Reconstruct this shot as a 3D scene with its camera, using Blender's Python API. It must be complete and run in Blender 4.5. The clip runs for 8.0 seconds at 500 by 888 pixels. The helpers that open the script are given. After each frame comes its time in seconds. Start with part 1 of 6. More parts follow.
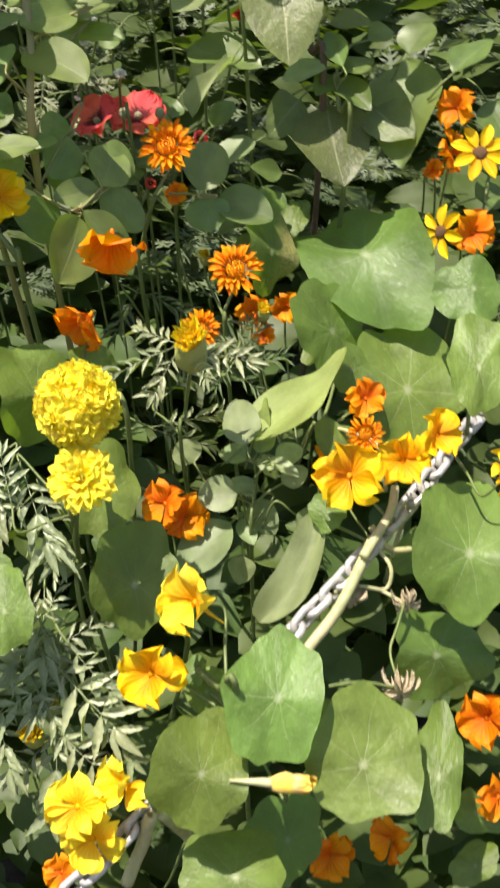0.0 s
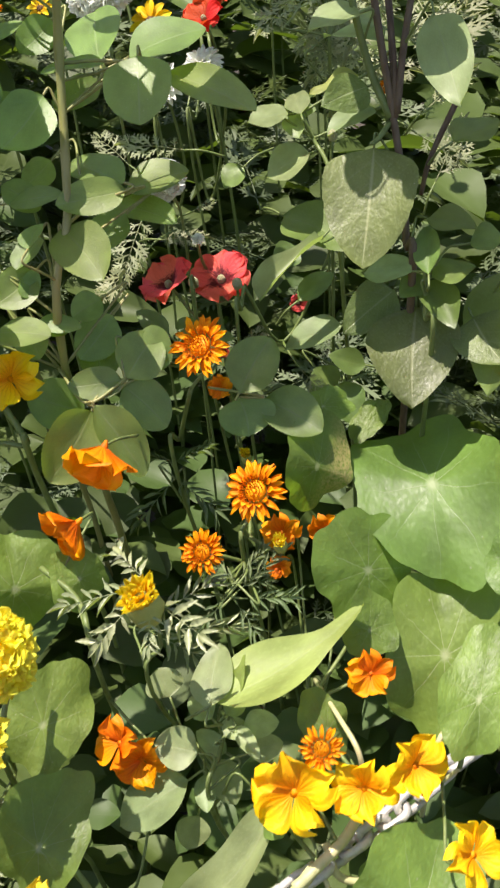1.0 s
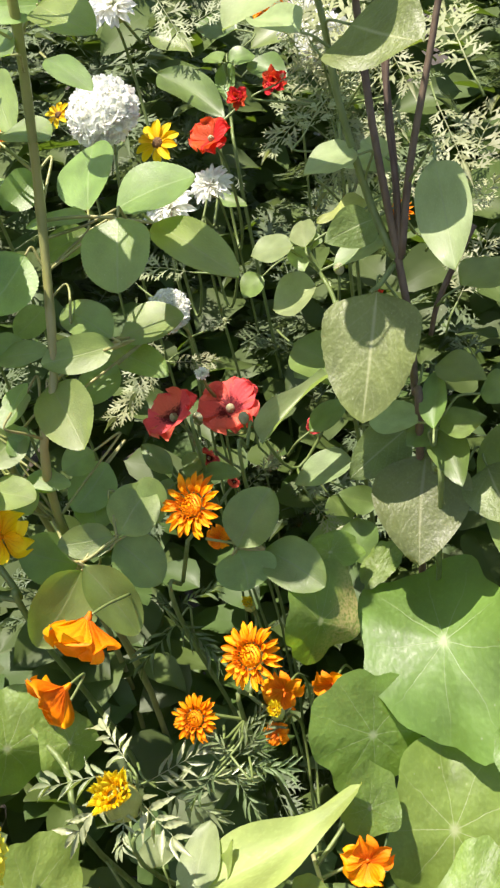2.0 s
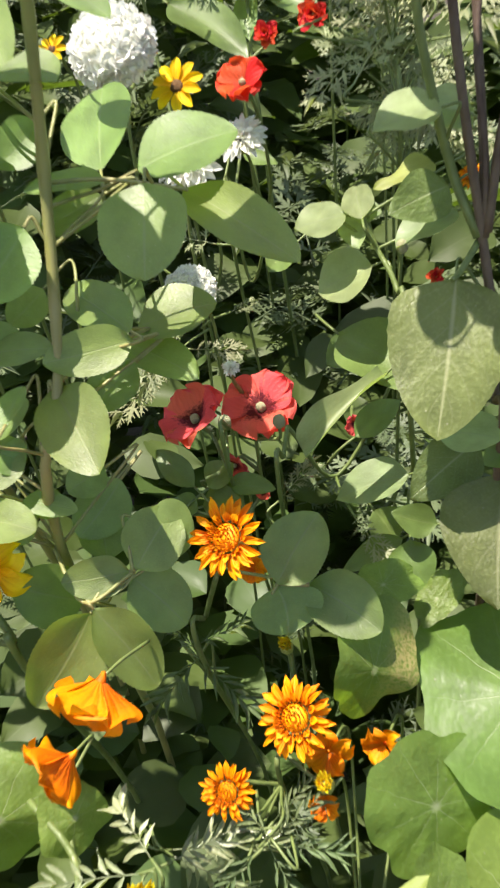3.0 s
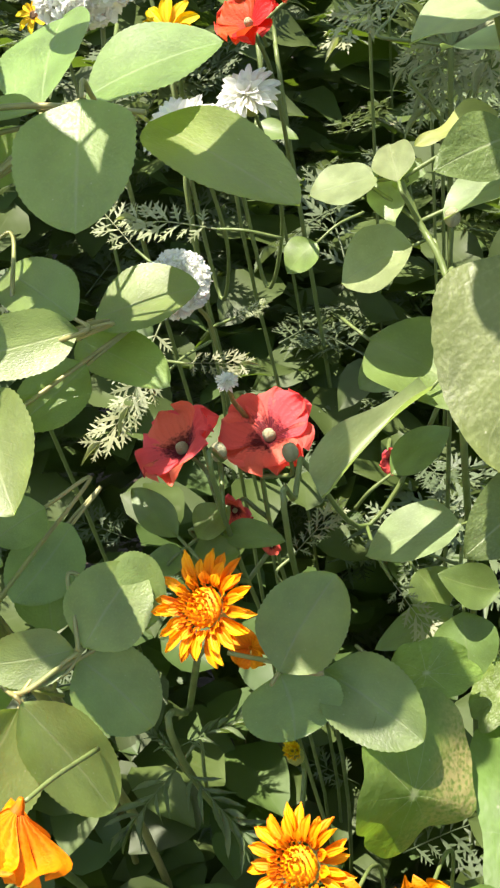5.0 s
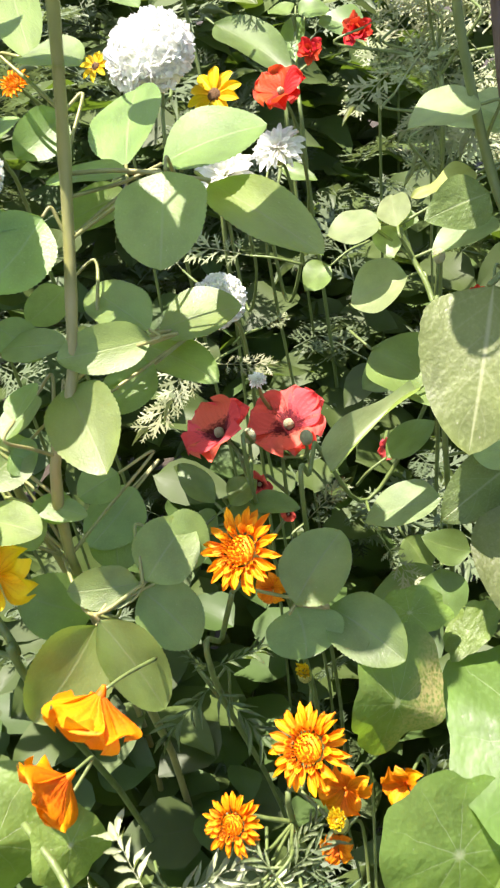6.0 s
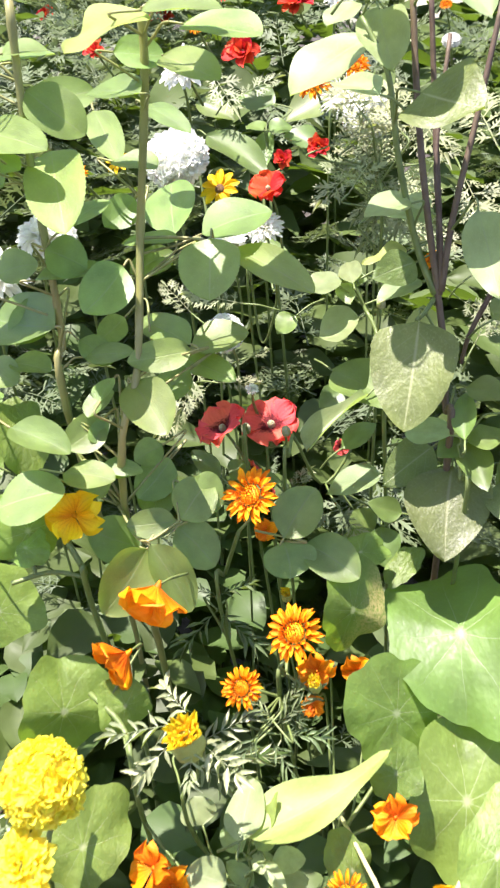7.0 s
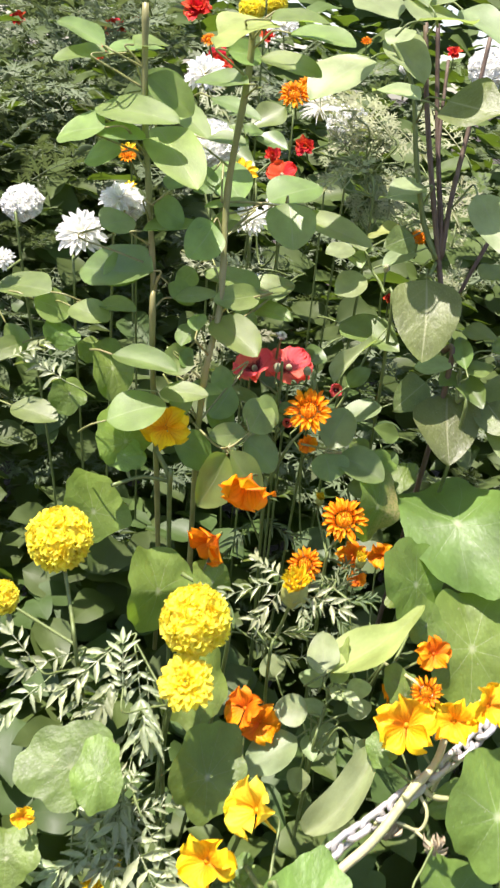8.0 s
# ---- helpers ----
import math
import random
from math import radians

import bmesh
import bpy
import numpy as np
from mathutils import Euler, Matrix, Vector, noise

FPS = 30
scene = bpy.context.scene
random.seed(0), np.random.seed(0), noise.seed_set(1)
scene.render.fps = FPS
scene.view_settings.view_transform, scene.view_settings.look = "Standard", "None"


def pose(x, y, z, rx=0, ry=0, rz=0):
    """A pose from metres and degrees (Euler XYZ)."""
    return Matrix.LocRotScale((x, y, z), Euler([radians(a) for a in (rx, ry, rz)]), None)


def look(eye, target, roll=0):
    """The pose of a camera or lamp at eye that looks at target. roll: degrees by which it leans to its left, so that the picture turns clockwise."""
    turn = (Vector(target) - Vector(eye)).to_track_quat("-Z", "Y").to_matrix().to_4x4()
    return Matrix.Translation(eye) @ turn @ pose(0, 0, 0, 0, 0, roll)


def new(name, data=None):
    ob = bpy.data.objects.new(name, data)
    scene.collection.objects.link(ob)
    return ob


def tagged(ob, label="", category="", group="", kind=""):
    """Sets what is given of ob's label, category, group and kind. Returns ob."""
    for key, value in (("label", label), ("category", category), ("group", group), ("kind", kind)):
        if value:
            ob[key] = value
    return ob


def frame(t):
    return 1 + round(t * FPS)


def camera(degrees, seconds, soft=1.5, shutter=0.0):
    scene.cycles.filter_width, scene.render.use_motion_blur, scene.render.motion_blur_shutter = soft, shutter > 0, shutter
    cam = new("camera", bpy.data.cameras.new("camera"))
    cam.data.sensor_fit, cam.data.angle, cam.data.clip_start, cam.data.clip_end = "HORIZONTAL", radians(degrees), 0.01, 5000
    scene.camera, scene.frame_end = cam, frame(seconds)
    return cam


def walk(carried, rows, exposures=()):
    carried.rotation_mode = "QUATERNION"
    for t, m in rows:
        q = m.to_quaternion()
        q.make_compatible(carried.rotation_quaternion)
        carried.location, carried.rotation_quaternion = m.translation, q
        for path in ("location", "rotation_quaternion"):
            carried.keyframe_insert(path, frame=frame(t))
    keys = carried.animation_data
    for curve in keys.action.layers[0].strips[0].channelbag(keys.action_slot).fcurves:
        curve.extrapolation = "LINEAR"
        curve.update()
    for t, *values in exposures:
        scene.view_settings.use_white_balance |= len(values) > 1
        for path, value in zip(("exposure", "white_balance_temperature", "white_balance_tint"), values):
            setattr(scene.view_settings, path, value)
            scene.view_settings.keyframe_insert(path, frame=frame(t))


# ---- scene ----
cam = camera(28.4, 8.0, soft=2.35, shutter=0.22)
PATH = [
    (0, (0.0130, 0.0229, 1.2162), (-0.0048, 0.7252, 0.8336), -0.39),
    (0.5, (0.0791, 0.1019, 1.2691), (-0.0397, 0.8030, 0.9026), 1.69),
    (1, (0.1570, 0.2070, 1.3154), (-0.0645, 0.8743, 0.9337), 2.14),
    (1.5, (0.1938, 0.2653, 1.3590), (-0.0958, 0.8978, 0.9640), -1.21),
    (1.7, (0.1913, 0.2861, 1.3759), (-0.1076, 0.9226, 0.9944), -1.41),
    (2.8, (0.1246, 0.3243, 1.4050), (-0.1145, 0.9691, 0.9964), 2.18),
    (3, (0.0996, 0.3925, 1.3693), (-0.1589, 1.0229, 0.9501), 0.94),
    (3.5, (0.0904, 0.4801, 1.3228), (-0.1974, 1.0961, 0.9013), -1.61),
    (4, (0.0842, 0.5308, 1.2915), (-0.2182, 1.1261, 0.8508), -2.18),
    (4.2, (0.0728, 0.5379, 1.2853), (-0.2263, 1.1478, 0.8627), -1.36),
    (5.3, (0.0827, 0.4949, 1.2914), (-0.2264, 1.1270, 0.9108), 0.09),
    (5.5, (0.0903, 0.4828, 1.3002), (-0.2273, 1.1077, 0.9146), -0.03),
    (6, (0.1111, 0.4091, 1.3364), (-0.1960, 1.0416, 0.9547), 1.17),
    (6.5, (0.1321, 0.3150, 1.3546), (-0.1567, 0.9690, 0.9958), 2.46),
    (7, (0.1542, 0.1752, 1.3760), (-0.1048, 0.8610, 1.0559), 4.28),
    (7.5, (0.1045, 0.0252, 1.3707), (-0.0942, 0.7449, 1.0833), 7.20),
    (8, (-0.0029, -0.0723, 1.3330), (-0.1006, 0.6712, 1.0543), 8.97),
]
walk(cam, [(t, look(eye, target, roll)) for t, eye, target, roll in PATH], exposures=[(0.0, 0.74, 7250, 12), (1.0, 0.84, 7250, 12), (1.5, 1.08, 7250, 11), (3.5, 1.15, 7250, 11), (4.0, 1.27, 7250, 11), (5.5, 1.52, 7150, 12), (6.5, 1.70, 6850, 17), (7.0, 1.64, 6750, 17), (7.5, 1.38, 6750, 18), (8.0, 1.20, 6850, 18)])

# ---- light ----
world = bpy.data.worlds.new("sky")
scene.world = world
world.use_nodes = True
wn = world.node_tree.nodes
wl = world.node_tree.links
sky = wn.new("ShaderNodeTexSky")
sky.sky_type, sky.sun_disc = "NISHITA", False
SUN_EL, SUN_AZ = 71.0, -125.0      # height over the horizon; turned from straight behind the bed (minus: to the left)
sky.sun_elevation, sky.sun_rotation = radians(SUN_EL), radians(SUN_AZ)
wl.new(sky.outputs[0], wn["Background"].inputs[0])
wn["Background"].inputs[1].default_value = 0.12
sun = new("sun", bpy.data.lights.new("sun", "SUN"))
sun.data.energy, sun.data.angle, sun.data.color = 5.0, radians(0.53), (1.0, 0.975, 0.93)
SUN_DIR = Vector((math.sin(radians(SUN_AZ)) * math.cos(radians(SUN_EL)), math.cos(radians(SUN_AZ)) * math.cos(radians(SUN_EL)), math.sin(radians(SUN_EL))))
sun.matrix_world = look(SUN_DIR * 5, (0, 0, 0))


# ---- materials ----
def node(nt, kind, **given):
    n = nt.nodes.new(kind)
    for k, v in given.items():
        if k == "op":
            n.operation = v
        elif k == "blend":
            n.blend_type = v
        else:
            n.inputs[int(k[1:])].default_value = v
    return n


def math_node(nt, op, a, b=None, c=None):
    n = nt.nodes.new("ShaderNodeMath")
    n.operation = op
    for i, v in enumerate((a, b, c)):
        if v is None:
            continue
        if isinstance(v, (int, float)):
            n.inputs[i].default_value = v
        else:
            nt.links.new(v, n.inputs[i])
    return n.outputs[0]


def mix_colour(nt, factor, a, b, blend="MIX"):
    n = nt.nodes.new("ShaderNodeMix")
    n.data_type, n.blend_type = "RGBA", blend
    for i, v in ((0, factor), (6, a), (7, b)):
        if isinstance(v, (int, float)):
            n.inputs[i].default_value = v
        elif isinstance(v, tuple):
            n.inputs[i].default_value = (*v, 1) if len(v) == 3 else v
        else:
            nt.links.new(v, n.inputs[i])
    return n.outputs[2]


def ramp(nt, value, lo, hi, a=0.0, b=1.0):
    n = nt.nodes.new("ShaderNodeMapRange")
    n.inputs[1].default_value, n.inputs[2].default_value = lo, hi
    n.inputs[3].default_value, n.inputs[4].default_value = a, b
    nt.links.new(value, n.inputs[0])
    return n.outputs[0]


def blank(name):
    m = bpy.data.materials.new(name)
    m.use_nodes = True
    nt = m.node_tree
    return m, nt, nt.nodes["Principled BSDF"], nt.nodes["Material Output"]


def uv_axes(nt):
    tex = nt.nodes.new("ShaderNodeUVMap")
    sep = nt.nodes.new("ShaderNodeSeparateXYZ")
    nt.links.new(tex.outputs[0], sep.inputs[0])
    return sep.outputs[0], sep.outputs[1]


def leaf_material(name, colour, vein, glow, veins="pinnate", rough=0.5, through_share=0.3, side=8.0, vein_force=0.5, spots=0.25, gloss=0.4, relief=0.22, blight=0.0, crinkle=0.8):
    """A thin living leaf: mottled green, paler veins, a waxy skin, and light that comes through it."""
    m, nt, skin, out = blank(name)
    u, v = uv_axes(nt)
    coords = nt.nodes.new("ShaderNodeTexCoord")
    info = nt.nodes.new("ShaderNodeObjectInfo")
    shifted = nt.nodes.new("ShaderNodeVectorMath")
    shifted.operation = "ADD"
    spread = nt.nodes.new("ShaderNodeCombineXYZ")
    for i, k in enumerate((37.0, 91.0, 13.0)):
        nt.links.new(math_node(nt, "MULTIPLY", info.outputs["Random"], k), spread.inputs[i])
    nt.links.new(coords.outputs["Object"], shifted.inputs[0])
    nt.links.new(spread.outputs[0], shifted.inputs[1])
    broad = node(nt, "ShaderNodeTexNoise", i2=3.2, i3=3.0)
    fine = node(nt, "ShaderNodeTexNoise", i2=38.0, i3=4.0)
    puckers = node(nt, "ShaderNodeTexNoise", i2=10.0, i3=2.0)
    for n in (broad, fine, puckers):
        nt.links.new(shifted.outputs[0], n.inputs["Vector"])
    if veins == "radial":
        ang = math_node(nt, "ARCTAN2", v, u)
        rad = math_node(nt, "SQRT", math_node(nt, "ADD", math_node(nt, "MULTIPLY", u, u), math_node(nt, "MULTIPLY", v, v)))
        wob = math_node(nt, "MULTIPLY", math_node(nt, "SUBTRACT", broad.outputs[0], 0.5), 0.5)
        saw = math_node(nt, "ABSOLUTE", math_node(nt, "SUBTRACT", math_node(nt, "FRACT", math_node(nt, "ADD", math_node(nt, "MULTIPLY", ang, 9 / (2 * math.pi)), wob)), 0.5))
        near = math_node(nt, "MULTIPLY", saw, math_node(nt, "MAXIMUM", rad, 0.05))
        lines = math_node(nt, "MULTIPLY", ramp(nt, near, 0.0, 0.009, 1.0, 0.0), ramp(nt, rad, 0.35, 0.95, 1.0, 0.12))
        eye = ramp(nt, rad, 0.03, 0.10, 1.0, 0.0)
        lines = math_node(nt, "MAXIMUM", lines, eye)
    else:
        off = math_node(nt, "ABSOLUTE", v)
        mid = ramp(nt, off, 0.012, 0.05, 1.0, 0.0)
        slant = math_node(nt, "SUBTRACT", math_node(nt, "MULTIPLY", u, side), math_node(nt, "MULTIPLY", off, side * 0.42))
        saw = math_node(nt, "ABSOLUTE", math_node(nt, "SUBTRACT", math_node(nt, "FRACT", slant), 0.5))
        lines = math_node(nt, "MAXIMUM", mid, math_node(nt, "MULTIPLY", ramp(nt, saw, 0.0, 0.07, 0.3, 0.0), ramp(nt, off, 0.3, 1.0, 1.0, 0.2)))
    tone = mix_colour(nt, ramp(nt, broad.outputs[0], 0.3, 0.7), tuple(c * 0.72 for c in colour), tuple(min(1, c * 1.28) for c in colour))
    tone = mix_colour(nt, math_node(nt, "MULTIPLY", ramp(nt, fine.outputs[0], 0.5, 0.72), spots), tone, tuple(min(1, c * 1.9 + 0.02) for c in colour))
    tone = mix_colour(nt, math_node(nt, "MULTIPLY", lines, vein_force), tone, vein)
    cells = node(nt, "ShaderNodeTexVoronoi", i2=17.0)
    nt.links.new(shifted.outputs[0], cells.inputs["Vector"])
    pick = nt.nodes.new("ShaderNodeSeparateColor")
    nt.links.new(cells.outputs["Color"], pick.inputs[0])
    speck = math_node(nt, "MULTIPLY", ramp(nt, cells.outputs["Distance"], 0.06, 0.14, 1.0, 0.0), ramp(nt, pick.outputs[0], 0.84, 0.86))
    tone = mix_colour(nt, math_node(nt, "MULTIPLY", speck, 0.6), tone, (0.42, 0.40, 0.28))
    if blight:
        dry = math_node(nt, "MULTIPLY", ramp(nt, math_node(nt, "SUBTRACT", u, math_node(nt, "MULTIPLY", v, 0.5)), 0.15, 0.6), ramp(nt, fine.outputs[0], 0.36, 0.56))
        tone = mix_colour(nt, math_node(nt, "MULTIPLY", dry, blight), tone, (0.46, 0.38, 0.15))
    hue = nt.nodes.new("ShaderNodeHueSaturation")
    nt.links.new(ramp(nt, info.outputs["Random"], 0, 1, 0.476, 0.515), hue.inputs[0])
    nt.links.new(ramp(nt, math_node(nt, "FRACT", math_node(nt, "MULTIPLY", info.outputs["Random"], 7.3)), 0, 1, 0.78, 1.2), hue.inputs[2])
    nt.links.new(tone, hue.inputs[4])
    nt.links.new(hue.outputs[0], skin.inputs["Base Color"])
    nt.links.new(ramp(nt, fine.outputs[0], 0.3, 0.7, rough - 0.08, rough + 0.1), skin.inputs["Roughness"])
    skin.inputs["Specular IOR Level"].default_value = gloss
    bump = nt.nodes.new("ShaderNodeBump")
    bump.inputs[0].default_value, bump.inputs[1].default_value = relief, 0.0005
    nt.links.new(math_node(nt, "ADD", math_node(nt, "MULTIPLY", lines, -0.35), math_node(nt, "ADD", math_node(nt, "MULTIPLY", puckers.outputs[0], crinkle), math_node(nt, "MULTIPLY", fine.outputs[0], 0.7))), bump.inputs["Height"])
    nt.links.new(bump.outputs[0], skin.inputs["Normal"])
    back = nt.nodes.new("ShaderNodeBsdfTranslucent")
    nt.links.new(mix_colour(nt, math_node(nt, "MULTIPLY", lines, 0.5), glow, tuple(c * 0.55 for c in glow)), back.inputs[0])
    nt.links.new(bump.outputs[0], back.inputs["Normal"])
    blend = nt.nodes.new("ShaderNodeMixShader")
    blend.inputs[0].default_value = through_share
    nt.links.new(skin.outputs[0], blend.inputs[1])
    nt.links.new(back.outputs[0], blend.inputs[2])
    nt.links.new(blend.outputs[0], out.inputs[0])
    return m


def petal_material(name, inner, outer, through_share=0.35, streak=0.5, rough=0.55, lines=26.0, line_colour=None, reach=(0.15, 0.85)):
    """A petal: colour from its claw (u = 0) to its rim (u = 1), fine lengthwise streaks."""
    m, nt, skin, out = blank(name)
    u, v = uv_axes(nt)
    info = nt.nodes.new("ShaderNodeObjectInfo")
    island = nt.nodes.new("ShaderNodeNewGeometry")
    chance = math_node(nt, "FRACT", math_node(nt, "ADD", info.outputs["Random"], island.outputs["Random Per Island"]))
    coords = nt.nodes.new("ShaderNodeTexCoord")
    grain = node(nt, "ShaderNodeTexNoise", i2=14.0, i3=3.0)
    nt.links.new(coords.outputs["Object"], grain.inputs["Vector"])
    wave = math_node(nt, "SINE", math_node(nt, "ADD", math_node(nt, "MULTIPLY", v, lines), math_node(nt, "MULTIPLY", grain.outputs[0], 5.0)))
    tone = mix_colour(nt, ramp(nt, math_node(nt, "ADD", u, math_node(nt, "MULTIPLY", math_node(nt, "SUBTRACT", grain.outputs[0], 0.5), 0.5)), *reach), inner, outer)
    dark = line_colour or tuple(c * 0.62 for c in inner)
    tone = mix_colour(nt, math_node(nt, "MULTIPLY", math_node(nt, "MULTIPLY", ramp(nt, wave, 0.45, 1.0), ramp(nt, u, 0.2, 0.8, 1.0, 0.15)), streak), tone, dark)
    hue = nt.nodes.new("ShaderNodeHueSaturation")
    nt.links.new(ramp(nt, chance, 0, 1, 0.488, 0.512), hue.inputs[0])
    nt.links.new(ramp(nt, math_node(nt, "FRACT", math_node(nt, "MULTIPLY", chance, 5.7)), 0, 1, 0.86, 1.1), hue.inputs[2])
    nt.links.new(tone, hue.inputs[4])
    nt.links.new(hue.outputs[0], skin.inputs["Base Color"])
    skin.inputs["Roughness"].default_value = rough
    skin.inputs["Specular IOR Level"].default_value = 0.25
    bump = nt.nodes.new("ShaderNodeBump")
    bump.inputs[0].default_value, bump.inputs[1].default_value = 0.4, 0.001
    nt.links.new(math_node(nt, "ADD", math_node(nt, "MULTIPLY", wave, 0.3), grain.outputs[0]), bump.inputs["Height"])
    nt.links.new(bump.outputs[0], skin.inputs["Normal"])
    back = nt.nodes.new("ShaderNodeBsdfTranslucent")
    nt.links.new(hue.outputs[0], back.inputs[0])
    blend = nt.nodes.new("ShaderNodeMixShader")
    blend.inputs[0].default_value = through_share
    nt.links.new(skin.outputs[0], blend.inputs[1])
    nt.links.new(back.outputs[0], blend.inputs[2])
    nt.links.new(blend.outputs[0], out.inputs[0])
    return m


def plain_material(name, a, b, scale=60.0, rough=0.6, bump_depth=0.002, metal=0.0, stretch=(1, 1, 1)):
    m, nt, skin, out = blank(name)
    coords = nt.nodes.new("ShaderNodeTexCoord")
    place = nt.nodes.new("ShaderNodeMapping")
    place.inputs["Scale"].default_value = stretch
    nt.links.new(coords.outputs["Object"], place.inputs[0])
    big = node(nt, "ShaderNodeTexNoise", i2=scale * 0.22, i3=3.0)
    small = node(nt, "ShaderNodeTexNoise", i2=scale, i3=5.0)
    for n in (big, small):
        nt.links.new(place.outputs[0], n.inputs["Vector"])
    tone = mix_colour(nt, ramp(nt, big.outputs[0], 0.3, 0.7), a, b)
    tone = mix_colour(nt, ramp(nt, small.outputs[0], 0.42, 0.75, 0.0, 0.55), tone, tuple(c * 0.55 for c in a))
    nt.links.new(tone, skin.inputs["Base Color"])
    nt.links.new(ramp(nt, small.outputs[0], 0.3, 0.7, rough - 0.12, rough + 0.12), skin.inputs["Roughness"])
    skin.inputs["Metallic"].default_value = metal
    bump = nt.nodes.new("ShaderNodeBump")
    bump.inputs[0].default_value, bump.inputs[1].default_value = 0.6, bump_depth
    nt.links.new(small.outputs[0], bump.inputs["Height"])
    nt.links.new(bump.outputs[0], skin.inputs["Normal"])
    return m


M_NAST = leaf_material("nasturtium_leaf", (0.128, 0.206, 0.040), (0.46, 0.50, 0.30), (0.28, 0.46, 0.03), "radial", 0.50, 0.36, vein_force=0.6, gloss=0.55, relief=0.5, crinkle=4.0)
M_OLD = leaf_material("blighted_leaf", (0.10, 0.17, 0.034), (0.36, 0.42, 0.2), (0.28, 0.46, 0.03), "radial", 0.46, 0.40, vein_force=0.75, gloss=0.5, relief=0.5, crinkle=4.0, blight=0.7)
M_CURL = leaf_material("young_leaf", (0.27, 0.33, 0.10), (0.42, 0.46, 0.22), (0.56, 0.64, 0.10), "pinnate", 0.5, 0.45, 5.0, 0.3)
# pale young leaves; also stands in for strong sun on sunflower_plant leaves
M_YOUNG_SUNLIT = leaf_material("young_and_sunlit_leaf", (0.228, 0.292, 0.135), (0.38, 0.44, 0.24), (0.44, 0.58, 0.13), "pinnate", 0.48, 0.38, 6.0, 0.35, gloss=0.5)
M_ROSE = leaf_material("rose_leaf", (0.140, 0.209, 0.052), (0.29, 0.36, 0.15), (0.38, 0.60, 0.055), "pinnate", 0.48, 0.36, 9.0, 0.5, gloss=0.8, relief=0.45)
M_SUNF = leaf_material("rough_leaf", (0.098, 0.130, 0.038), (0.30, 0.33, 0.17), (0.30, 0.40, 0.04), "pinnate", 0.47, 0.30, 5.0, 0.7, 0.5, gloss=0.55, relief=0.7, crinkle=2.5)
M_OVATE = leaf_material("soft_leaf", (0.115, 0.175, 0.045), (0.28, 0.34, 0.12), (0.38, 0.50, 0.05), "pinnate", 0.42, 0.34, 7.0, 0.35, gloss=0.55)
# green kept dark: the shade inside the bed is put into this colour
M_FILL_SHADE = leaf_material("inner_leaf_shade", (0.066, 0.102, 0.026), (0.12, 0.16, 0.06), (0.15, 0.25, 0.02), "pinnate", 0.55, 0.26, 7.0, 0.3, gloss=0.35)
M_MARI = leaf_material("marigold_leaf", (0.27, 0.31, 0.17), (0.40, 0.44, 0.26), (0.34, 0.44, 0.07), "pinnate", 0.36, 0.28, 9.0, 0.35, gloss=0.7)
M_SAGE = leaf_material("dusky_leaf", (0.12, 0.165, 0.07), (0.24, 0.28, 0.16), (0.24, 0.34, 0.05), "pinnate", 0.5, 0.28, 9.0, 0.3)
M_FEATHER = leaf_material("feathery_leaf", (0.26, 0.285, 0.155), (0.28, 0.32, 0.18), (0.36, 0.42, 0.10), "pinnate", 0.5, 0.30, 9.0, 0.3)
# darker copy of feathery_leaf, with shade painted into its colour
M_FEATHER_SHADE = leaf_material("shaded_feathery_leaf", (0.10, 0.13, 0.065), (0.2, 0.24, 0.13), (0.2, 0.27, 0.08), "pinnate", 0.55, 0.24, 9.0, 0.2)
M_STEM = plain_material("green_stem", (0.11, 0.155, 0.04), (0.17, 0.21, 0.07), 160.0, 0.5, stretch=(1, 1, 0.25))
M_VINE = plain_material("pale_vine", (0.42, 0.44, 0.2), (0.5, 0.44, 0.26), 150.0, 0.5, stretch=(1, 1, 0.3))
M_DARKSTEM = plain_material("dark_stem", (0.085, 0.05, 0.04), (0.14, 0.10, 0.06), 220.0, 0.65, stretch=(1, 1, 0.3))
M_ROSESTEM = plain_material("rose_stem", (0.20, 0.24, 0.07), (0.29, 0.24, 0.1), 120.0, 0.45, stretch=(1, 1, 0.25))
M_SOIL = plain_material("soil", (0.035, 0.026, 0.018), (0.06, 0.045, 0.03), 45.0, 0.9, 0.01)
M_CHAIN = plain_material("galvanised_steel", (0.44, 0.42, 0.40), (0.58, 0.56, 0.54), 260.0, 0.55, 0.001, 0.35)
M_YELLOW = petal_material("yellow_petal", (0.96, 0.77, 0.03), (1.0, 0.90, 0.10), 0.38, 0.03)
M_BUD = petal_material("deep_yellow_petal", (0.88, 0.42, 0.01), (0.93, 0.72, 0.03), 0.3, 0.2)
M_ORANGE = petal_material("orange_ray", (0.76, 0.19, 0.004), (0.93, 0.35, 0.006), 0.22, 0.2, lines=12.0)
M_FLORET = petal_material("orange_floret", (0.45, 0.085, 0.003), (0.80, 0.25, 0.005), 0.2, 0.1)
M_NORANGE = petal_material("orange_petal", (0.78, 0.17, 0.004), (0.92, 0.30, 0.006), 0.28, 0.6, lines=20.0)
M_NGOLD = petal_material("golden_petal", (0.88, 0.32, 0.006), (0.95, 0.60, 0.015), 0.28, 0.5, lines=20.0)
M_FURLED = petal_material("furled_petal", (0.88, 0.78, 0.42), (0.93, 0.62, 0.10), 0.3, 0.3, lines=14.0)
M_NYELLOW = petal_material("lemon_petal", (0.90, 0.47, 0.008), (0.96, 0.77, 0.05), 0.28, 0.35, lines=20.0)
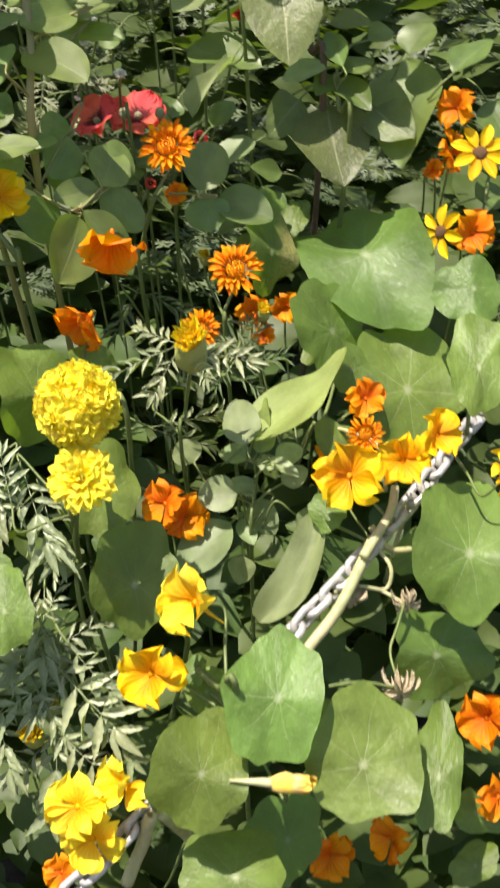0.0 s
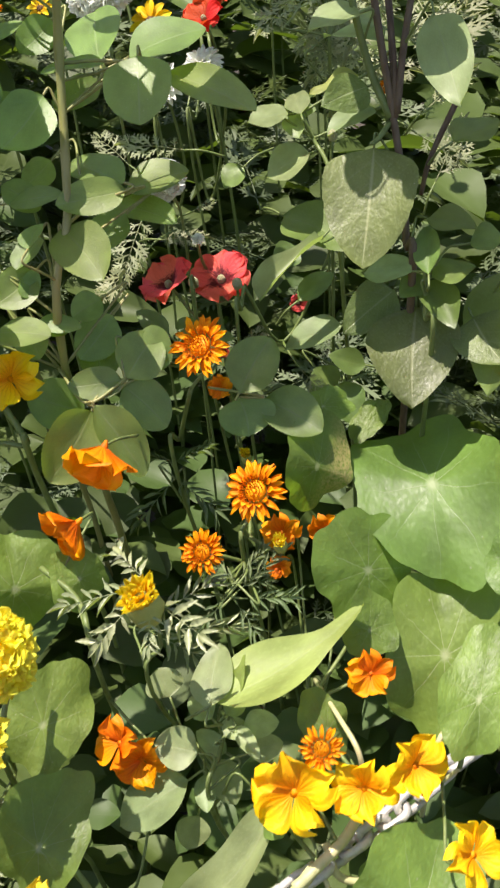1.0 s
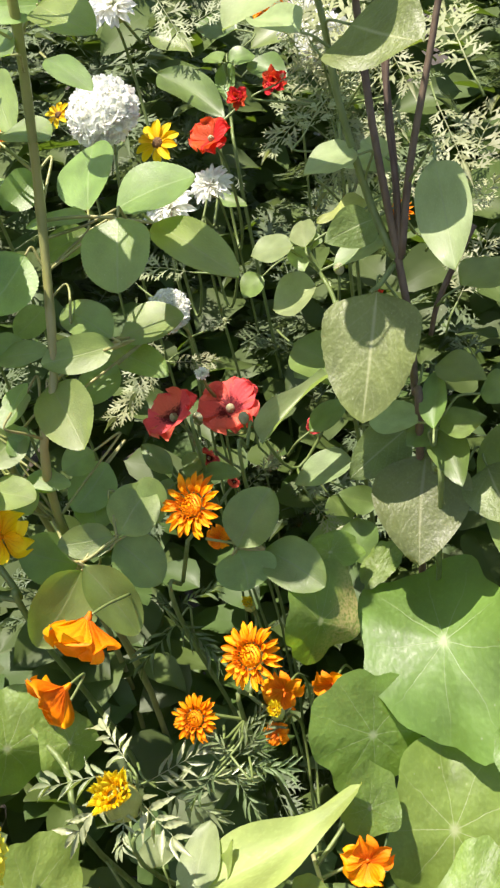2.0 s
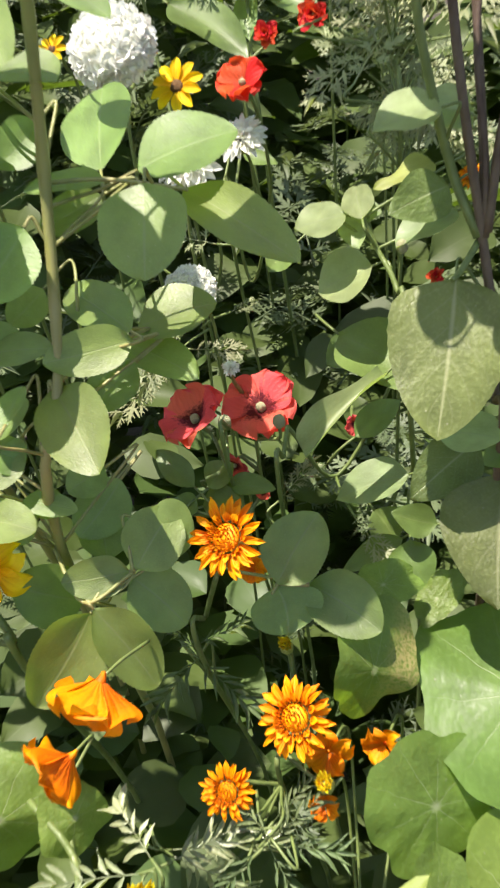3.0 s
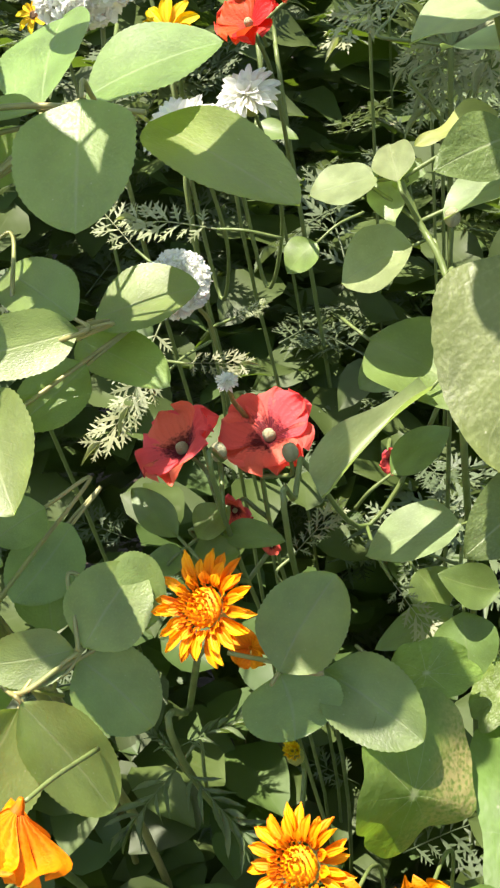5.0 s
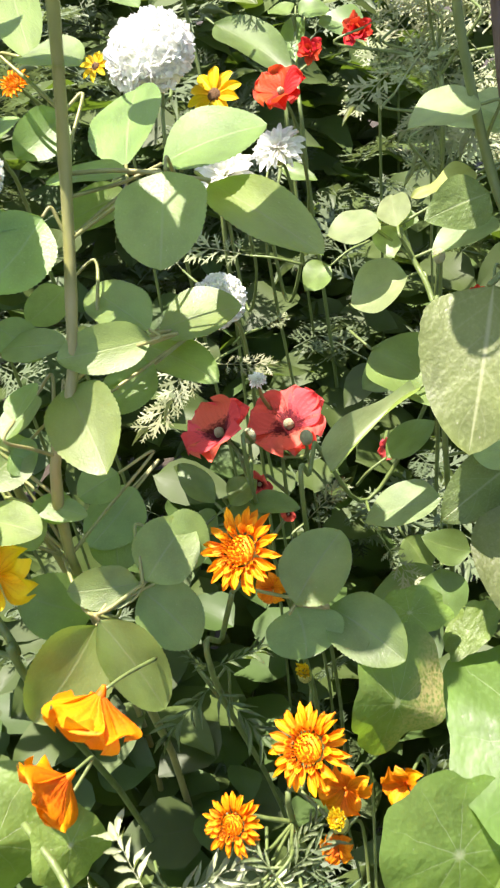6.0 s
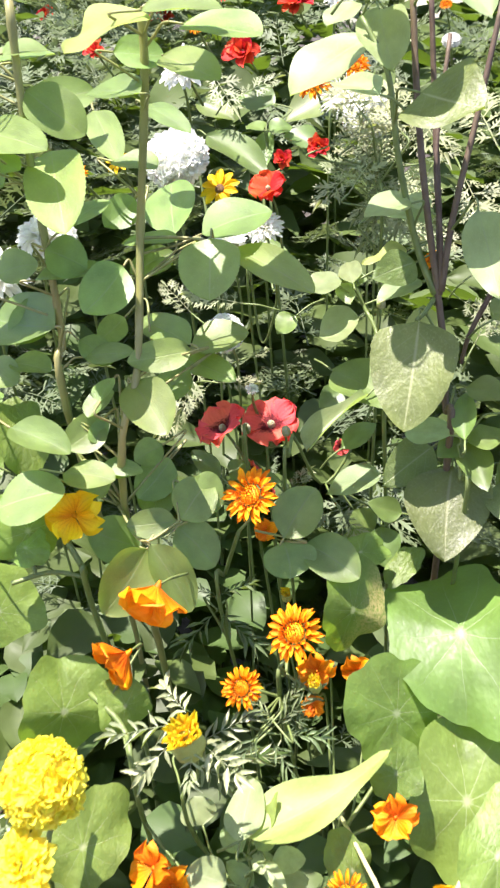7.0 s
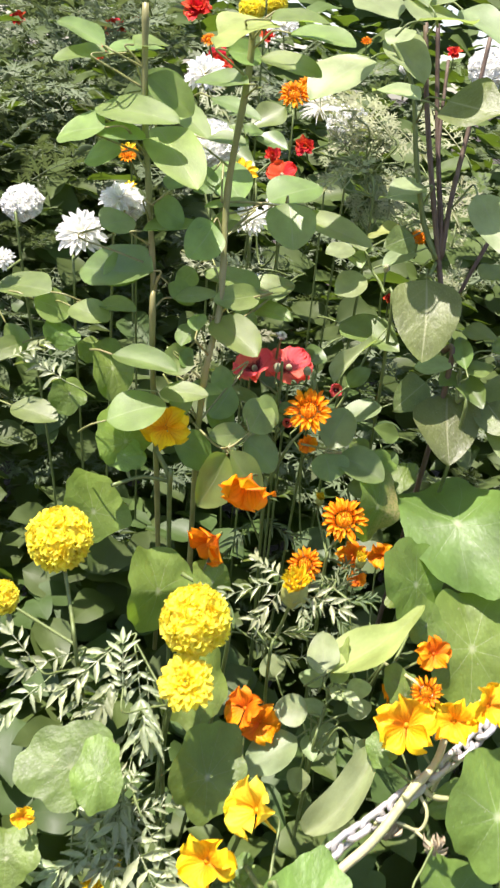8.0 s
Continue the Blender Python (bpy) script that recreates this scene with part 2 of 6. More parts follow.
M_POPPY = petal_material("poppy_petal", (0.12, 0.008, 0.012), (0.86, 0.13, 0.11), 0.4, 0.25, lines=30.0, line_colour=(0.55, 0.05, 0.05), reach=(0.22, 0.40))
M_RED = petal_material("scarlet_petal", (0.5, 0.03, 0.015), (0.72, 0.05, 0.025), 0.35, 0.3)
M_WHITE = petal_material("white_petal", (0.90, 0.89, 0.76), (0.93, 0.93, 0.90), 0.35, 0.05, line_colour=(0.7, 0.7, 0.55))
M_COREO = petal_material("daisy_ray", (0.84, 0.46, 0.008), (0.92, 0.66, 0.015), 0.3, 0.4, lines=14.0)
M_BROWN = plain_material("seed_head", (0.10, 0.045, 0.02), (0.2, 0.10, 0.03), 500.0, 0.8)
M_CREAM = plain_material("pale_capsule", (0.38, 0.36, 0.2), (0.46, 0.45, 0.28), 300.0, 0.6)
M_DRY = plain_material("withered_petal", (0.55, 0.42, 0.24), (0.65, 0.55, 0.4), 200.0, 0.8)
M_CALYX = plain_material("green_calyx", (0.38, 0.42, 0.09), (0.52, 0.52, 0.16), 200.0, 0.5)


# ---- mesh makers ----
def mesh_of(name, verts, faces, uvs, mats, smooth=True):
    me = bpy.data.meshes.new(name)
    me.from_pydata(verts, [], faces)
    layer = me.uv_layers.new(name="UVMap")
    loops = np.empty(len(me.loops), dtype=np.int32)
    me.loops.foreach_get("vertex_index", loops)
    layer.data.foreach_set("uv", np.asarray(uvs, dtype=np.float32)[loops].ravel())
    if smooth:
        me.polygons.foreach_set("use_smooth", [True] * len(me.polygons))
    for m in mats if isinstance(mats, (list, tuple)) else [mats]:
        me.materials.append(m)
    me.update()
    return me


def blade(name, mat, profile, rng, nu=14, nv=8, teeth=0.0, tooth_count=22, fold=0.18, droop=0.2, wave=0.03, twist=0.0, start=0.0, bow=0.0):
    """A leaf blade of length 1 along y and full width 1, with a fold along the midrib, a droop to the tip and a wavy rim."""
    verts, uvs, faces = [], [], []
    phase = rng.uniform(0, 6.28)
    side_bias = rng.uniform(-0.06, 0.06)
    for i in range(nu + 1):
        u = i / nu
        half = profile(u) * 0.5
        edge = 1.0 + (teeth * (((u * tooth_count) % 1.0) - 0.5) if 0 < i < nu else 0)
        for j in range(nv + 1):
            v = -1 + 2 * j / nv
            x = v * half * (edge if abs(v) > 0.99 else 1.0) + (side_bias + bow) * math.sin(u * math.pi)
            z = fold * abs(v) ** 1.5 * half - droop * (u - 0.15) ** 2 * (1 if u > 0.15 else 0.2) + wave * math.sin(u * 9 + phase + (2.1 if v > 0 else 0)) * v * v
            z += twist * (u - 0.3) * v * half
            verts.append((x, u - start, z))
            uvs.append((u, v))
    w = nv + 1
    for i in range(nu):
        for j in range(nv):
            a = i * w + j
            faces.append((a, a + 1, a + w + 1, a + w))
    return mesh_of(name, verts, faces, uvs, mat)


def oval(u, peak=0.5, tip=0.8, base=0.6, blunt=0.85):
    """Half-width profile between 0 and 1: full at the peak, drawn in to the base and the tip."""
    if u < peak:
        return max(0.0, 1 - (1 - u / peak) ** (2 / base) if base < 1 else math.sin(u / peak * math.pi / 2) ** base)
    k = (u - peak) / (1 - peak)
    return max(0.0, 1 - k ** (2.4 * tip)) ** blunt


def paddle(u):
    """Broad for two thirds of its length, then drawn out into a narrow upturned tip."""
    if u < 0.25:
        return math.sin(u / 0.25 * math.pi / 2) ** 0.7
    if u < 0.75:
        return 1 - 0.68 * (0.5 - 0.5 * math.cos((u - 0.25) / 0.5 * math.pi))
    return 0.32 * math.sqrt(max(0.0, 1 - ((u - 0.75) / 0.25) ** 2))


def strap(u):
    """A strap that widens to a blunt end."""
    wide = 0.5 + 0.55 * math.sin(min(1.0, u / 0.82) * math.pi / 2) ** 2
    return wide * (1.0 if u < 0.88 else math.sqrt(max(0.0, 1 - ((u - 0.88) / 0.12) ** 2)))


def shield(name, mat, rng, rings=7, spokes=64, cup=0.12, lobes=8, wave=0.05, ruffle=0.03, bend=0.1, crease=0.2):
    """A round shield leaf of diameter 1 about the point where its stalk meets it, with a shallow-lobed wavy rim."""
    verts, uvs, faces = [(0, 0, 0)], [(0, 0)], []
    ph = [rng.uniform(0, 6.28) for _ in range(6)]
    turn = rng.uniform(-0.5, 0.5)
    shift = (rng.uniform(-0.05, 0.05), rng.uniform(0.0, 0.1))
    for r in range(1, rings + 1):
        f = r / rings
        for s in range(spokes):
            a = 2 * math.pi * s / spokes
            rim = 0.5 * (1 + 0.03 * math.cos(lobes * a + ph[0]) * f + 0.055 * math.cos(5 * a + ph[4]) * f + 0.018 * math.cos(13 * a + ph[5]) * f ** 3 + 0.045 * math.cos(3 * a + ph[1]) + 0.05 * math.cos(2 * a + ph[2]))
            x, y = rim * f * math.cos(a) + shift[0] * f, rim * f * math.sin(a) + shift[1] * f
            z = cup * f ** 1.6 * 0.5 + wave * f * f * math.cos(2 * a + ph[3]) + ruffle * f ** 3 * math.cos(5 * a + ph[4]) - bend * y * y * 2
            z += 0.004 * f * math.cos(9 * a) - crease * (math.sqrt((y * math.cos(turn) + x * math.sin(turn) - shift[1] * f) ** 2 + 0.0009) - 0.03)
            verts.append((x, y, z))
            uvs.append((f * math.cos(a), f * math.sin(a)))
    for s in range(spokes):
        faces.append((0, 1 + s, 1 + (s + 1) % spokes))
    for r in range(rings - 1):
        for s in range(spokes):
            a, b = 1 + r * spokes + s, 1 + r * spokes + (s + 1) % spokes
            faces.append((a, a + spokes, b + spokes, b))
    return mesh_of(name, verts, faces, uvs, mat)


def merged(name, mat, bits):
    """One mesh from (mesh, matrix) pairs."""
    verts, faces, uvs = [], [], []
    for me, mx in bits:
        start = len(verts)
        verts += [tuple(mx @ v.co) for v in me.vertices]
        own = [(0, 0)] * len(me.vertices)
        for p in me.polygons:
            faces.append(tuple(start + i for i in p.vertices))
            for li, vi in zip(p.loop_indices, p.vertices):
                own[vi] = tuple(me.uv_layers[0].data[li].uv)
        uvs += own
    return mesh_of(name, verts, faces, uvs, mat)


def smooth_line(points, steps=6):
    pts = [Vector(p) for p in points]
    if len(pts) < 3:
        return [pts[0].lerp(pts[-1], i / steps) for i in range(steps + 1)]
    pts = [pts[0] * 2 - pts[1]] + pts + [pts[-1] * 2 - pts[-2]]
    out = []
    for i in range(1, len(pts) - 2):
        p0, p1, p2, p3 = pts[i - 1 : i + 3]
        for k in range(steps):
            t = k / steps
            out.append(0.5 * ((2 * p1) + (p2 - p0) * t + (2 * p0 - 5 * p1 + 4 * p2 - p3) * t * t + (3 * p1 - p0 - 3 * p2 + p3) * t ** 3))
    out.append(pts[-2])
    return out


def tube(name, mat, points, r0, r1, sides=8, knobs=0.0):
    """A tapering stalk along a line; knobs: how far it swells here and there."""
    line = smooth_line(points)
    verts, faces, uvs = [], [], []
    for i, p in enumerate(line):
        ahead = (line[min(i + 1, len(line) - 1)] - line[max(i - 1, 0)]).normalized()
        a = ahead.orthogonal().normalized() if i == 0 else (a - ahead * a.dot(ahead)).normalized()
        b = ahead.cross(a)
        r = r0 + (r1 - r0) * i / (len(line) - 1)
        r *= 1 + knobs * max(0.0, math.sin(i * 1.7)) ** 4
        for s in range(sides):
            t = 2 * math.pi * s / sides
            verts.append(tuple(p + (a * math.cos(t) + b * math.sin(t)) * r))
            uvs.append((i / len(line), s / sides))
    for i in range(len(line) - 1):
        for s in range(sides):
            q = i * sides + s
            n = i * sides + (s + 1) % sides
            faces.append((q, n, n + sides, q + sides))
    faces += [tuple(range(sides))[::-1], tuple(range((len(line) - 1) * sides, len(line) * sides))]
    return mesh_of(name, verts, faces, uvs, mat)


def ball(name, mat, squash=1.0, rows=8, around=12, ridge=0.0, count=8):
    verts, faces, uvs = [(0, 0, -0.5 * squash)], [], [(0, 0)]
    for i in range(1, rows):
        t = math.pi * i / rows
        for s in range(around):
            a = 2 * math.pi * s / around
            r = 0.5 * math.sin(t) * (1 + ridge * math.cos(count * a))
            verts.append((r * math.cos(a), r * math.sin(a), -0.5 * squash * math.cos(t)))
            uvs.append((i / rows, s / around))
    verts.append((0, 0, 0.5 * squash))
    uvs.append((1, 0))
    top = len(verts) - 1
    for s in range(around):
        n = (s + 1) % around
        faces.append((0, 1 + n, 1 + s))
        faces.append((top, 1 + (rows - 2) * around + s, 1 + (rows - 2) * around + n))
        for i in range(rows - 2):
            faces.append((1 + i * around + s, 1 + i * around + n, 1 + (i + 1) * around + n, 1 + (i + 1) * around + s))
    return mesh_of(name, verts, faces, uvs, mat)


rng = random.Random(11)
BLADES = {
    "nasturtium": [shield("nasturtium_blade", M_NAST, rng, cup=rng.uniform(0.0, 0.2), wave=rng.uniform(0.03, 0.09), ruffle=rng.uniform(0.015, 0.05), bend=rng.uniform(0, 0.2), crease=rng.uniform(0.05, 0.42)) for _ in range(12)],
    "old_nasturtium": [shield("old_nasturtium_blade", M_OLD, rng, cup=0.05, wave=0.06, ruffle=0.04, bend=0.15, crease=0.35)],
    "curl": [blade("curled_blade", M_CURL, paddle, rng, nu=18, fold=rng.uniform(0.05, 0.2), droop=rng.uniform(-0.12, 0.05), wave=0.04, bow=0.13) for _ in range(3)],
    "rose": [blade("rose_blade", M_ROSE, lambda u: oval(u, 0.48, 0.86, 0.6, 0.66), rng, nu=40, nv=8, teeth=0.055, tooth_count=20, fold=rng.uniform(0.05, 0.28), droop=rng.uniform(0.02, 0.2), wave=0.015) for _ in range(7)],
    "sunflower": [blade("rough_blade", M_SUNF, lambda u: oval(u, 0.36, 0.66, 0.62, 0.78), rng, nu=20, fold=rng.uniform(0.05, 0.3), droop=rng.uniform(0.05, 0.3), wave=0.04, twist=rng.uniform(-0.3, 0.3)) for _ in range(6)],
    "heart": [blade("heart_blade", M_SUNF, lambda u: oval(u, 0.38, 0.74, 0.5, 0.72), rng, nu=36, nv=10, teeth=0.03, tooth_count=12, fold=0.12, droop=0.22, wave=0.035, twist=0.1)],
    "ovate": [blade("soft_blade", M_OVATE, lambda u: oval(u, 0.42, 0.7, 0.8), rng, nu=14, fold=rng.uniform(0.05, 0.3), droop=rng.uniform(0.05, 0.3), wave=0.03, twist=rng.uniform(-0.3, 0.3)) for _ in range(6)],
    # young herb leaves, and sunflower_plant leaves with sunlight put into their colour
    "young": [blade("young_sunlit_blade", M_YOUNG_SUNLIT, lambda u: oval(u, 0.42, 0.8, 0.7, 0.7), rng, nu=14, fold=rng.uniform(0.05, 0.25), droop=rng.uniform(0.02, 0.25), wave=0.03, twist=rng.uniform(-0.3, 0.3)) for _ in range(4)],
    "strap": [blade("crescent_blade", M_YOUNG_SUNLIT, lambda u: max(0.0, math.sin(math.pi * u)) ** 0.4, rng, nu=24, fold=0.3, droop=-0.05, wave=0.04, twist=0.2, bow=-0.28)],
    "lance": [blade("strap_blade", M_YOUNG_SUNLIT, strap, rng, nu=20, fold=0.5, droop=0.15, wave=0.04, twist=0.15, bow=0.2) for _ in range(2)],
}


def frond(name, mat, rng, pairs, leaflet, spread, width, taper, forked=False):
    """A compound leaf of length 1 along y: leaflets in pairs along a stalk."""
    bits = [(tube("stalk", mat, [(0, 0, 0), (0.0, 0.5, 0.03), (0, 0.9, -0.04)], 0.009, 0.004, 4), Matrix())]
    for i in range(pairs):
        y = 0.14 + 0.74 * i / max(1, pairs - 1)
        size = leaflet * (1 - taper * abs(i / pairs - 0.45)) * rng.uniform(0.75, 1.2)
        for s in (-1, 1):
            turn = math.radians(spread + rng.uniform(-20, 20) - 20 * i / pairs)
            if forked:
                one = blade("leaflet", mat, lambda u: oval(u, 0.5, 0.8, 0.9), rng, nu=4, nv=1, fold=0.0, droop=rng.uniform(-0.1, 0.25))
            else:
                one = blade("leaflet", mat, lambda u: oval(u, 0.42, 0.5, 1.0), rng, nu=15, nv=2, teeth=0.36, tooth_count=5.0, fold=0.3, droop=rng.uniform(0, 0.4), twist=rng.uniform(-0.5, 0.5))
            turned = Matrix.Translation((0, y + rng.uniform(-0.015, 0.015), 0.02)) @ Matrix.Rotation(-s * turn, 4, "Z") @ Matrix.Rotation(rng.uniform(-0.5, 0.5), 4, "Y")
            bits.append((one, turned @ Matrix.Diagonal((size * width, size, size, 1))))
            if forked:
                for q in (0.3, 0.52, 0.74):
                    for z in (-1, 1):
                        lobe = size * 0.45 * (1.2 - q) * rng.uniform(0.8, 1.3)
                        bits.append((one, turned @ Matrix.Translation((0, q * size, 0)) @ Matrix.Rotation(-z * 0.8, 4, "Z") @ Matrix.Diagonal((lobe * width * 1.6, lobe, lobe, 1))))
    one = blade("leaflet", mat, lambda u: oval(u, 0.42, 0.6, 1.0), rng, nu=7, nv=2, fold=0.4)
    bits.append((one, Matrix.Translation((0, 0.86, 0)) @ Matrix.Diagonal((leaflet * width, leaflet * 0.9, leaflet, 1))))
    return merged(name, mat, bits)


BLADES["marigold"] = [frond("marigold_frond", M_MARI, rng, 6, 0.42, 48, 0.20, 0.5) for _ in range(3)] + [frond("marigold_frond", M_MARI, rng, 5, 0.46, 50, 0.26, 0.4) for _ in range(3)]
BLADES["dusky"] = [frond("dusky_frond", M_SAGE, rng, 6, 0.42, 40, 0.16, 0.5) for _ in range(4)]
BLADES["feather"] = [frond("feathery_frond", M_FEATHER, rng, 7, 0.36, 58, 0.13, 0.9, True) for _ in range(5)]


# ---- plants ----
class Plant:
    """A plant: an empty at its root, and the lines of its stems, to which leaf stalks run."""

    def __init__(self, name, label, category, root, group=""):
        self.root = Vector(root)
        self.ob = new(name)
        self.ob.empty_display_size = 0.05
        self.ob.location = self.root
        tagged(self.ob, label, category, group)
        self.inverse = Matrix.Translation(-self.root)
        self.nodes = [self.root]
        self.stalk_material = M_STEM

    def part(self, name, me, m=None, label=""):
        ob = new(name, me)
        ob.parent = self.ob
        ob.matrix_parent_inverse = self.inverse
        ob.matrix_basis = m or Matrix()
        return tagged(ob, label) if label else ob

    def stem(self, points, r0, r1, mat=None, knobs=0.0, name="stem"):
        mat = mat or self.stalk_material
        self.nodes += smooth_line(points, 5)
        return self.part(name, tube(name, mat, points, r0, r1, 8, knobs))

    def stalk(self, end, away, r=0.0011, mat=None, inner=False):
        """A thin stalk from the nearest lower place on the stems to end, which it meets against the direction away."""
        end = Vector(end)
        best = min(self.nodes, key=lambda p: (p - end).length + 3.0 * max(0.0, p.z - end.z + 0.015))
        if (best - end).length < 0.004:
            return
        gap = (best - end).length
        reach = min(gap * 0.4, 0.03)
        bow = end - Vector(away) * reach
        if gap < (0.06 if inner else 0.07):
            line = [best, best.lerp(bow, 0.5), bow, end]
        elif inner and gap > 0.06:
            line = [bow + Vector((0, 0.016, -0.006)), bow.lerp(end, 0.5) + Vector((0, 0.003, 0)), end]
        elif gap > 0.13:
            line = [self.root, self.root.lerp(end, 0.55) + Vector((0, 0.06, 0)), end + Vector((0, 0.05, -0.09)), end - Vector(away) * 0.02, end]
        else:
            line = [best, best.lerp(bow, 0.4) + Vector((0, 0.03, -0.09)), bow + Vector((0, 0.025, -0.05)), bow, end]
        self.part("leaf_stalk", tube("leaf_stalk", mat or self.stalk_material, line, r * 1.15, r * 0.9, 6))


def basis(origin, y_axis, z_axis, sx, sy, sz):
    y = Vector(y_axis).normalized()
    z = Vector(z_axis)
    z = (z - y * z.dot(y)).normalized()
    x = y.cross(z)
    m = Matrix((x, y, z)).transposed().to_4x4()
    return Matrix.Translation(origin) @ m @ Matrix.Diagonal((sx, sy, sz, 1))


def leaf(plant, kind, base, tip, width, face, pick=0, stalk=True):
    """One leaf from its base to its tip, that wide, with its upper side towards face."""
    b, t = Vector(base), Vector(tip)
    length = (t - b).length
    choices = BLADES[kind]
    me = choices[pick % len(choices)]
    if kind.endswith("nasturtium"):
        mid = (b + t) / 2
        m = basis(mid, t - b, face, width, length, (length + width) / 2)
        plant.part("leaf", me, m)
        if stalk:
            plant.stalk(mid - m.col[2].xyz.normalized() * 0.001, m.col[2].xyz.normalized(), 0.0013, None, True)
        return
    m = basis(b, t - b, face, width, length, (length + width) / 2)
    plant.part("leaf", me, m)
    if stalk:
        plant.stalk(b, (t - b).normalized(), 0.0009, None, True)


def petal_mesh(name, mat, rng, waist=0.35, peak=0.68, ruffle=0.05, curl=0.2, notch=0.0, nu=9, nv=8, cup=0.2, tip=0.9):
    verts, uvs, faces = [], [], []
    ph = rng.uniform(0, 6.28)
    for i in range(nu + 1):
        u = i / nu
        half = 0.5 * (waist * 0.35 + (1 - waist * 0.35) * math.sin(min(1.0, u / peak) * math.pi / 2) ** 1.3) * (1.0 if u < peak else math.sqrt(max(0.0, 1 - ((u - peak) / (1 - peak)) ** 2 * tip)))
        for j in range(nv + 1):
            v = -1 + 2 * j / nv
            y = u * (1 - notch * (1 - abs(v)) * u ** 3 - 0.05 * abs(v) * u)
            z = cup * v * v * half + ruffle * u * u * math.sin(4.2 * v + ph + 3 * u) - curl * u ** 2.2 + 0.02 * math.sin(9 * v + ph) * u
            verts.append((v * half, y, z))
            uvs.append((u, v))
    w = nv + 1
    for i in range(nu):
        for j in range(nv):
            a = i * w + j
            faces.append((a, a + 1, a + w + 1, a + w))
    return mesh_of(name, verts, faces, uvs, mat)


def flower_frame(at, face, spin=0.0):
    z = Vector(face).normalized()
    x = Vector((0, 0, 1)).cross(z)
    x = x.normalized() if x.length > 0.05 else Vector((1, 0, 0))
    m = Matrix((x, z.cross(x), z)).transposed().to_4x4()
    return Matrix.Translation(at) @ m @ Matrix.Rotation(spin, 4, "Z")


def sub(name, me, parent, m, label=""):
    ob = new(name, me)
    ob.parent = parent
    ob.matrix_basis = m
    return tagged(ob, label) if label else ob


PETALS = {}


def petals_of(key, mat, n, **shape):
    if key not in PETALS:
        r = random.Random(len(PETALS) * 7 + 3)
        PETALS[key] = [petal_mesh(key, mat, r, **shape) for _ in range(n)]
    return PETALS[key]


THROAT = {}


def nasturtium_flower(plant, at, face, size, mat, spin=0.0, open_=0.55, label=""):
    """Five clawed petals round a throat, with a long spur behind."""
    if mat.name not in THROAT:
        THROAT[mat.name] = tube("throat", mat, [(0, 0, 0.03), (0, 0, -0.06), (0, -0.1, -0.28), (0, -0.22, -0.62)], 0.06, 0.012, 9)
    m = flower_frame(at, face, spin) @ Matrix.Diagonal((size, size, size, 1))
    bell = open_ > 0.9
    if bell and "short" not in THROAT:
        THROAT["short"] = tube("throat", mat, [(0, 0, 0.03), (0, 0.01, -0.03), (0, 0.03, -0.08)], 0.06, 0.02, 9)
    heart = plant.part("flower", THROAT["short" if bell else mat.name], m, label)
    for i, me in enumerate(petals_of("petal_" + mat.name, mat, 5, waist=0.32, peak=0.66, ruffle=0.19, curl=0.2, notch=0.05, cup=0.22, tip=0.86)):
        a = 2 * math.pi * i / 5 + 0.12 * math.sin(i * 2.3 + spin)
        lift = open_ * (1.15 if i in (1, 4) else 0.85)
        wide = 1.25 if bell else 1.0
        sub("petal", me, heart, Matrix.Rotation(a, 4, "Z") @ Matrix.Translation((0, 0.05, 0.02)) @ Matrix.Rotation(lift + 0.4 * math.sin(i * 2.7 + spin * 3), 4, "X") @ Matrix.Rotation(0.45 * math.sin(i * 1.9 + spin * 5), 4, "Y") @ Matrix.Diagonal(((0.58 + 0.06 * math.sin(i * 3.1 + spin)) * wide, 0.53, 0.6, 1)))
    if bell:
        plant.stalk(Vector(at) + Vector((0, 0.004, 0.0)), (0, -0.9, 0.3), 0.001, None, True)
    else:
        plant.stalk(Vector(at) - Vector(face).normalized() * size * 0.1, face, 0.001)


def rayed(name, mat, rng, rings, size_in=0.2, wide=0.16, curl=0.1, ruffle=0.04, tip=0.9):
    """Many rays in rings, joined: rings of (count, length, lift in degrees, radius)."""
    base = [petal_mesh("ray", mat, rng, waist=0.6, peak=0.55, ruffle=ruffle, curl=curl, nu=5, nv=4, cup=0.4, tip=tip) for _ in range(4)]
    bits = []
    for n, (count, length, lift, radius, height) in enumerate(rings):
        for i in range(count):
            a = 2 * math.pi * (i + 0.5 * (n % 2) + rng.uniform(-0.3, 0.3)) / count
            l = length * rng.uniform(0.78, 1.12)
            mx = Matrix.Rotation(a, 4, "Z") @ Matrix.Translation((0, radius, height)) @ Matrix.Rotation(math.radians(lift + rng.uniform(-11, 11)), 4, "X") @ Matrix.Rotation(rng.uniform(-0.4, 0.4), 4, "Y") @ Matrix.Diagonal((wide * rng.uniform(0.8, 1.25), l, l * 0.8, 1))
            bits.append((rng.choice(base), mx))
    return merged(name, mat, bits)


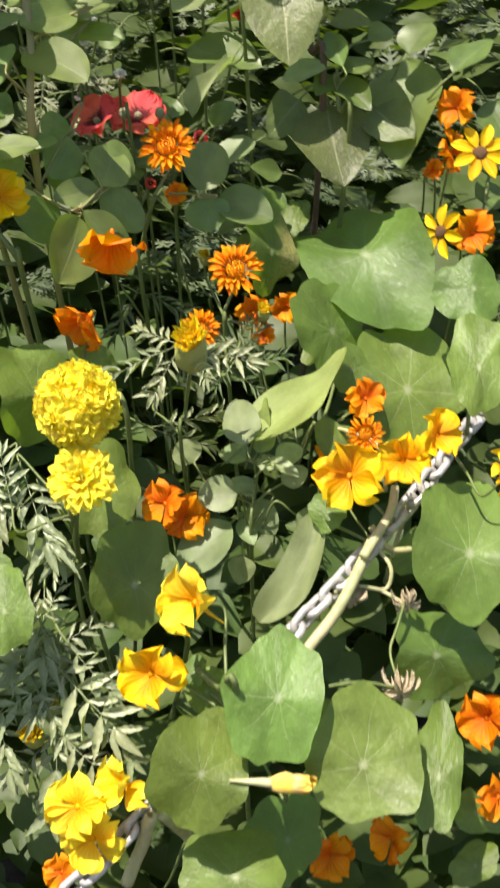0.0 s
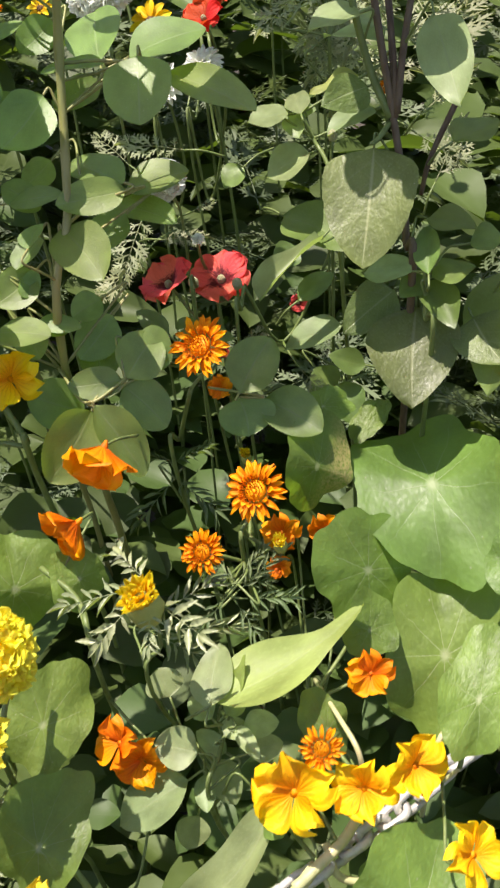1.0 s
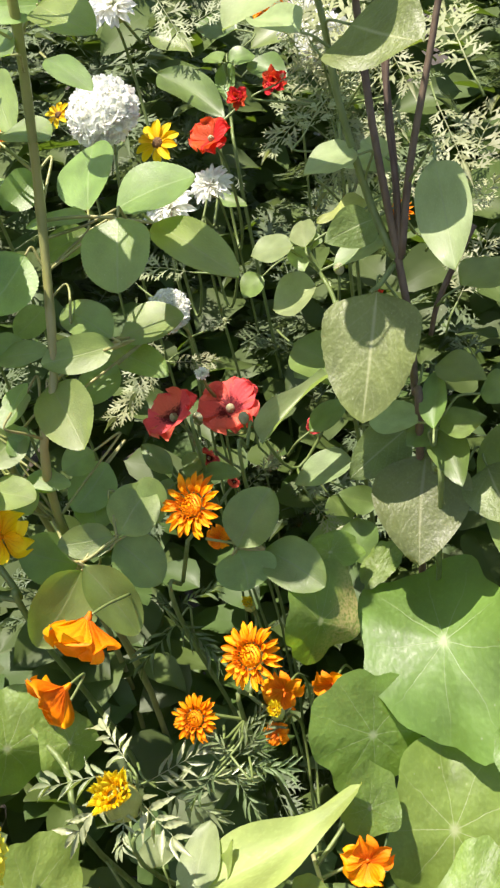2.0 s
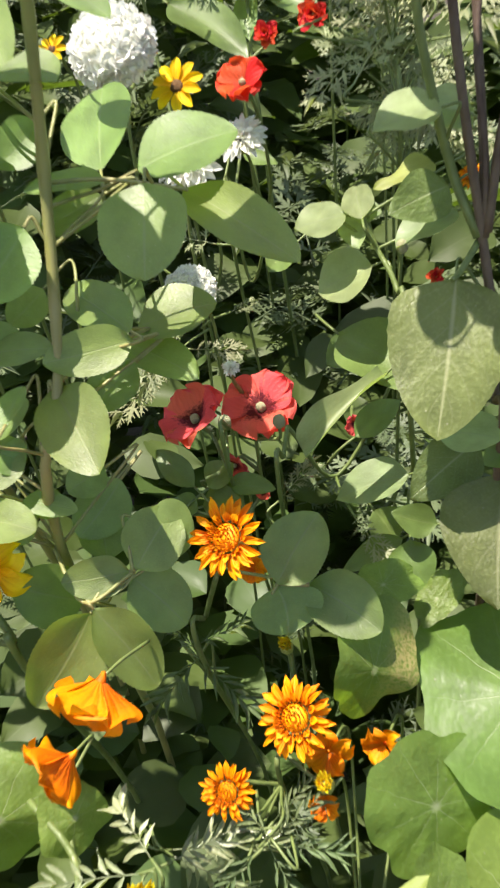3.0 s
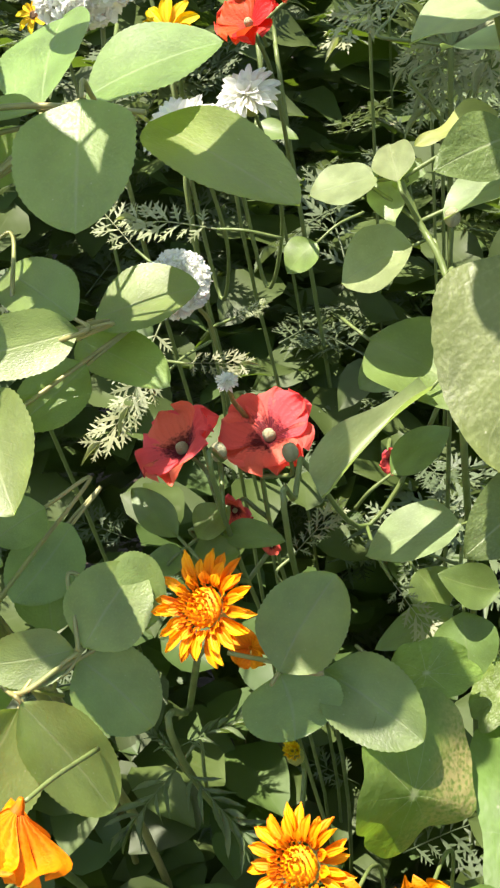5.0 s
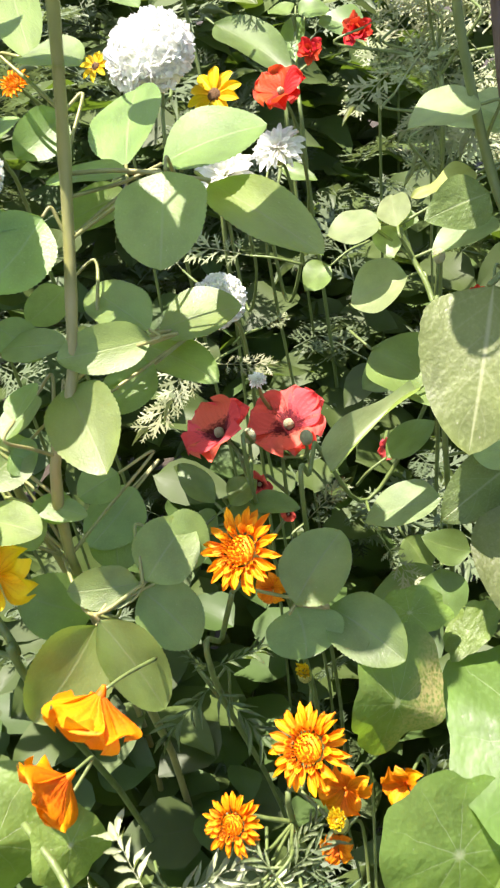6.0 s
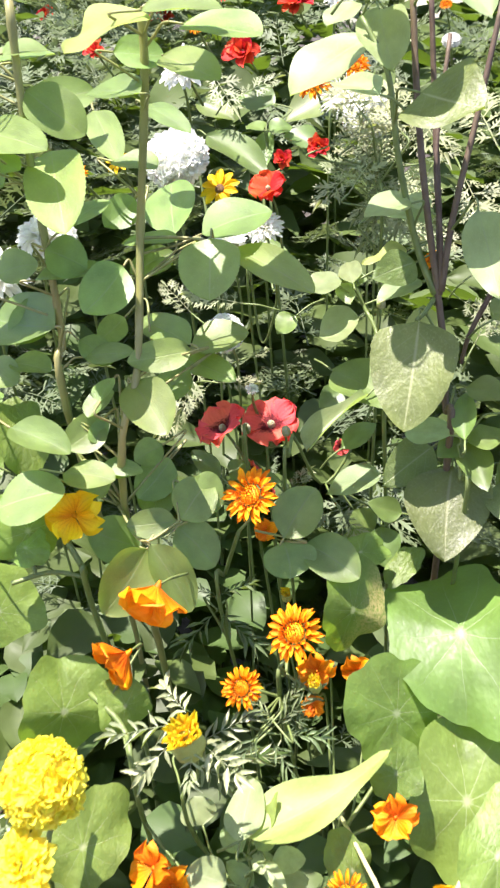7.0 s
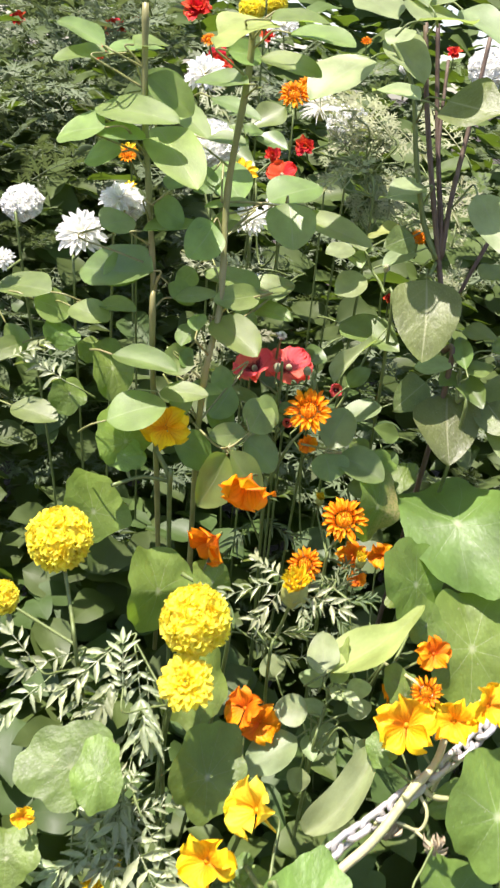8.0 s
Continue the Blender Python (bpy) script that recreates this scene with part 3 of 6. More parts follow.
def pompom_mesh(mat, rng, count=230, size=0.15, flat=0.85):
    base = [petal_mesh("ruffle", mat, rng, waist=0.8, peak=0.55, ruffle=0.2, curl=-0.3, nu=5, nv=6, cup=0.5, tip=0.85) for _ in range(5)]
    core = ball("core", mat, flat, 8, 14)
    bits = [(core, Matrix.Diagonal((0.84, 0.84, 0.84, 1)))]
    for i in range(count):
        z = 1 - 1.55 * (i + 0.5) / count
        r = math.sqrt(max(0, 1 - z * z))
        a = i * 2.39996 + rng.uniform(-0.5, 0.5)
        d = Vector((r * math.cos(a), r * math.sin(a), z * flat))
        side = d.orthogonal().normalized()
        side = Matrix.Rotation(rng.uniform(0, 6.283), 3, d) @ side
        s = size * rng.uniform(0.8, 1.25) * (0.85 + 0.35 * r)
        lie = (side * 0.8 + d.normalized() * rng.uniform(0.15, 0.45)).normalized()
        bits.append((rng.choice(base), basis(d * rng.uniform(0.345, 0.38) - side * s * 0.4, lie, d, s * 1.5, s * 1.1, s)))
    return merged("pompom", mat, bits)


FLOWER = {
    "pompom": pompom_mesh(M_YELLOW, rng, 330, 0.13, 0.84),
    "loose": rayed("loose_rays", M_YELLOW, rng, [(18, 0.3, 0, 0.17, 0.0), (20, 0.28, 14, 0.15, 0.03), (16, 0.24, 28, 0.11, 0.055), (12, 0.2, 45, 0.06, 0.075), (6, 0.16, 70, 0.02, 0.09)], wide=0.16, curl=0.1, ruffle=0.15),
    "white_pompom": pompom_mesh(M_WHITE, rng, 380, 0.105, 0.62),
    "white_zinnia": rayed("zinnia_rays", M_WHITE, rng, [(20, 0.42, 2, 0.08, 0.0), (18, 0.38, 18, 0.07, 0.02), (14, 0.3, 38, 0.05, 0.035), (10, 0.2, 58, 0.03, 0.05)], wide=0.13, curl=0.1),
    "orange_rays": rayed("orange_rays", M_ORANGE, rng, [(19, 0.31, -2, 0.19, 0.0), (17, 0.27, 10, 0.19, 0.02), (12, 0.13, 38, 0.19, 0.035)], wide=0.088, curl=0.05, tip=0.97),
    "orange_disc": rayed("orange_disc", M_FLORET, rng, [(30, 0.085, 48, 0.195, 0.03), (26, 0.085, 56, 0.155, 0.045), (20, 0.08, 64, 0.115, 0.055), (14, 0.075, 72, 0.075, 0.06), (8, 0.06, 80, 0.035, 0.06)], wide=0.032, curl=-0.1),
    "bud_rays": rayed("bud_rays", M_BUD, rng, [(14, 0.42, 74, 0.18, 0.0), (11, 0.36, 78, 0.12, 0.08), (7, 0.3, 82, 0.05, 0.12)], wide=0.18, curl=0.12, ruffle=0.12),
    "fluff": rayed("fluff", M_WHITE, rng, [(26, 0.48, 12, 0.03, 0.0), (20, 0.44, 35, 0.02, 0.02)], wide=0.028, curl=0.15),
    "red_ruffle": rayed("red_ruffle", M_RED, rng, [(7, 0.46, 12, 0.05, 0.0), (6, 0.36, 40, 0.04, 0.03), (4, 0.26, 66, 0.02, 0.05)], wide=0.34, curl=0.05, ruffle=0.14),
    "orange_core": ball("orange_core", M_ORANGE, 0.5, 6, 12),
    "disc": ball("flower_disc", M_BROWN, 0.55, 6, 12, 0.08, 9),
    "calyx": ball("calyx", M_CALYX, 1.1, 8, 14, 0.05, 8),
    "capsule": ball("seed_capsule", M_CREAM, 1.05, 8, 14, 0.06, 10),
    "withered": rayed("withered_rays", M_DRY, rng, [(9, 0.5, -30, 0.03, 0.0), (7, 0.42, 10, 0.02, 0.0)], wide=0.12, curl=0.45, ruffle=0.2),
}


def simple_flower(plant, kind, at, face, size, disc=None, disc_size=0.22, spin=0.0, label="", calyx=0.3, stalk_r=0.0012, inner=False):
    """A flower head of joined rays; with a disc or a green cup where it has one."""
    m = flower_frame(at, face, spin) @ Matrix.Diagonal((size, size, size, 1))
    head = plant.part("flower", FLOWER[kind], m, label)
    if disc:
        if disc == "orange_disc":
            sub("flower_core", FLOWER["orange_core"], head, Matrix.Translation((0, 0, 0.01)) @ Matrix.Diagonal((0.34, 0.34, 0.26, 1)))
        sub("flower_disc", FLOWER[disc], head, Matrix.Translation((0, 0, 0.03)) @ Matrix.Diagonal((disc_size, disc_size, disc_size, 1)) if disc != "orange_disc" else Matrix())
    if calyx:
        sub("calyx", FLOWER["calyx"], head, Matrix.Translation((0, 0, -0.19 if calyx < 0.4 else -0.24)) @ Matrix.Diagonal((calyx, calyx, calyx * (1 if calyx < 0.4 else 1.4), 1)))
    plant.stalk(Vector(at) - Vector(face).normalized() * size * 0.15, face, stalk_r, None, inner)


def daisy(plant, at, face, size, count=8, spin=0.0, label=""):
    m = flower_frame(at, face, spin) @ Matrix.Diagonal((size, size, size, 1))
    head = plant.part("flower", FLOWER["disc"], m @ Matrix.Diagonal((0.24, 0.24, 0.24, 1)), label)
    for i in range(count):
        me = petals_of("daisy_petal", M_COREO, 5, waist=0.5, peak=0.55, ruffle=0.04, curl=0.12, nu=8, nv=5, cup=0.3)[i % 5]
        sub("petal", me, head, Matrix.Diagonal((4.17, 4.17, 4.17, 1)) @ Matrix.Rotation(2 * math.pi * i / count + 0.15 * math.sin(3.1 * i), 4, "Z") @ Matrix.Translation((0, 0.07, -0.01)) @ Matrix.Rotation(0.12 + 0.12 * math.sin(i * 1.9), 4, "X") @ Matrix.Diagonal((0.2, 0.42, 0.4, 1)))
    plant.stalk(Vector(at) - Vector(face).normalized() * size * 0.1, face, 0.0013)


def poppy(plant, at, face, size, spin=0.0, open_=0.3, mat=None, label=""):
    """A bowl of broad crumpled petals round a pale capsule."""
    mat = mat or M_POPPY
    m = flower_frame(at, face, spin) @ Matrix.Diagonal((size, size, size, 1))
    head = plant.part("flower", FLOWER["capsule"], m @ Matrix.Diagonal((0.14, 0.14, 0.17, 1)), label)
    k = Matrix.Diagonal((1 / 0.14, 1 / 0.14, 1 / 0.17, 1))
    for i in range(6):
        me = petals_of("poppy_" + mat.name, mat, 6, waist=0.5, peak=0.62, ruffle=0.17, curl=0.1, nu=10, nv=10, cup=0.35)[i]
        sub("petal", me, head, k @ Matrix.Rotation(2 * math.pi * i / 6 + 0.35 * (i % 2), 4, "Z") @ Matrix.Translation((0, 0.02, -0.04 - 0.012 * (i % 2))) @ Matrix.Rotation(open_ * (0.8 + 0.4 * (i % 2)), 4, "X") @ Matrix.Diagonal((0.68, 0.52, 0.5, 1)))
    plant.stalk(Vector(at) - Vector(face).normalized() * size * 0.08, face, 0.0012, None, size < 0.03)


def pod(plant, at, face, size, label=""):
    plant.part("seed_pod", FLOWER["capsule"], flower_frame(at, face) @ Matrix.Diagonal((size, size, size * 1.2, 1)), label)
    plant.stalk(Vector(at) - Vector(face).normalized() * size * 0.4, face, 0.0012)


def flower_bud(plant, head, tail, thick):
    """A furled yellow bud drawn out into its long spur, its petal tips creased and just parting."""
    a, b = Vector(head), Vector(tail)
    along = (a - b).normalized()
    me = ball("furled_bud", M_FURLED, 1.0, 10, 16, 0.07, 5)
    bud = plant.part("flower_bud", me, basis(a.lerp(b, 0.3), b - a, (0, -0.7, 0.7), thick * 0.85, (b - a).length * 0.42, thick * 0.8))
    for i in range(5):
        around = Matrix.Rotation(2 * math.pi * i / 5, 3, along) @ along.orthogonal().normalized()
        lip = petals_of("furled_lip", M_FURLED, 5, waist=0.5, peak=0.6, ruffle=0.15, curl=-0.2, nu=7, nv=6, cup=0.5)[i]
        tip = basis(a.lerp(b, 0.36) - around * thick * 0.3, along - around * (0.12 + 0.05 * (i % 2)), around, thick * 0.75, (b - a).length * (0.36 + 0.04 * (i % 3)), thick)
        plant.part("petal", lip, tip)
    plant.part("spur", tube("spur", M_VINE, [a.lerp(b, 0.4), a.lerp(b, 0.7), b], thick * 0.24, thick * 0.06, 7))
    plant.stalk(a.lerp(b, 0.3), (0, -0.3, 1), 0.001)


# ---- the flower bed ----

# tall rose bush with oval serrated green leaflets
p = Plant("rose_bush", "tall rose bush with oval serrated green leaflets", "rose bush", (-0.190, 0.858, 0.0), "rose bush plants")
p.stalk_material = M_ROSESTEM
p.stem([(-0.164, 0.770, 1.373), (-0.163, 0.775, 1.328), (-0.169, 0.785, 1.235), (-0.158, 0.765, 1.139), (-0.161, 0.755, 1.034), (-0.172, 0.905, 0.621), (-0.190, 0.858, -0.010)], 0.0029, 0.0027, M_ROSESTEM, 0.22)
p.stem([(-0.248, 0.750, 1.372), (-0.241, 0.755, 1.293), (-0.232, 0.760, 1.230), (-0.220, 0.765, 1.149), (-0.213, 0.760, 1.094), (-0.204, 0.910, 0.656), (-0.190, 0.858, -0.010)], 0.0027, 0.0025, M_ROSESTEM, 0.22)
p.stem([(-0.174, 0.790, 1.225), (-0.145, 0.800, 1.228), (-0.101, 0.800, 1.229)], 0.0012, 0.001, M_ROSESTEM)
p.stem([(-0.164, 0.765, 1.126), (-0.152, 0.780, 1.138), (-0.134, 0.800, 1.148), (-0.135, 0.820, 1.143)], 0.0012, 0.001, M_ROSESTEM)
p.stem([(-0.166, 0.755, 1.032), (-0.132, 0.730, 1.023), (-0.113, 0.750, 1.035)], 0.0012, 0.001, M_ROSESTEM)
p.stem([(-0.048, 0.795, 1.014), (-0.031, 0.800, 1.016), (-0.069, 0.790, 1.020)], 0.001, 0.001, M_ROSESTEM)
leaf(p, "rose", (-0.1632, 0.8269, 1.2233), (-0.2064, 0.9011, 1.2517), 0.0416, (-0.20, -0.45, 0.87), 7)
leaf(p, "rose", (-0.1375, 0.8190, 1.2285), (-0.0972, 0.8449, 1.2512), 0.0557, (-0.20, -0.45, 0.87), 14)
leaf(p, "rose", (-0.1151, 0.7844, 1.2347), (-0.1008, 0.7521, 1.2035), 0.0427, (0.05, -0.68, 0.73), 21)
leaf(p, "rose", (-0.1148, 0.8241, 1.2210), (-0.0388, 0.7787, 1.2150), 0.0288, (-0.20, -0.45, 0.87), 28)
leaf(p, "rose", (-0.1477, 0.8042, 1.2256), (-0.1903, 0.7957, 1.2207), 0.0215, (-0.05, -0.30, 0.95), 35)
leaf(p, "rose", (-0.1618, 0.8240, 1.2110), (-0.1820, 0.7962, 1.1988), 0.0214, (0.50, -0.63, 0.60), 42)
leaf(p, "rose", (-0.1286, 0.7889, 1.1559), (-0.1886, 0.8226, 1.1595), 0.0286, (-0.20, -0.45, 0.87), 49)
leaf(p, "rose", (-0.1427, 0.8204, 1.1421), (-0.1050, 0.8375, 1.1596), 0.0411, (-0.20, -0.45, 0.87), 56)
leaf(p, "rose", (-0.1280, 0.7892, 1.1512), (-0.1616, 0.7572, 1.1461), 0.0251, (0.50, -0.63, 0.60), 3)
leaf(p, "rose", (-0.1495, 0.8184, 1.1325), (-0.0971, 0.7983, 1.1341), 0.0245, (-0.20, -0.45, 0.87), 10)
leaf(p, "rose", (-0.1613, 0.7638, 1.1276), (-0.1134, 0.7220, 1.1170), 0.0365, (-0.20, -0.45, 0.87), 17)
leaf(p, "rose", (-0.1329, 0.7993, 1.1326), (-0.1482, 0.7709, 1.1157), 0.0240, (0.50, -0.63, 0.60), 24)
leaf(p, "rose", (-0.1132, 0.7534, 1.0344), (-0.1042, 0.7828, 1.0576), 0.0345, (0.50, -0.63, 0.60), 31)
leaf(p, "rose", (-0.1166, 0.7540, 1.0278), (-0.0842, 0.7561, 1.0026), 0.0338, (0.50, -0.63, 0.60), 38)
leaf(p, "rose", (-0.1164, 0.7516, 1.0336), (-0.1443, 0.7286, 1.0331), 0.0228, (0.50, -0.63, 0.60), 45)
leaf(p, "rose", (-0.1400, 0.7682, 1.0209), (-0.1526, 0.7878, 1.0522), 0.0293, (0.50, -0.63, 0.60), 52)
leaf(p, "rose", (-0.1445, 0.7491, 1.0053), (-0.1736, 0.7253, 1.0239), 0.0363, (0.72, -0.55, 0.42), 59)
leaf(p, "rose", (-0.1271, 0.7277, 1.0191), (-0.1377, 0.6867, 0.9835), 0.0436, (0.72, -0.55, 0.42), 6)
leaf(p, "rose", (-0.1246, 0.7269, 1.0238), (-0.0908, 0.7332, 0.9742), 0.0300, (0.72, -0.55, 0.42), 13)
leaf(p, "rose", (-0.0440, 0.7853, 1.0228), (-0.0326, 0.8148, 1.0548), 0.0356, (0.20, -0.75, 0.62), 20)
leaf(p, "rose", (-0.0469, 0.7935, 1.0144), (-0.0346, 0.7826, 0.9924), 0.0426, (0.50, -0.63, 0.60), 27)
leaf(p, "rose", (-0.0335, 0.8076, 1.0102), (0.0130, 0.7985, 0.9986), 0.0351, (0.05, -0.68, 0.73), 34)
leaf(p, "rose", (-0.1685, 0.7312, 1.1226), (-0.1727, 0.7531, 1.1330), 0.0168, (-0.20, -0.45, 0.87), 41)
leaf(p, "rose", (-0.1839, 0.7430, 1.0956), (-0.1717, 0.7470, 1.0895), 0.0204, (0.50, -0.63, 0.60), 48)
leaf(p, "rose", (-0.1860, 0.7421, 1.0634), (-0.1694, 0.7379, 1.0450), 0.0234, (0.50, -0.63, 0.60), 55)
leaf(p, "rose", (-0.1723, 0.7519, 1.0684), (-0.1528, 0.7481, 1.0636), 0.0178, (0.05, -0.68, 0.73), 2)
leaf(p, "rose", (-0.1409, 0.7742, 1.0798), (-0.1534, 0.7559, 1.0712), 0.0211, (0.50, -0.63, 0.60), 9)
leaf(p, "rose", (-0.2544, 0.7512, 1.3399), (-0.2327, 0.7689, 1.3466), 0.0386, (-0.05, -0.30, 0.95), 16)
leaf(p, "rose", (-0.1430, 0.7309, 1.3723), (-0.1004, 0.7491, 1.3803), 0.0414, (-0.05, -0.30, 0.95), 23)
leaf(p, "rose", (-0.1313, 0.7639, 1.3663), (-0.0781, 0.7563, 1.3668), 0.0477, (-0.05, -0.30, 0.95), 30)
leaf(p, "rose", (-0.1560, 0.7858, 1.3462), (-0.1010, 0.7496, 1.3401), 0.0281, (-0.20, -0.45, 0.87), 37)
leaf(p, "rose", (-0.1803, 0.7643, 1.3465), (-0.1545, 0.7859, 1.3474), 0.0250, (0.50, -0.63, 0.60), 44)
leaf(p, "rose", (-0.1589, 0.7609, 1.3238), (-0.2084, 0.7796, 1.3221), 0.0299, (-0.20, -0.45, 0.87), 51)
leaf(p, "rose", (-0.2416, 0.7570, 1.3182), (-0.2016, 0.7670, 1.2948), 0.0369, (0.50, -0.63, 0.60), 58)
leaf(p, "rose", (-0.2500, 0.8580, 1.2995), (-0.1945, 0.7948, 1.2796), 0.0254, (-0.20, -0.45, 0.87), 5)
leaf(p, "rose", (-0.2129, 0.8695, 1.3065), (-0.1581, 0.8317, 1.2995), 0.0186, (-0.20, -0.45, 0.87), 12)
leaf(p, "rose", (-0.2846, 0.7585, 1.2879), (-0.2039, 0.7156, 1.2940), 0.0322, (-0.35, -0.55, 0.76), 19)
leaf(p, "rose", (-0.2796, 0.7475, 1.2714), (-0.2329, 0.7328, 1.2745), 0.0263, (-0.20, -0.45, 0.87), 26)
leaf(p, "rose", (-0.2360, 0.7778, 1.2791), (-0.1779, 0.6966, 1.2502), 0.0430, (-0.20, -0.45, 0.87), 33)
leaf(p, "rose", (-0.2117, 0.7531, 1.2318), (-0.1979, 0.7873, 1.2527), 0.0320, (-0.20, -0.45, 0.87), 40)
leaf(p, "rose", (-0.2229, 0.7491, 1.2173), (-0.1964, 0.7609, 1.2073), 0.0320, (0.50, -0.63, 0.60), 47)
leaf(p, "rose", (-0.2693, 0.7575, 1.1905), (-0.2470, 0.7725, 1.2034), 0.0526, (-0.20, -0.45, 0.87), 54)
leaf(p, "rose", (-0.1748, 0.7724, 1.2084), (-0.1857, 0.7380, 1.1815), 0.0353, (0.50, -0.63, 0.60), 1)
leaf(p, "rose", (-0.2300, 0.7454, 1.1952), (-0.1798, 0.7686, 1.2052), 0.0279, (-0.05, -0.30, 0.95), 8)
leaf(p, "rose", (-0.1954, 0.7927, 1.2747), (-0.1589, 0.7874, 1.2750), 0.0303, (-0.05, -0.30, 0.95), 15)
leaf(p, "rose", (-0.1887, 0.8126, 1.2479), (-0.1987, 0.7876, 1.2301), 0.0247, (0.50, -0.63, 0.60), 22)
leaf(p, "rose", (-0.2173, 0.7520, 1.1623), (-0.2915, 0.7811, 1.1492), 0.0531, (-0.35, -0.55, 0.76), 29)
leaf(p, "rose", (-0.2713, 0.7742, 1.1186), (-0.2344, 0.7718, 1.1197), 0.0273, (-0.05, -0.30, 0.95), 36)
leaf(p, "rose", (-0.1802, 0.7634, 1.1199), (-0.1817, 0.7369, 1.1059), 0.0224, (-0.20, -0.45, 0.87), 43)
leaf(p, "rose", (-0.1785, 0.7528, 1.0997), (-0.1933, 0.7254, 1.0834), 0.0276, (0.50, -0.63, 0.60), 50)
leaf(p, "rose", (-0.2385, 0.7243, 1.0899), (-0.1747, 0.7024, 1.0933), 0.0274, (-0.20, -0.45, 0.87), 57)
leaf(p, "rose", (-0.1933, 0.7230, 1.0653), (-0.1496, 0.7190, 1.0732), 0.0259, (-0.20, -0.45, 0.87), 4)
leaf(p, "rose", (-0.2267, 0.6875, 1.0430), (-0.1824, 0.7064, 1.0630), 0.0521, (-0.20, -0.45, 0.87), 11)
leaf(p, "rose", (-0.1737, 0.7434, 1.0685), (-0.1421, 0.7466, 1.0694), 0.0139, (0.05, -0.68, 0.73), 18)
leaf(p, "rose", (-0.1411, 0.7903, 1.0622), (-0.1517, 0.7599, 1.0392), 0.0305, (0.50, -0.63, 0.60), 25)
leaf(p, "rose", (-0.2069, 0.7669, 1.1505), (-0.1822, 0.7731, 1.1362), 0.0216, (0.50, -0.63, 0.60), 32)
leaf(p, "rose", (-0.2000, 0.7632, 1.1400), (-0.1628, 0.7667, 1.1503), 0.0229, (-0.20, -0.45, 0.87), 39)
leaf(p, "rose", (-0.1941, 0.8106, 1.1590), (-0.2037, 0.7896, 1.1450), 0.0211, (0.50, -0.63, 0.60), 46)
leaf(p, "rose", (-0.1175, 0.7701, 1.0528), (-0.0915, 0.7799, 1.0411), 0.0343, (0.50, -0.63, 0.60), 53)
leaf(p, "rose", (-0.3178, 0.7784, 1.1207), (-0.3805, 0.8020, 1.1185), 0.0386, (-0.20, -0.45, 0.87), 0)
leaf(p, "rose", (-0.2955, 0.7713, 1.1130), (-0.2544, 0.7530, 1.1130), 0.0310, (-0.20, -0.45, 0.87), 7)
leaf(p, "rose", (-0.3332, 0.7774, 1.1111), (-0.3023, 0.7927, 1.1010), 0.0349, (0.50, -0.63, 0.60), 14)
leaf(p, "rose", (-0.3470, 0.7920, 1.0634), (-0.3673, 0.7682, 1.0557), 0.0228, (0.50, -0.63, 0.60), 21)
leaf(p, "rose", (-0.3384, 0.7531, 1.0139), (-0.2880, 0.7371, 1.0172), 0.0303, (-0.20, -0.45, 0.87), 28)
leaf(p, "rose", (-0.2837, 0.7756, 1.3298), (-0.3277, 0.7644, 1.3240), 0.0462, (-0.05, -0.30, 0.95), 35)
leaf(p, "rose", (-0.2769, 0.7461, 1.3359), (-0.3466, 0.8168, 1.3565), 0.0218, (-0.20, -0.45, 0.87), 42)
leaf(p, "rose", (-0.2749, 0.7515, 1.3313), (-0.2402, 0.7891, 1.3451), 0.0328, (-0.05, -0.30, 0.95), 49)
leaf(p, "rose", (-0.2672, 0.7353, 1.2741), (-0.3091, 0.7387, 1.2662), 0.0530, (-0.20, -0.45, 0.87), 56)
leaf(p, "rose", (-0.2558, 0.7509, 1.2560), (-0.2876, 0.7491, 1.2478), 0.0453, (-0.20, -0.45, 0.87), 3)
leaf(p, "rose", (-0.2391, 0.7851, 1.1701), (-0.2582, 0.7551, 1.1435), 0.0372, (0.05, -0.68, 0.73), 10)
leaf(p, "rose", (-0.3700, 0.8036, 1.0760), (-0.3356, 0.7963, 1.0391), 0.0234, (0.50, -0.63, 0.60), 17)
leaf(p, "rose", (-0.2533, 0.7820, 1.3052), (-0.2246, 0.8185, 1.3192), 0.0301, (0.50, -0.63, 0.60), 24)
leaf(p, "curl", (-0.1504, 0.7433, 1.3731), (-0.1765, 0.7013, 1.3454), 0.0599, (-0.20, -0.45, 0.87), 31)

# trailing nasturtium with round veined leaves and golden flowers
p = Plant("nasturtium_plant", "trailing nasturtium with round veined leaves and golden flowers", "nasturtium", (0.098, 0.864, 0.0), "nasturtium plants")
p.stem([(0.074, 0.565, 0.836), (0.081, 0.575, 0.841), (0.094, 0.595, 0.852), (0.099, 0.615, 0.860)], 0.0036, 0.003, M_VINE)
p.stem([(0.045, 0.700, 0.866), (0.073, 0.655, 0.881), (0.090, 0.635, 0.878), (0.096, 0.640, 0.842)], 0.0015, 0.0018, M_VINE)
p.stem([(0.153, 0.740, 0.838), (0.138, 0.720, 0.835), (0.129, 0.700, 0.825), (0.117, 0.850, 0.495), (0.098, 0.864, -0.010)], 0.0018, 0.0022, M_VINE)
p.stem([(0.082, 0.600, 0.837), (0.095, 0.590, 0.825), (0.119, 0.600, 0.821), (0.141, 0.610, 0.826)], 0.0026, 0.002, M_VINE)
p.stem([(0.082, 0.590, 0.830), (0.094, 0.575, 0.821), (0.091, 0.570, 0.806), (0.071, 0.565, 0.812), (0.055, 0.560, 0.808)], 0.0016, 0.0012, M_VINE)
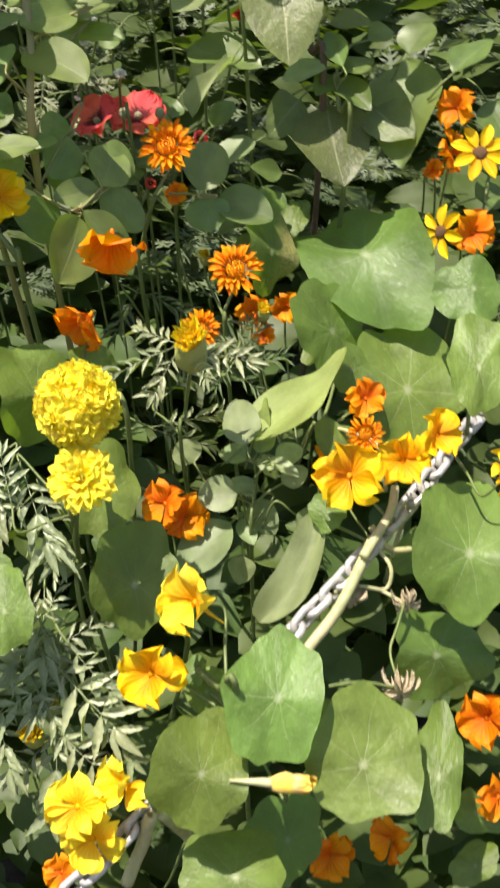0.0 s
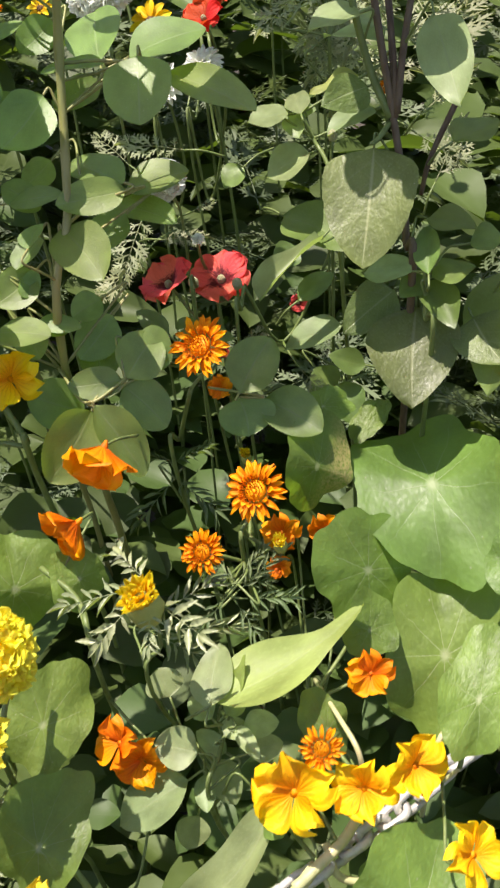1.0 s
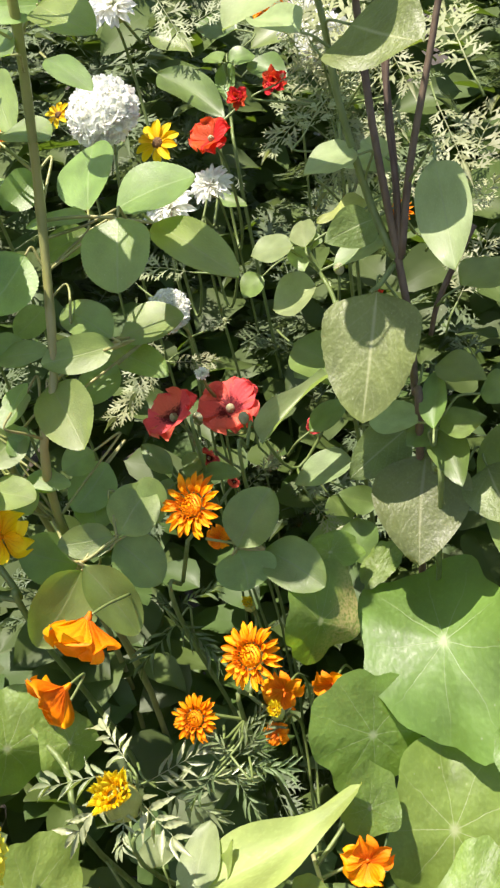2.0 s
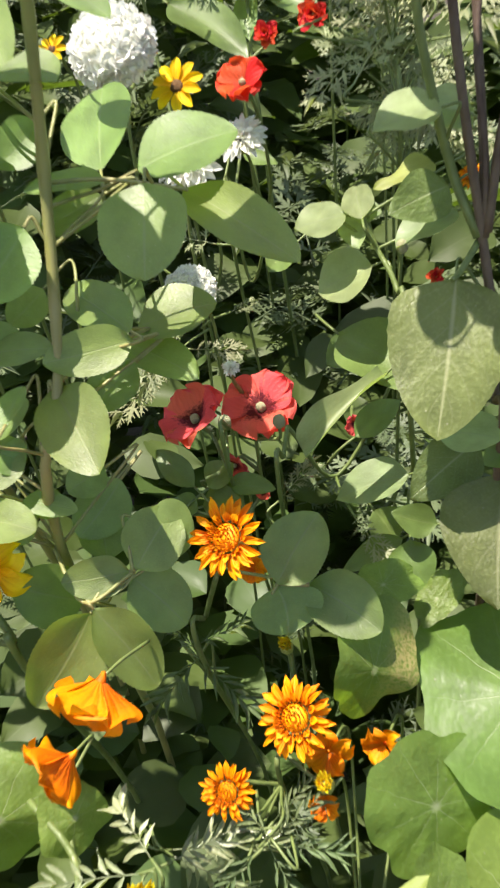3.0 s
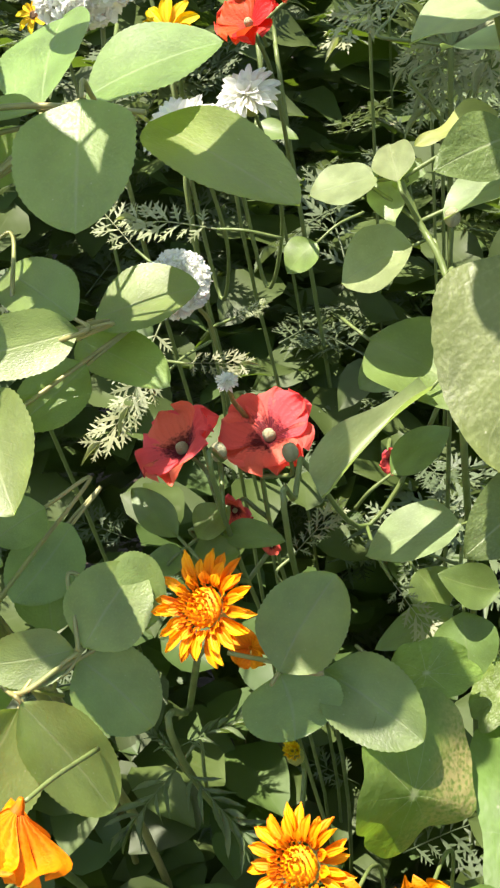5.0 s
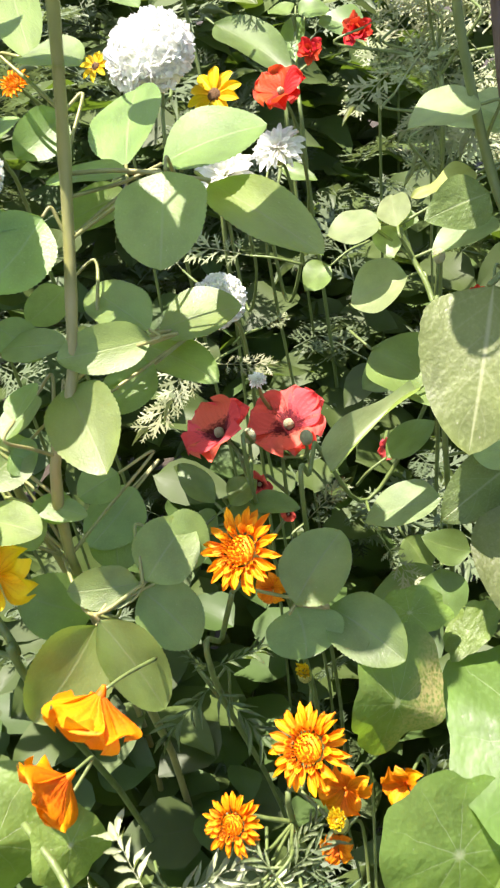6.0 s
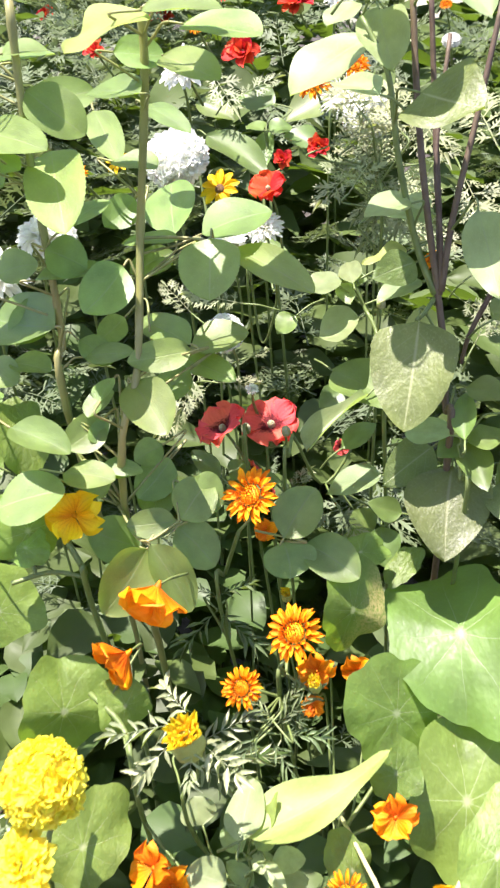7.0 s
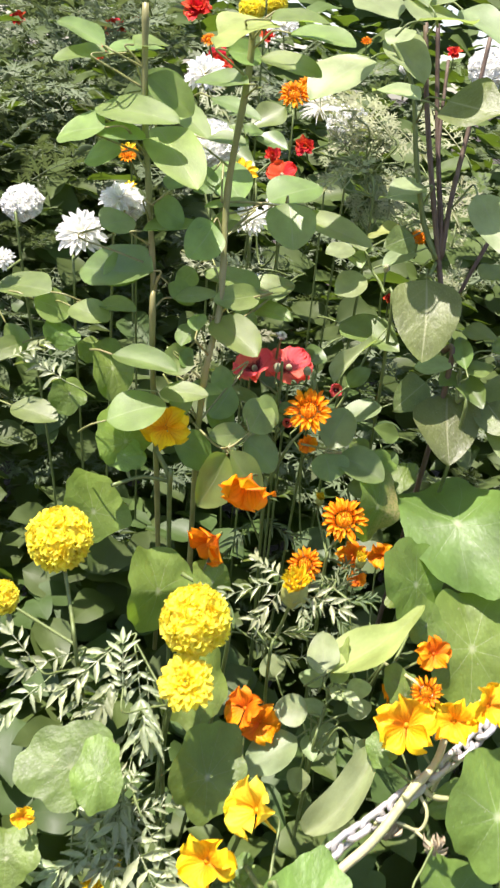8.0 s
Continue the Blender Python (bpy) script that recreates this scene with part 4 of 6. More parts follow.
p.stem([(0.055, 0.560, 0.811), (0.083, 0.570, 0.806), (0.103, 0.560, 0.802)], 0.0014, 0.0012, M_VINE)
p.stem([(0.140, 0.630, 0.879), (0.148, 0.630, 0.893)], 0.0014, 0.0012, M_VINE)
leaf(p, "nasturtium", (0.1184, 0.7588, 0.9340), (0.0622, 0.8839, 0.9878), 0.1066, (-0.20, -0.46, 0.87), 38)
leaf(p, "nasturtium", (0.0585, 0.7380, 0.8843), (0.0639, 0.7925, 0.9465), 0.0880, (0.72, -0.55, 0.42), 45)
leaf(p, "nasturtium", (0.1391, 0.7180, 0.8261), (0.1060, 0.7830, 0.9154), 0.0943, (0.20, -0.75, 0.62), 52)
leaf(p, "old_nasturtium", (0.0175, 0.7845, 0.9376), (0.0069, 0.8053, 1.0058), 0.0565, (0.75, -0.60, 0.30), 59)
leaf(p, "nasturtium", (0.1470, 0.6049, 0.9179), (0.1562, 0.6601, 0.9687), 0.0399, (0.05, -0.68, 0.73), 6)
leaf(p, "nasturtium", (0.1978, 0.7556, 0.9480), (0.1411, 0.7644, 0.9600), 0.0551, (0.05, -0.68, 0.73), 13)
leaf(p, "nasturtium", (0.1326, 0.5251, 0.8078), (0.1541, 0.5987, 0.8748), 0.0720, (0.05, -0.68, 0.73), 20)
leaf(p, "nasturtium", (0.1251, 0.5296, 0.7407), (0.1286, 0.5750, 0.7855), 0.0821, (0.50, -0.63, 0.60), 27)
leaf(p, "ovate", (0.1254, 0.9105, 1.1019), (0.1115, 0.8314, 1.0383), 0.0646, (-0.35, -0.55, 0.76), 34)
leaf(p, "nasturtium", (0.0741, 0.7050, 0.8852), (0.0744, 0.7352, 0.9167), 0.0415, (0.50, -0.63, 0.60), 41)
leaf(p, "nasturtium", (0.0762, 0.6521, 0.8470), (0.0545, 0.6680, 0.8821), 0.0337, (0.50, -0.63, 0.60), 48)
leaf(p, "nasturtium", (-0.0165, 0.8307, 0.9889), (0.0203, 0.8493, 1.0037), 0.0267, (0.05, -0.68, 0.73), 55)
leaf(p, "nasturtium", (0.0442, 0.5916, 0.8421), (0.0602, 0.6085, 0.8546), 0.0298, (-0.20, -0.45, 0.87), 2)
leaf(p, "nasturtium", (0.0980, 0.5992, 0.7991), (0.1441, 0.6418, 0.8049), 0.0294, (0.50, -0.63, 0.60), 9)
leaf(p, "nasturtium", (0.0425, 0.7638, 0.8887), (0.0747, 0.8172, 0.9176), 0.0297, (0.50, -0.63, 0.60), 16)
leaf(p, "nasturtium", (0.0236, 0.8454, 0.9656), (0.0378, 0.8747, 0.9919), 0.0232, (0.05, -0.68, 0.73), 23)
leaf(p, "curl", (-0.0009, 0.6370, 0.8854), (0.0686, 0.7180, 0.9229), 0.0468, (-0.14, -0.31, 0.94), 30)
leaf(p, "strap", (0.0465, 0.6100, 0.8415), (0.0058, 0.5700, 0.7755), 0.0299, (-0.39, -0.66, 0.64), 37)
leaf(p, "curl", (0.1778, 0.6600, 0.8870), (0.1467, 0.6700, 0.9239), 0.0233, (0.32, -0.81, 0.49), 44)
leaf(p, "curl", (0.0006, 0.6500, 0.8811), (0.0086, 0.6600, 0.9080), 0.0180, (-0.44, -0.79, 0.43), 51)
nasturtium_flower(p, (0.0644, 0.5870, 0.8848), (-0.14, -0.81, 0.57), 0.0427, M_NGOLD, 0.3)
nasturtium_flower(p, (0.1005, 0.6000, 0.8893), (0.10, -0.74, 0.64), 0.0347, M_NGOLD, 1.0)
nasturtium_flower(p, (0.1248, 0.6150, 0.9011), (0.41, -0.58, 0.71), 0.0334, M_NGOLD, 0.6)
nasturtium_flower(p, (0.1635, 0.5700, 0.8975), (0.40, -0.40, 0.82), 0.0317, M_NGOLD, 0.2)
nasturtium_flower(p, (0.0830, 0.6900, 0.8916), (0.00, -0.82, 0.57), 0.0278, M_NORANGE, 0.2)
nasturtium_flower(p, (0.0588, 0.6800, 0.8536), (0.00, -0.82, 0.57), 0.0230, M_NORANGE, 1.2)
nasturtium_flower(p, (0.1639, 0.5400, 0.7179), (-0.30, -0.81, 0.50), 0.0379, M_NORANGE, 0.8)
nasturtium_flower(p, (0.1676, 0.5000, 0.6846), (0.00, -0.87, 0.50), 0.0293, M_NORANGE, 0.1)
nasturtium_flower(p, (0.0951, 0.4800, 0.6670), (-0.81, -0.47, 0.34), 0.0309, M_NORANGE, 0.4)
nasturtium_flower(p, (0.0539, 0.4800, 0.6505), (0.28, -0.77, 0.57), 0.0313, M_NORANGE, 0.9)
nasturtium_flower(p, (0.1620, 0.8600, 1.0708), (-0.60, -0.72, 0.34), 0.0307, M_NORANGE, 0.5)
nasturtium_flower(p, (0.1596, 0.8600, 1.0365), (0.56, -0.66, 0.50), 0.0339, M_NORANGE, 0.2)
nasturtium_flower(p, (0.1755, 0.8200, 0.9805), (0.16, -0.89, 0.42), 0.0350, M_NORANGE, 0.7)
nasturtium_flower(p, (0.1463, 0.8600, 1.0217), (0.16, -0.89, 0.42), 0.0169, M_NORANGE, 0.7)
nasturtium_flower(p, (-0.0025, 0.7660, 0.9304), (0.00, -0.94, 0.34), 0.0261, M_NORANGE, 0.2)
nasturtium_flower(p, (0.0248, 0.7860, 0.9284), (0.00, -0.97, 0.26), 0.0244, M_NORANGE, 0.7)
nasturtium_flower(p, (0.0061, 0.7350, 0.9245), (0.00, -0.90, 0.34), 0.0162, M_NORANGE, 0.5)
nasturtium_flower(p, (-0.0632, 0.8000, 1.0173), (0.00, -0.90, 0.30), 0.0166, M_NORANGE, 0.3)
simple_flower(p, "withered", (0.1053, 0.5600, 0.8004), (0.16, -0.93, -0.34), 0.0250, spin=0.0, calyx=0.16, stalk_r=0.001)
simple_flower(p, "withered", (0.0956, 0.5000, 0.7777), (0.16, -0.93, -0.34), 0.0310, spin=5.3, calyx=0.16, stalk_r=0.001)
simple_flower(p, "withered", (0.0689, 0.5600, 0.8038), (0.16, -0.93, -0.34), 0.0230, spin=4.8, calyx=0.16, stalk_r=0.001)

# trailing nasturtium with broad round leaves climbing along a chain
p = Plant("nasturtium_plant", "trailing nasturtium with broad round leaves climbing along a chain", "nasturtium", (-0.002, 0.665, 0.0), "nasturtium plants")
p.stem([(-0.080, 0.450, 0.657), (-0.070, 0.455, 0.683), (-0.054, 0.460, 0.709), (-0.033, 0.610, 0.425), (-0.002, 0.665, -0.010)], 0.0045, 0.004, M_VINE)
p.stem([(0.010, 0.500, 0.768), (0.036, 0.530, 0.785), (0.059, 0.550, 0.807), (0.082, 0.580, 0.841)], 0.004, 0.004, M_VINE)
p.stem([(0.049, 0.490, 0.791), (0.070, 0.495, 0.790), (0.093, 0.500, 0.781)], 0.0011, 0.0011)
p.stem([(-0.032, 0.490, 0.804), (-0.018, 0.470, 0.807), (-0.006, 0.455, 0.814), (-0.004, 0.605, 0.489), (-0.002, 0.665, -0.010)], 0.002, 0.002)
leaf(p, "nasturtium", (0.0139, 0.4231, 0.7886), (0.0208, 0.4822, 0.8431), 0.0561, (0.05, -0.68, 0.73), 58)
leaf(p, "nasturtium", (0.0529, 0.4151, 0.7529), (0.0817, 0.4659, 0.7983), 0.0739, (0.05, -0.68, 0.73), 5)
leaf(p, "nasturtium", (0.1106, 0.4226, 0.7317), (0.1206, 0.4897, 0.7687), 0.0320, (-0.20, -0.45, 0.87), 12)
leaf(p, "nasturtium", (-0.0279, 0.4095, 0.7484), (-0.0254, 0.4550, 0.8026), 0.0570, (0.20, -0.75, 0.62), 19)
leaf(p, "nasturtium", (-0.0125, 0.3998, 0.6806), (-0.0029, 0.4516, 0.7096), 0.0675, (-0.20, -0.45, 0.87), 26)
leaf(p, "nasturtium", (0.0235, 0.4446, 0.6605), (0.0260, 0.4860, 0.7019), 0.0566, (0.50, -0.63, 0.60), 33)
leaf(p, "nasturtium", (0.1489, 0.4893, 0.6625), (0.1590, 0.5109, 0.6766), 0.0438, (0.50, -0.63, 0.60), 40)
leaf(p, "nasturtium", (0.1563, 0.4600, 0.6489), (0.1441, 0.4802, 0.6566), 0.0379, (-0.20, -0.45, 0.87), 47)
leaf(p, "nasturtium", (-0.0394, 0.4916, 0.7868), (-0.0314, 0.5085, 0.7974), 0.0173, (-0.20, -0.45, 0.87), 54)
leaf(p, "nasturtium", (0.0411, 0.4637, 0.7797), (0.0516, 0.4763, 0.7907), 0.0201, (0.05, -0.68, 0.73), 1)
flower_bud(p, (0.0358, 0.4250, 0.7766), (-0.0106, 0.4300, 0.7735), 0.0140)
nasturtium_flower(p, (-0.1044, 0.4450, 0.7328), (-0.38, -0.66, 0.64), 0.0374, M_NYELLOW, 0.2)
nasturtium_flower(p, (-0.0753, 0.4520, 0.7451), (-0.50, -0.60, 0.57), 0.0350, M_NYELLOW, 0.8, 0.8)
nasturtium_flower(p, (-0.0960, 0.4400, 0.7112), (0.00, -0.91, 0.42), 0.0362, M_NYELLOW, 0.5)
nasturtium_flower(p, (-0.1247, 0.4600, 0.6537), (-0.26, -0.72, 0.64), 0.0229, M_NORANGE, 0.2)
nasturtium_flower(p, (-0.0313, 0.4850, 0.8583), (-0.70, -0.45, 0.50), 0.0420, M_NYELLOW, 0.3, 0.8)
nasturtium_flower(p, (-0.0598, 0.4850, 0.8039), (-0.07, -0.82, 0.57), 0.0386, M_NGOLD, 0.9)

# nasturtium with round green leaves and orange flowers
p = Plant("nasturtium_plant", "nasturtium with round green leaves and orange flowers", "nasturtium", (-0.182, 0.834, 0.0), "nasturtium plants")
p.stem([(-0.142, 0.675, 0.923), (-0.106, 0.660, 0.915), (-0.090, 0.650, 0.874), (-0.127, 0.800, 0.524), (-0.182, 0.834, -0.010)], 0.002, 0.002)
p.stem([(-0.190, 0.720, 1.014), (-0.174, 0.720, 0.990), (-0.172, 0.725, 0.964), (-0.176, 0.875, 0.578), (-0.182, 0.834, -0.010)], 0.0024, 0.0022)
p.stem([(-0.217, 0.690, 0.984), (-0.196, 0.710, 0.989), (-0.174, 0.720, 0.986)], 0.0018, 0.0018)
p.stem([(-0.059, 0.545, 0.827), (-0.045, 0.560, 0.766), (-0.100, 0.710, 0.459), (-0.182, 0.834, -0.010)], 0.002, 0.002)
leaf(p, "nasturtium", (-0.0840, 0.5180, 0.7971), (-0.0687, 0.5707, 0.8558), 0.0548, (0.20, -0.75, 0.62), 8)
leaf(p, "nasturtium", (-0.1522, 0.6521, 0.8713), (-0.1669, 0.6840, 0.9383), 0.0728, (0.72, -0.55, 0.42), 15)
leaf(p, "nasturtium", (-0.1012, 0.6812, 0.9032), (-0.1277, 0.6728, 0.9377), 0.0394, (0.72, -0.55, 0.42), 22)
leaf(p, "nasturtium", (-0.2253, 0.6790, 0.9270), (-0.2368, 0.7051, 0.9811), 0.0731, (0.72, -0.55, 0.42), 29)
leaf(p, "nasturtium", (-0.2104, 0.6929, 0.9962), (-0.2162, 0.7213, 1.0435), 0.0605, (0.72, -0.55, 0.42), 36)
leaf(p, "nasturtium", (-0.2774, 0.7357, 1.0236), (-0.2848, 0.7585, 1.0538), 0.0334, (0.50, -0.63, 0.60), 43)
leaf(p, "nasturtium", (-0.2354, 0.7363, 1.0439), (-0.2545, 0.7680, 1.0934), 0.0384, (0.50, -0.63, 0.60), 50)
leaf(p, "nasturtium", (-0.1650, 0.4854, 0.8142), (-0.1824, 0.5316, 0.8585), 0.0721, (0.05, -0.68, 0.73), 57)
leaf(p, "nasturtium", (-0.1971, 0.4549, 0.7590), (-0.2116, 0.4856, 0.7886), 0.0452, (0.05, -0.68, 0.73), 4)
leaf(p, "nasturtium", (-0.1069, 0.5800, 0.8310), (-0.1055, 0.6308, 0.8832), 0.0582, (0.50, -0.63, 0.60), 11)
leaf(p, "nasturtium", (-0.1466, 0.4800, 0.8196), (-0.1533, 0.5206, 0.8579), 0.0376, (0.05, -0.68, 0.73), 18)
leaf(p, "nasturtium", (-0.2116, 0.6896, 0.9978), (-0.2107, 0.7105, 1.0228), 0.0382, (0.20, -0.75, 0.62), 25)
leaf(p, "nasturtium", (-0.3045, 0.7702, 1.0716), (-0.3052, 0.7899, 1.0929), 0.0348, (0.50, -0.63, 0.60), 32)
leaf(p, "nasturtium", (-0.0164, 0.4888, 0.7727), (-0.0396, 0.5116, 0.7792), 0.0296, (-0.20, -0.45, 0.87), 39)
leaf(p, "nasturtium", (-0.2714, 0.7718, 1.0630), (-0.2769, 0.7883, 1.0850), 0.0261, (0.50, -0.63, 0.60), 46)
nasturtium_flower(p, (-0.0986, 0.6900, 1.0171), (-0.13, -0.73, -0.67), 0.0490, M_NORANGE, .0, 1.0)
nasturtium_flower(p, (-0.1176, 0.6850, 0.9592), (-0.62, -0.65, -0.44), 0.0440, M_NORANGE, .4, 0.95)
nasturtium_flower(p, (-0.0638, 0.6280, 0.8367), (-0.56, -0.66, 0.50), 0.0329, M_NORANGE, 0.4)
nasturtium_flower(p, (-0.0497, 0.6300, 0.8259), (0.45, -0.78, 0.42), 0.0331, M_NORANGE, 0.8)
nasturtium_flower(p, (-0.1833, 0.7220, 1.0342), (0.31, -0.85, 0.42), 0.0379, M_NGOLD, 0.5)
nasturtium_flower(p, (-0.1980, 0.4800, 0.8060), (0.28, -0.77, 0.57), 0.0154, M_NGOLD, 0.5)

# branching plant with dark hairy stems and rough oval leaves
p = Plant("sunflower_plant", "branching plant with dark hairy stems and rough oval leaves", "sunflower", (0.025, 1.069, 0.0), "sunflower plants")
p.stalk_material = M_STEM
p.stem([(-0.034, 0.930, 1.399), (-0.020, 0.920, 1.336), (-0.001, 0.905, 1.268), (0.022, 0.896, 1.193), (0.034, 0.890, 1.153), (0.043, 0.880, 1.113), (0.053, 0.865, 1.079), (0.042, 1.015, 0.647), (0.025, 1.069, -0.010)], 0.0024, 0.003, M_DARKSTEM)
p.stem([(-0.023, 0.940, 1.400), (-0.006, 0.930, 1.317), (0.013, 0.910, 1.240), (0.023, 0.896, 1.193)], 0.002, 0.0026, M_DARKSTEM)
p.stem([(-0.007, 0.950, 1.371), (0.001, 0.920, 1.291), (0.016, 0.905, 1.233), (0.023, 0.896, 1.194)], 0.0016, 0.0022, M_DARKSTEM)
p.stem([(0.027, 0.950, 1.396), (0.025, 0.930, 1.320), (0.022, 0.910, 1.250), (0.024, 0.896, 1.196)], 0.002, 0.0026, M_DARKSTEM)
p.stem([(0.020, 0.896, 1.193), (-0.000, 0.900, 1.227), (-0.019, 0.890, 1.287), (-0.034, 0.890, 1.343), (-0.060, 0.900, 1.378)], 0.003, 0.0018, M_STEM)
p.stem([(0.020, 0.896, 1.190), (0.017, 0.875, 1.182), (0.016, 0.860, 1.182)], 0.002, 0.0014, M_STEM)
p.stem([(0.065, 0.910, 1.216), (0.050, 0.900, 1.170), (0.046, 0.900, 1.143)], 0.0022, 0.0016, M_DARKSTEM)
p.stem([(-0.050, 0.920, 1.186), (-0.040, 0.920, 1.169), (-0.024, 0.910, 1.151), (-0.011, 0.900, 1.112), (0.003, 1.050, 0.667), (0.025, 1.069, -0.010)], 0.0014, 0.002, M_STEM)
p.stem([(0.063, 0.860, 1.099), (0.066, 0.855, 1.071), (0.074, 0.850, 1.040), (0.054, 1.000, 0.624), (0.025, 1.069, -0.010)], 0.0018, 0.0022, M_STEM)
# "young" leaves here: full-grown, paler colour in place of bright sun
leaf(p, "heart", (0.0144, 0.8778, 1.1763), (0.0237, 0.8192, 1.1158), 0.0643, (-0.05, -0.72, 0.69), 53)
leaf(p, "young", (0.0016, 0.9407, 1.2369), (-0.0487, 0.9600, 1.2403), 0.0325, (-0.05, -0.30, 0.95), 0)
leaf(p, "young", (-0.0022, 0.9390, 1.2458), (-0.0264, 0.9616, 1.2520), 0.0164, (-0.20, -0.45, 0.87), 7)
leaf(p, "young", (0.0540, 0.8515, 1.1030), (0.0179, 0.8586, 1.0984), 0.0272, (-0.20, -0.45, 0.87), 14)
leaf(p, "sunflower", (0.0352, 0.8960, 1.0725), (0.0101, 0.8545, 1.0503), 0.0369, (0.50, -0.63, 0.60), 21)
leaf(p, "young", (-0.0025, 0.8991, 1.0369), (-0.0456, 0.8848, 1.0196), 0.0331, (-0.20, -0.45, 0.87), 28)
leaf(p, "lance", (-0.0224, 0.8952, 1.1033), (-0.0531, 0.8453, 1.0704), 0.0167, (-0.20, -0.45, 0.87), 35)
leaf(p, "young", (-0.0492, 0.9169, 1.1858), (-0.0659, 0.9477, 1.1979), 0.0193, (-0.20, -0.45, 0.87), 42)
leaf(p, "young", (-0.0602, 0.9218, 1.1860), (-0.0873, 0.9082, 1.1803), 0.0343, (-0.05, -0.30, 0.95), 49)
leaf(p, "young", (-0.0600, 0.9362, 1.1817), (-0.0500, 0.9141, 1.1726), 0.0198, (-0.20, -0.45, 0.87), 56)
leaf(p, "young", (-0.0569, 0.9292, 1.1836), (-0.0422, 0.9308, 1.1879), 0.0213, (-0.20, -0.45, 0.87), 3)
leaf(p, "young", (-0.0424, 0.9209, 1.1578), (-0.0727, 0.9090, 1.1447), 0.0434, (-0.20, -0.45, 0.87), 10)
leaf(p, "sunflower", (-0.0066, 0.9350, 1.2058), (-0.0309, 0.9053, 1.1952), 0.0304, (0.50, -0.63, 0.60), 17)
leaf(p, "young", (-0.0018, 0.9458, 1.1891), (-0.0286, 0.9145, 1.1778), 0.0277, (-0.05, -0.30, 0.95), 24)
leaf(p, "curl", (-0.0196, 0.9576, 1.2103), (-0.0510, 0.9424, 1.1953), 0.0262, (-0.20, -0.45, 0.87), 31)
leaf(p, "ovate", (0.0055, 0.8886, 0.9967), (0.0199, 0.8656, 0.9742), 0.0306, (0.05, -0.68, 0.73), 38)
leaf(p, "ovate", (0.0201, 0.8910, 1.0117), (-0.0058, 0.8790, 1.0210), 0.0216, (0.50, -0.63, 0.60), 45)
leaf(p, "ovate", (-0.0039, 0.9118, 0.9792), (-0.0372, 0.8881, 0.9594), 0.0196, (0.05, -0.68, 0.73), 52)
leaf(p, "sunflower", (0.0566, 0.8703, 1.0710), (0.0701, 0.8166, 1.0201), 0.0653, (0.05, -0.68, 0.73), 59)
leaf(p, "ovate", (-0.0214, 0.8857, 0.9502), (0.0000, 0.8943, 0.9412), 0.0222, (0.50, -0.63, 0.60), 6)
leaf(p, "young", (-0.0575, 0.9035, 1.3974), (-0.1067, 0.9797, 1.4255), 0.0404, (-0.20, -0.45, 0.87), 13)
leaf(p, "young", (-0.0360, 0.8155, 1.3921), (-0.0012, 0.8655, 1.4098), 0.0673, (-0.05, -0.30, 0.95), 20)
leaf(p, "young", (-0.0611, 0.9449, 1.3843), (-0.0230, 0.8589, 1.3486), 0.0376, (-0.20, -0.45, 0.87), 27)
leaf(p, "young", (-0.0856, 1.0161, 1.3638), (-0.1361, 0.9645, 1.3255), 0.0658, (-0.20, -0.45, 0.87), 34)
leaf(p, "young", (-0.0446, 0.8304, 1.3862), (-0.0560, 0.8098, 1.3729), 0.0269, (-0.20, -0.45, 0.87), 41)
leaf(p, "young", (-0.0223, 0.8326, 1.3324), (-0.0692, 0.8683, 1.3401), 0.0254, (-0.20, -0.45, 0.87), 48)
leaf(p, "sunflower", (-0.0002, 0.8501, 1.3353), (0.0458, 0.8206, 1.3352), 0.0618, (-0.35, -0.55, 0.76), 55)
leaf(p, "young", (-0.0029, 0.8899, 1.4111), (0.0393, 0.8321, 1.3909), 0.0347, (-0.20, -0.45, 0.87), 2)
leaf(p, "young", (0.0439, 0.8831, 1.2596), (0.0750, 0.8115, 1.2221), 0.0335, (-0.35, -0.55, 0.76), 9)
leaf(p, "young", (-0.0054, 0.8883, 1.2577), (-0.0357, 0.8717, 1.2509), 0.0415, (-0.05, -0.30, 0.95), 16)
leaf(p, "young", (-0.0310, 0.8407, 1.4064), (-0.0670, 0.9229, 1.4406), 0.0270, (-0.20, -0.45, 0.87), 23)
leaf(p, "young", (-0.0343, 0.8496, 1.4046), (-0.0180, 0.8910, 1.4297), 0.0445, (-0.20, -0.45, 0.87), 30)
leaf(p, "ovate", (0.0667, 0.8407, 1.1058), (0.0559, 0.8800, 1.1293), 0.0190, (-0.35, -0.55, 0.76), 37)
leaf(p, "ovate", (0.0668, 0.8546, 1.0995), (0.0927, 0.8654, 1.1110), 0.0268, (-0.20, -0.45, 0.87), 44)
leaf(p, "ovate", (0.0624, 0.8698, 1.0908), (0.0889, 0.8311, 1.0769), 0.0261, (-0.20, -0.45, 0.87), 51)
leaf(p, "ovate", (0.0605, 0.8664, 1.0957), (0.0465, 0.8536, 1.0847), 0.0213, (0.05, -0.68, 0.73), 58)
leaf(p, "ovate", (0.0563, 0.8751, 1.1337), (0.0906, 0.8650, 1.1364), 0.0253, (-0.20, -0.45, 0.87), 5)
leaf(p, "ovate", (0.0876, 0.8689, 1.1219), (0.1089, 0.8711, 1.1279), 0.0283, (-0.20, -0.45, 0.87), 12)
leaf(p, "sunflower", (0.0962, 0.8743, 1.0687), (0.1242, 0.8366, 1.0544), 0.0414, (-0.35, -0.55, 0.76), 19)
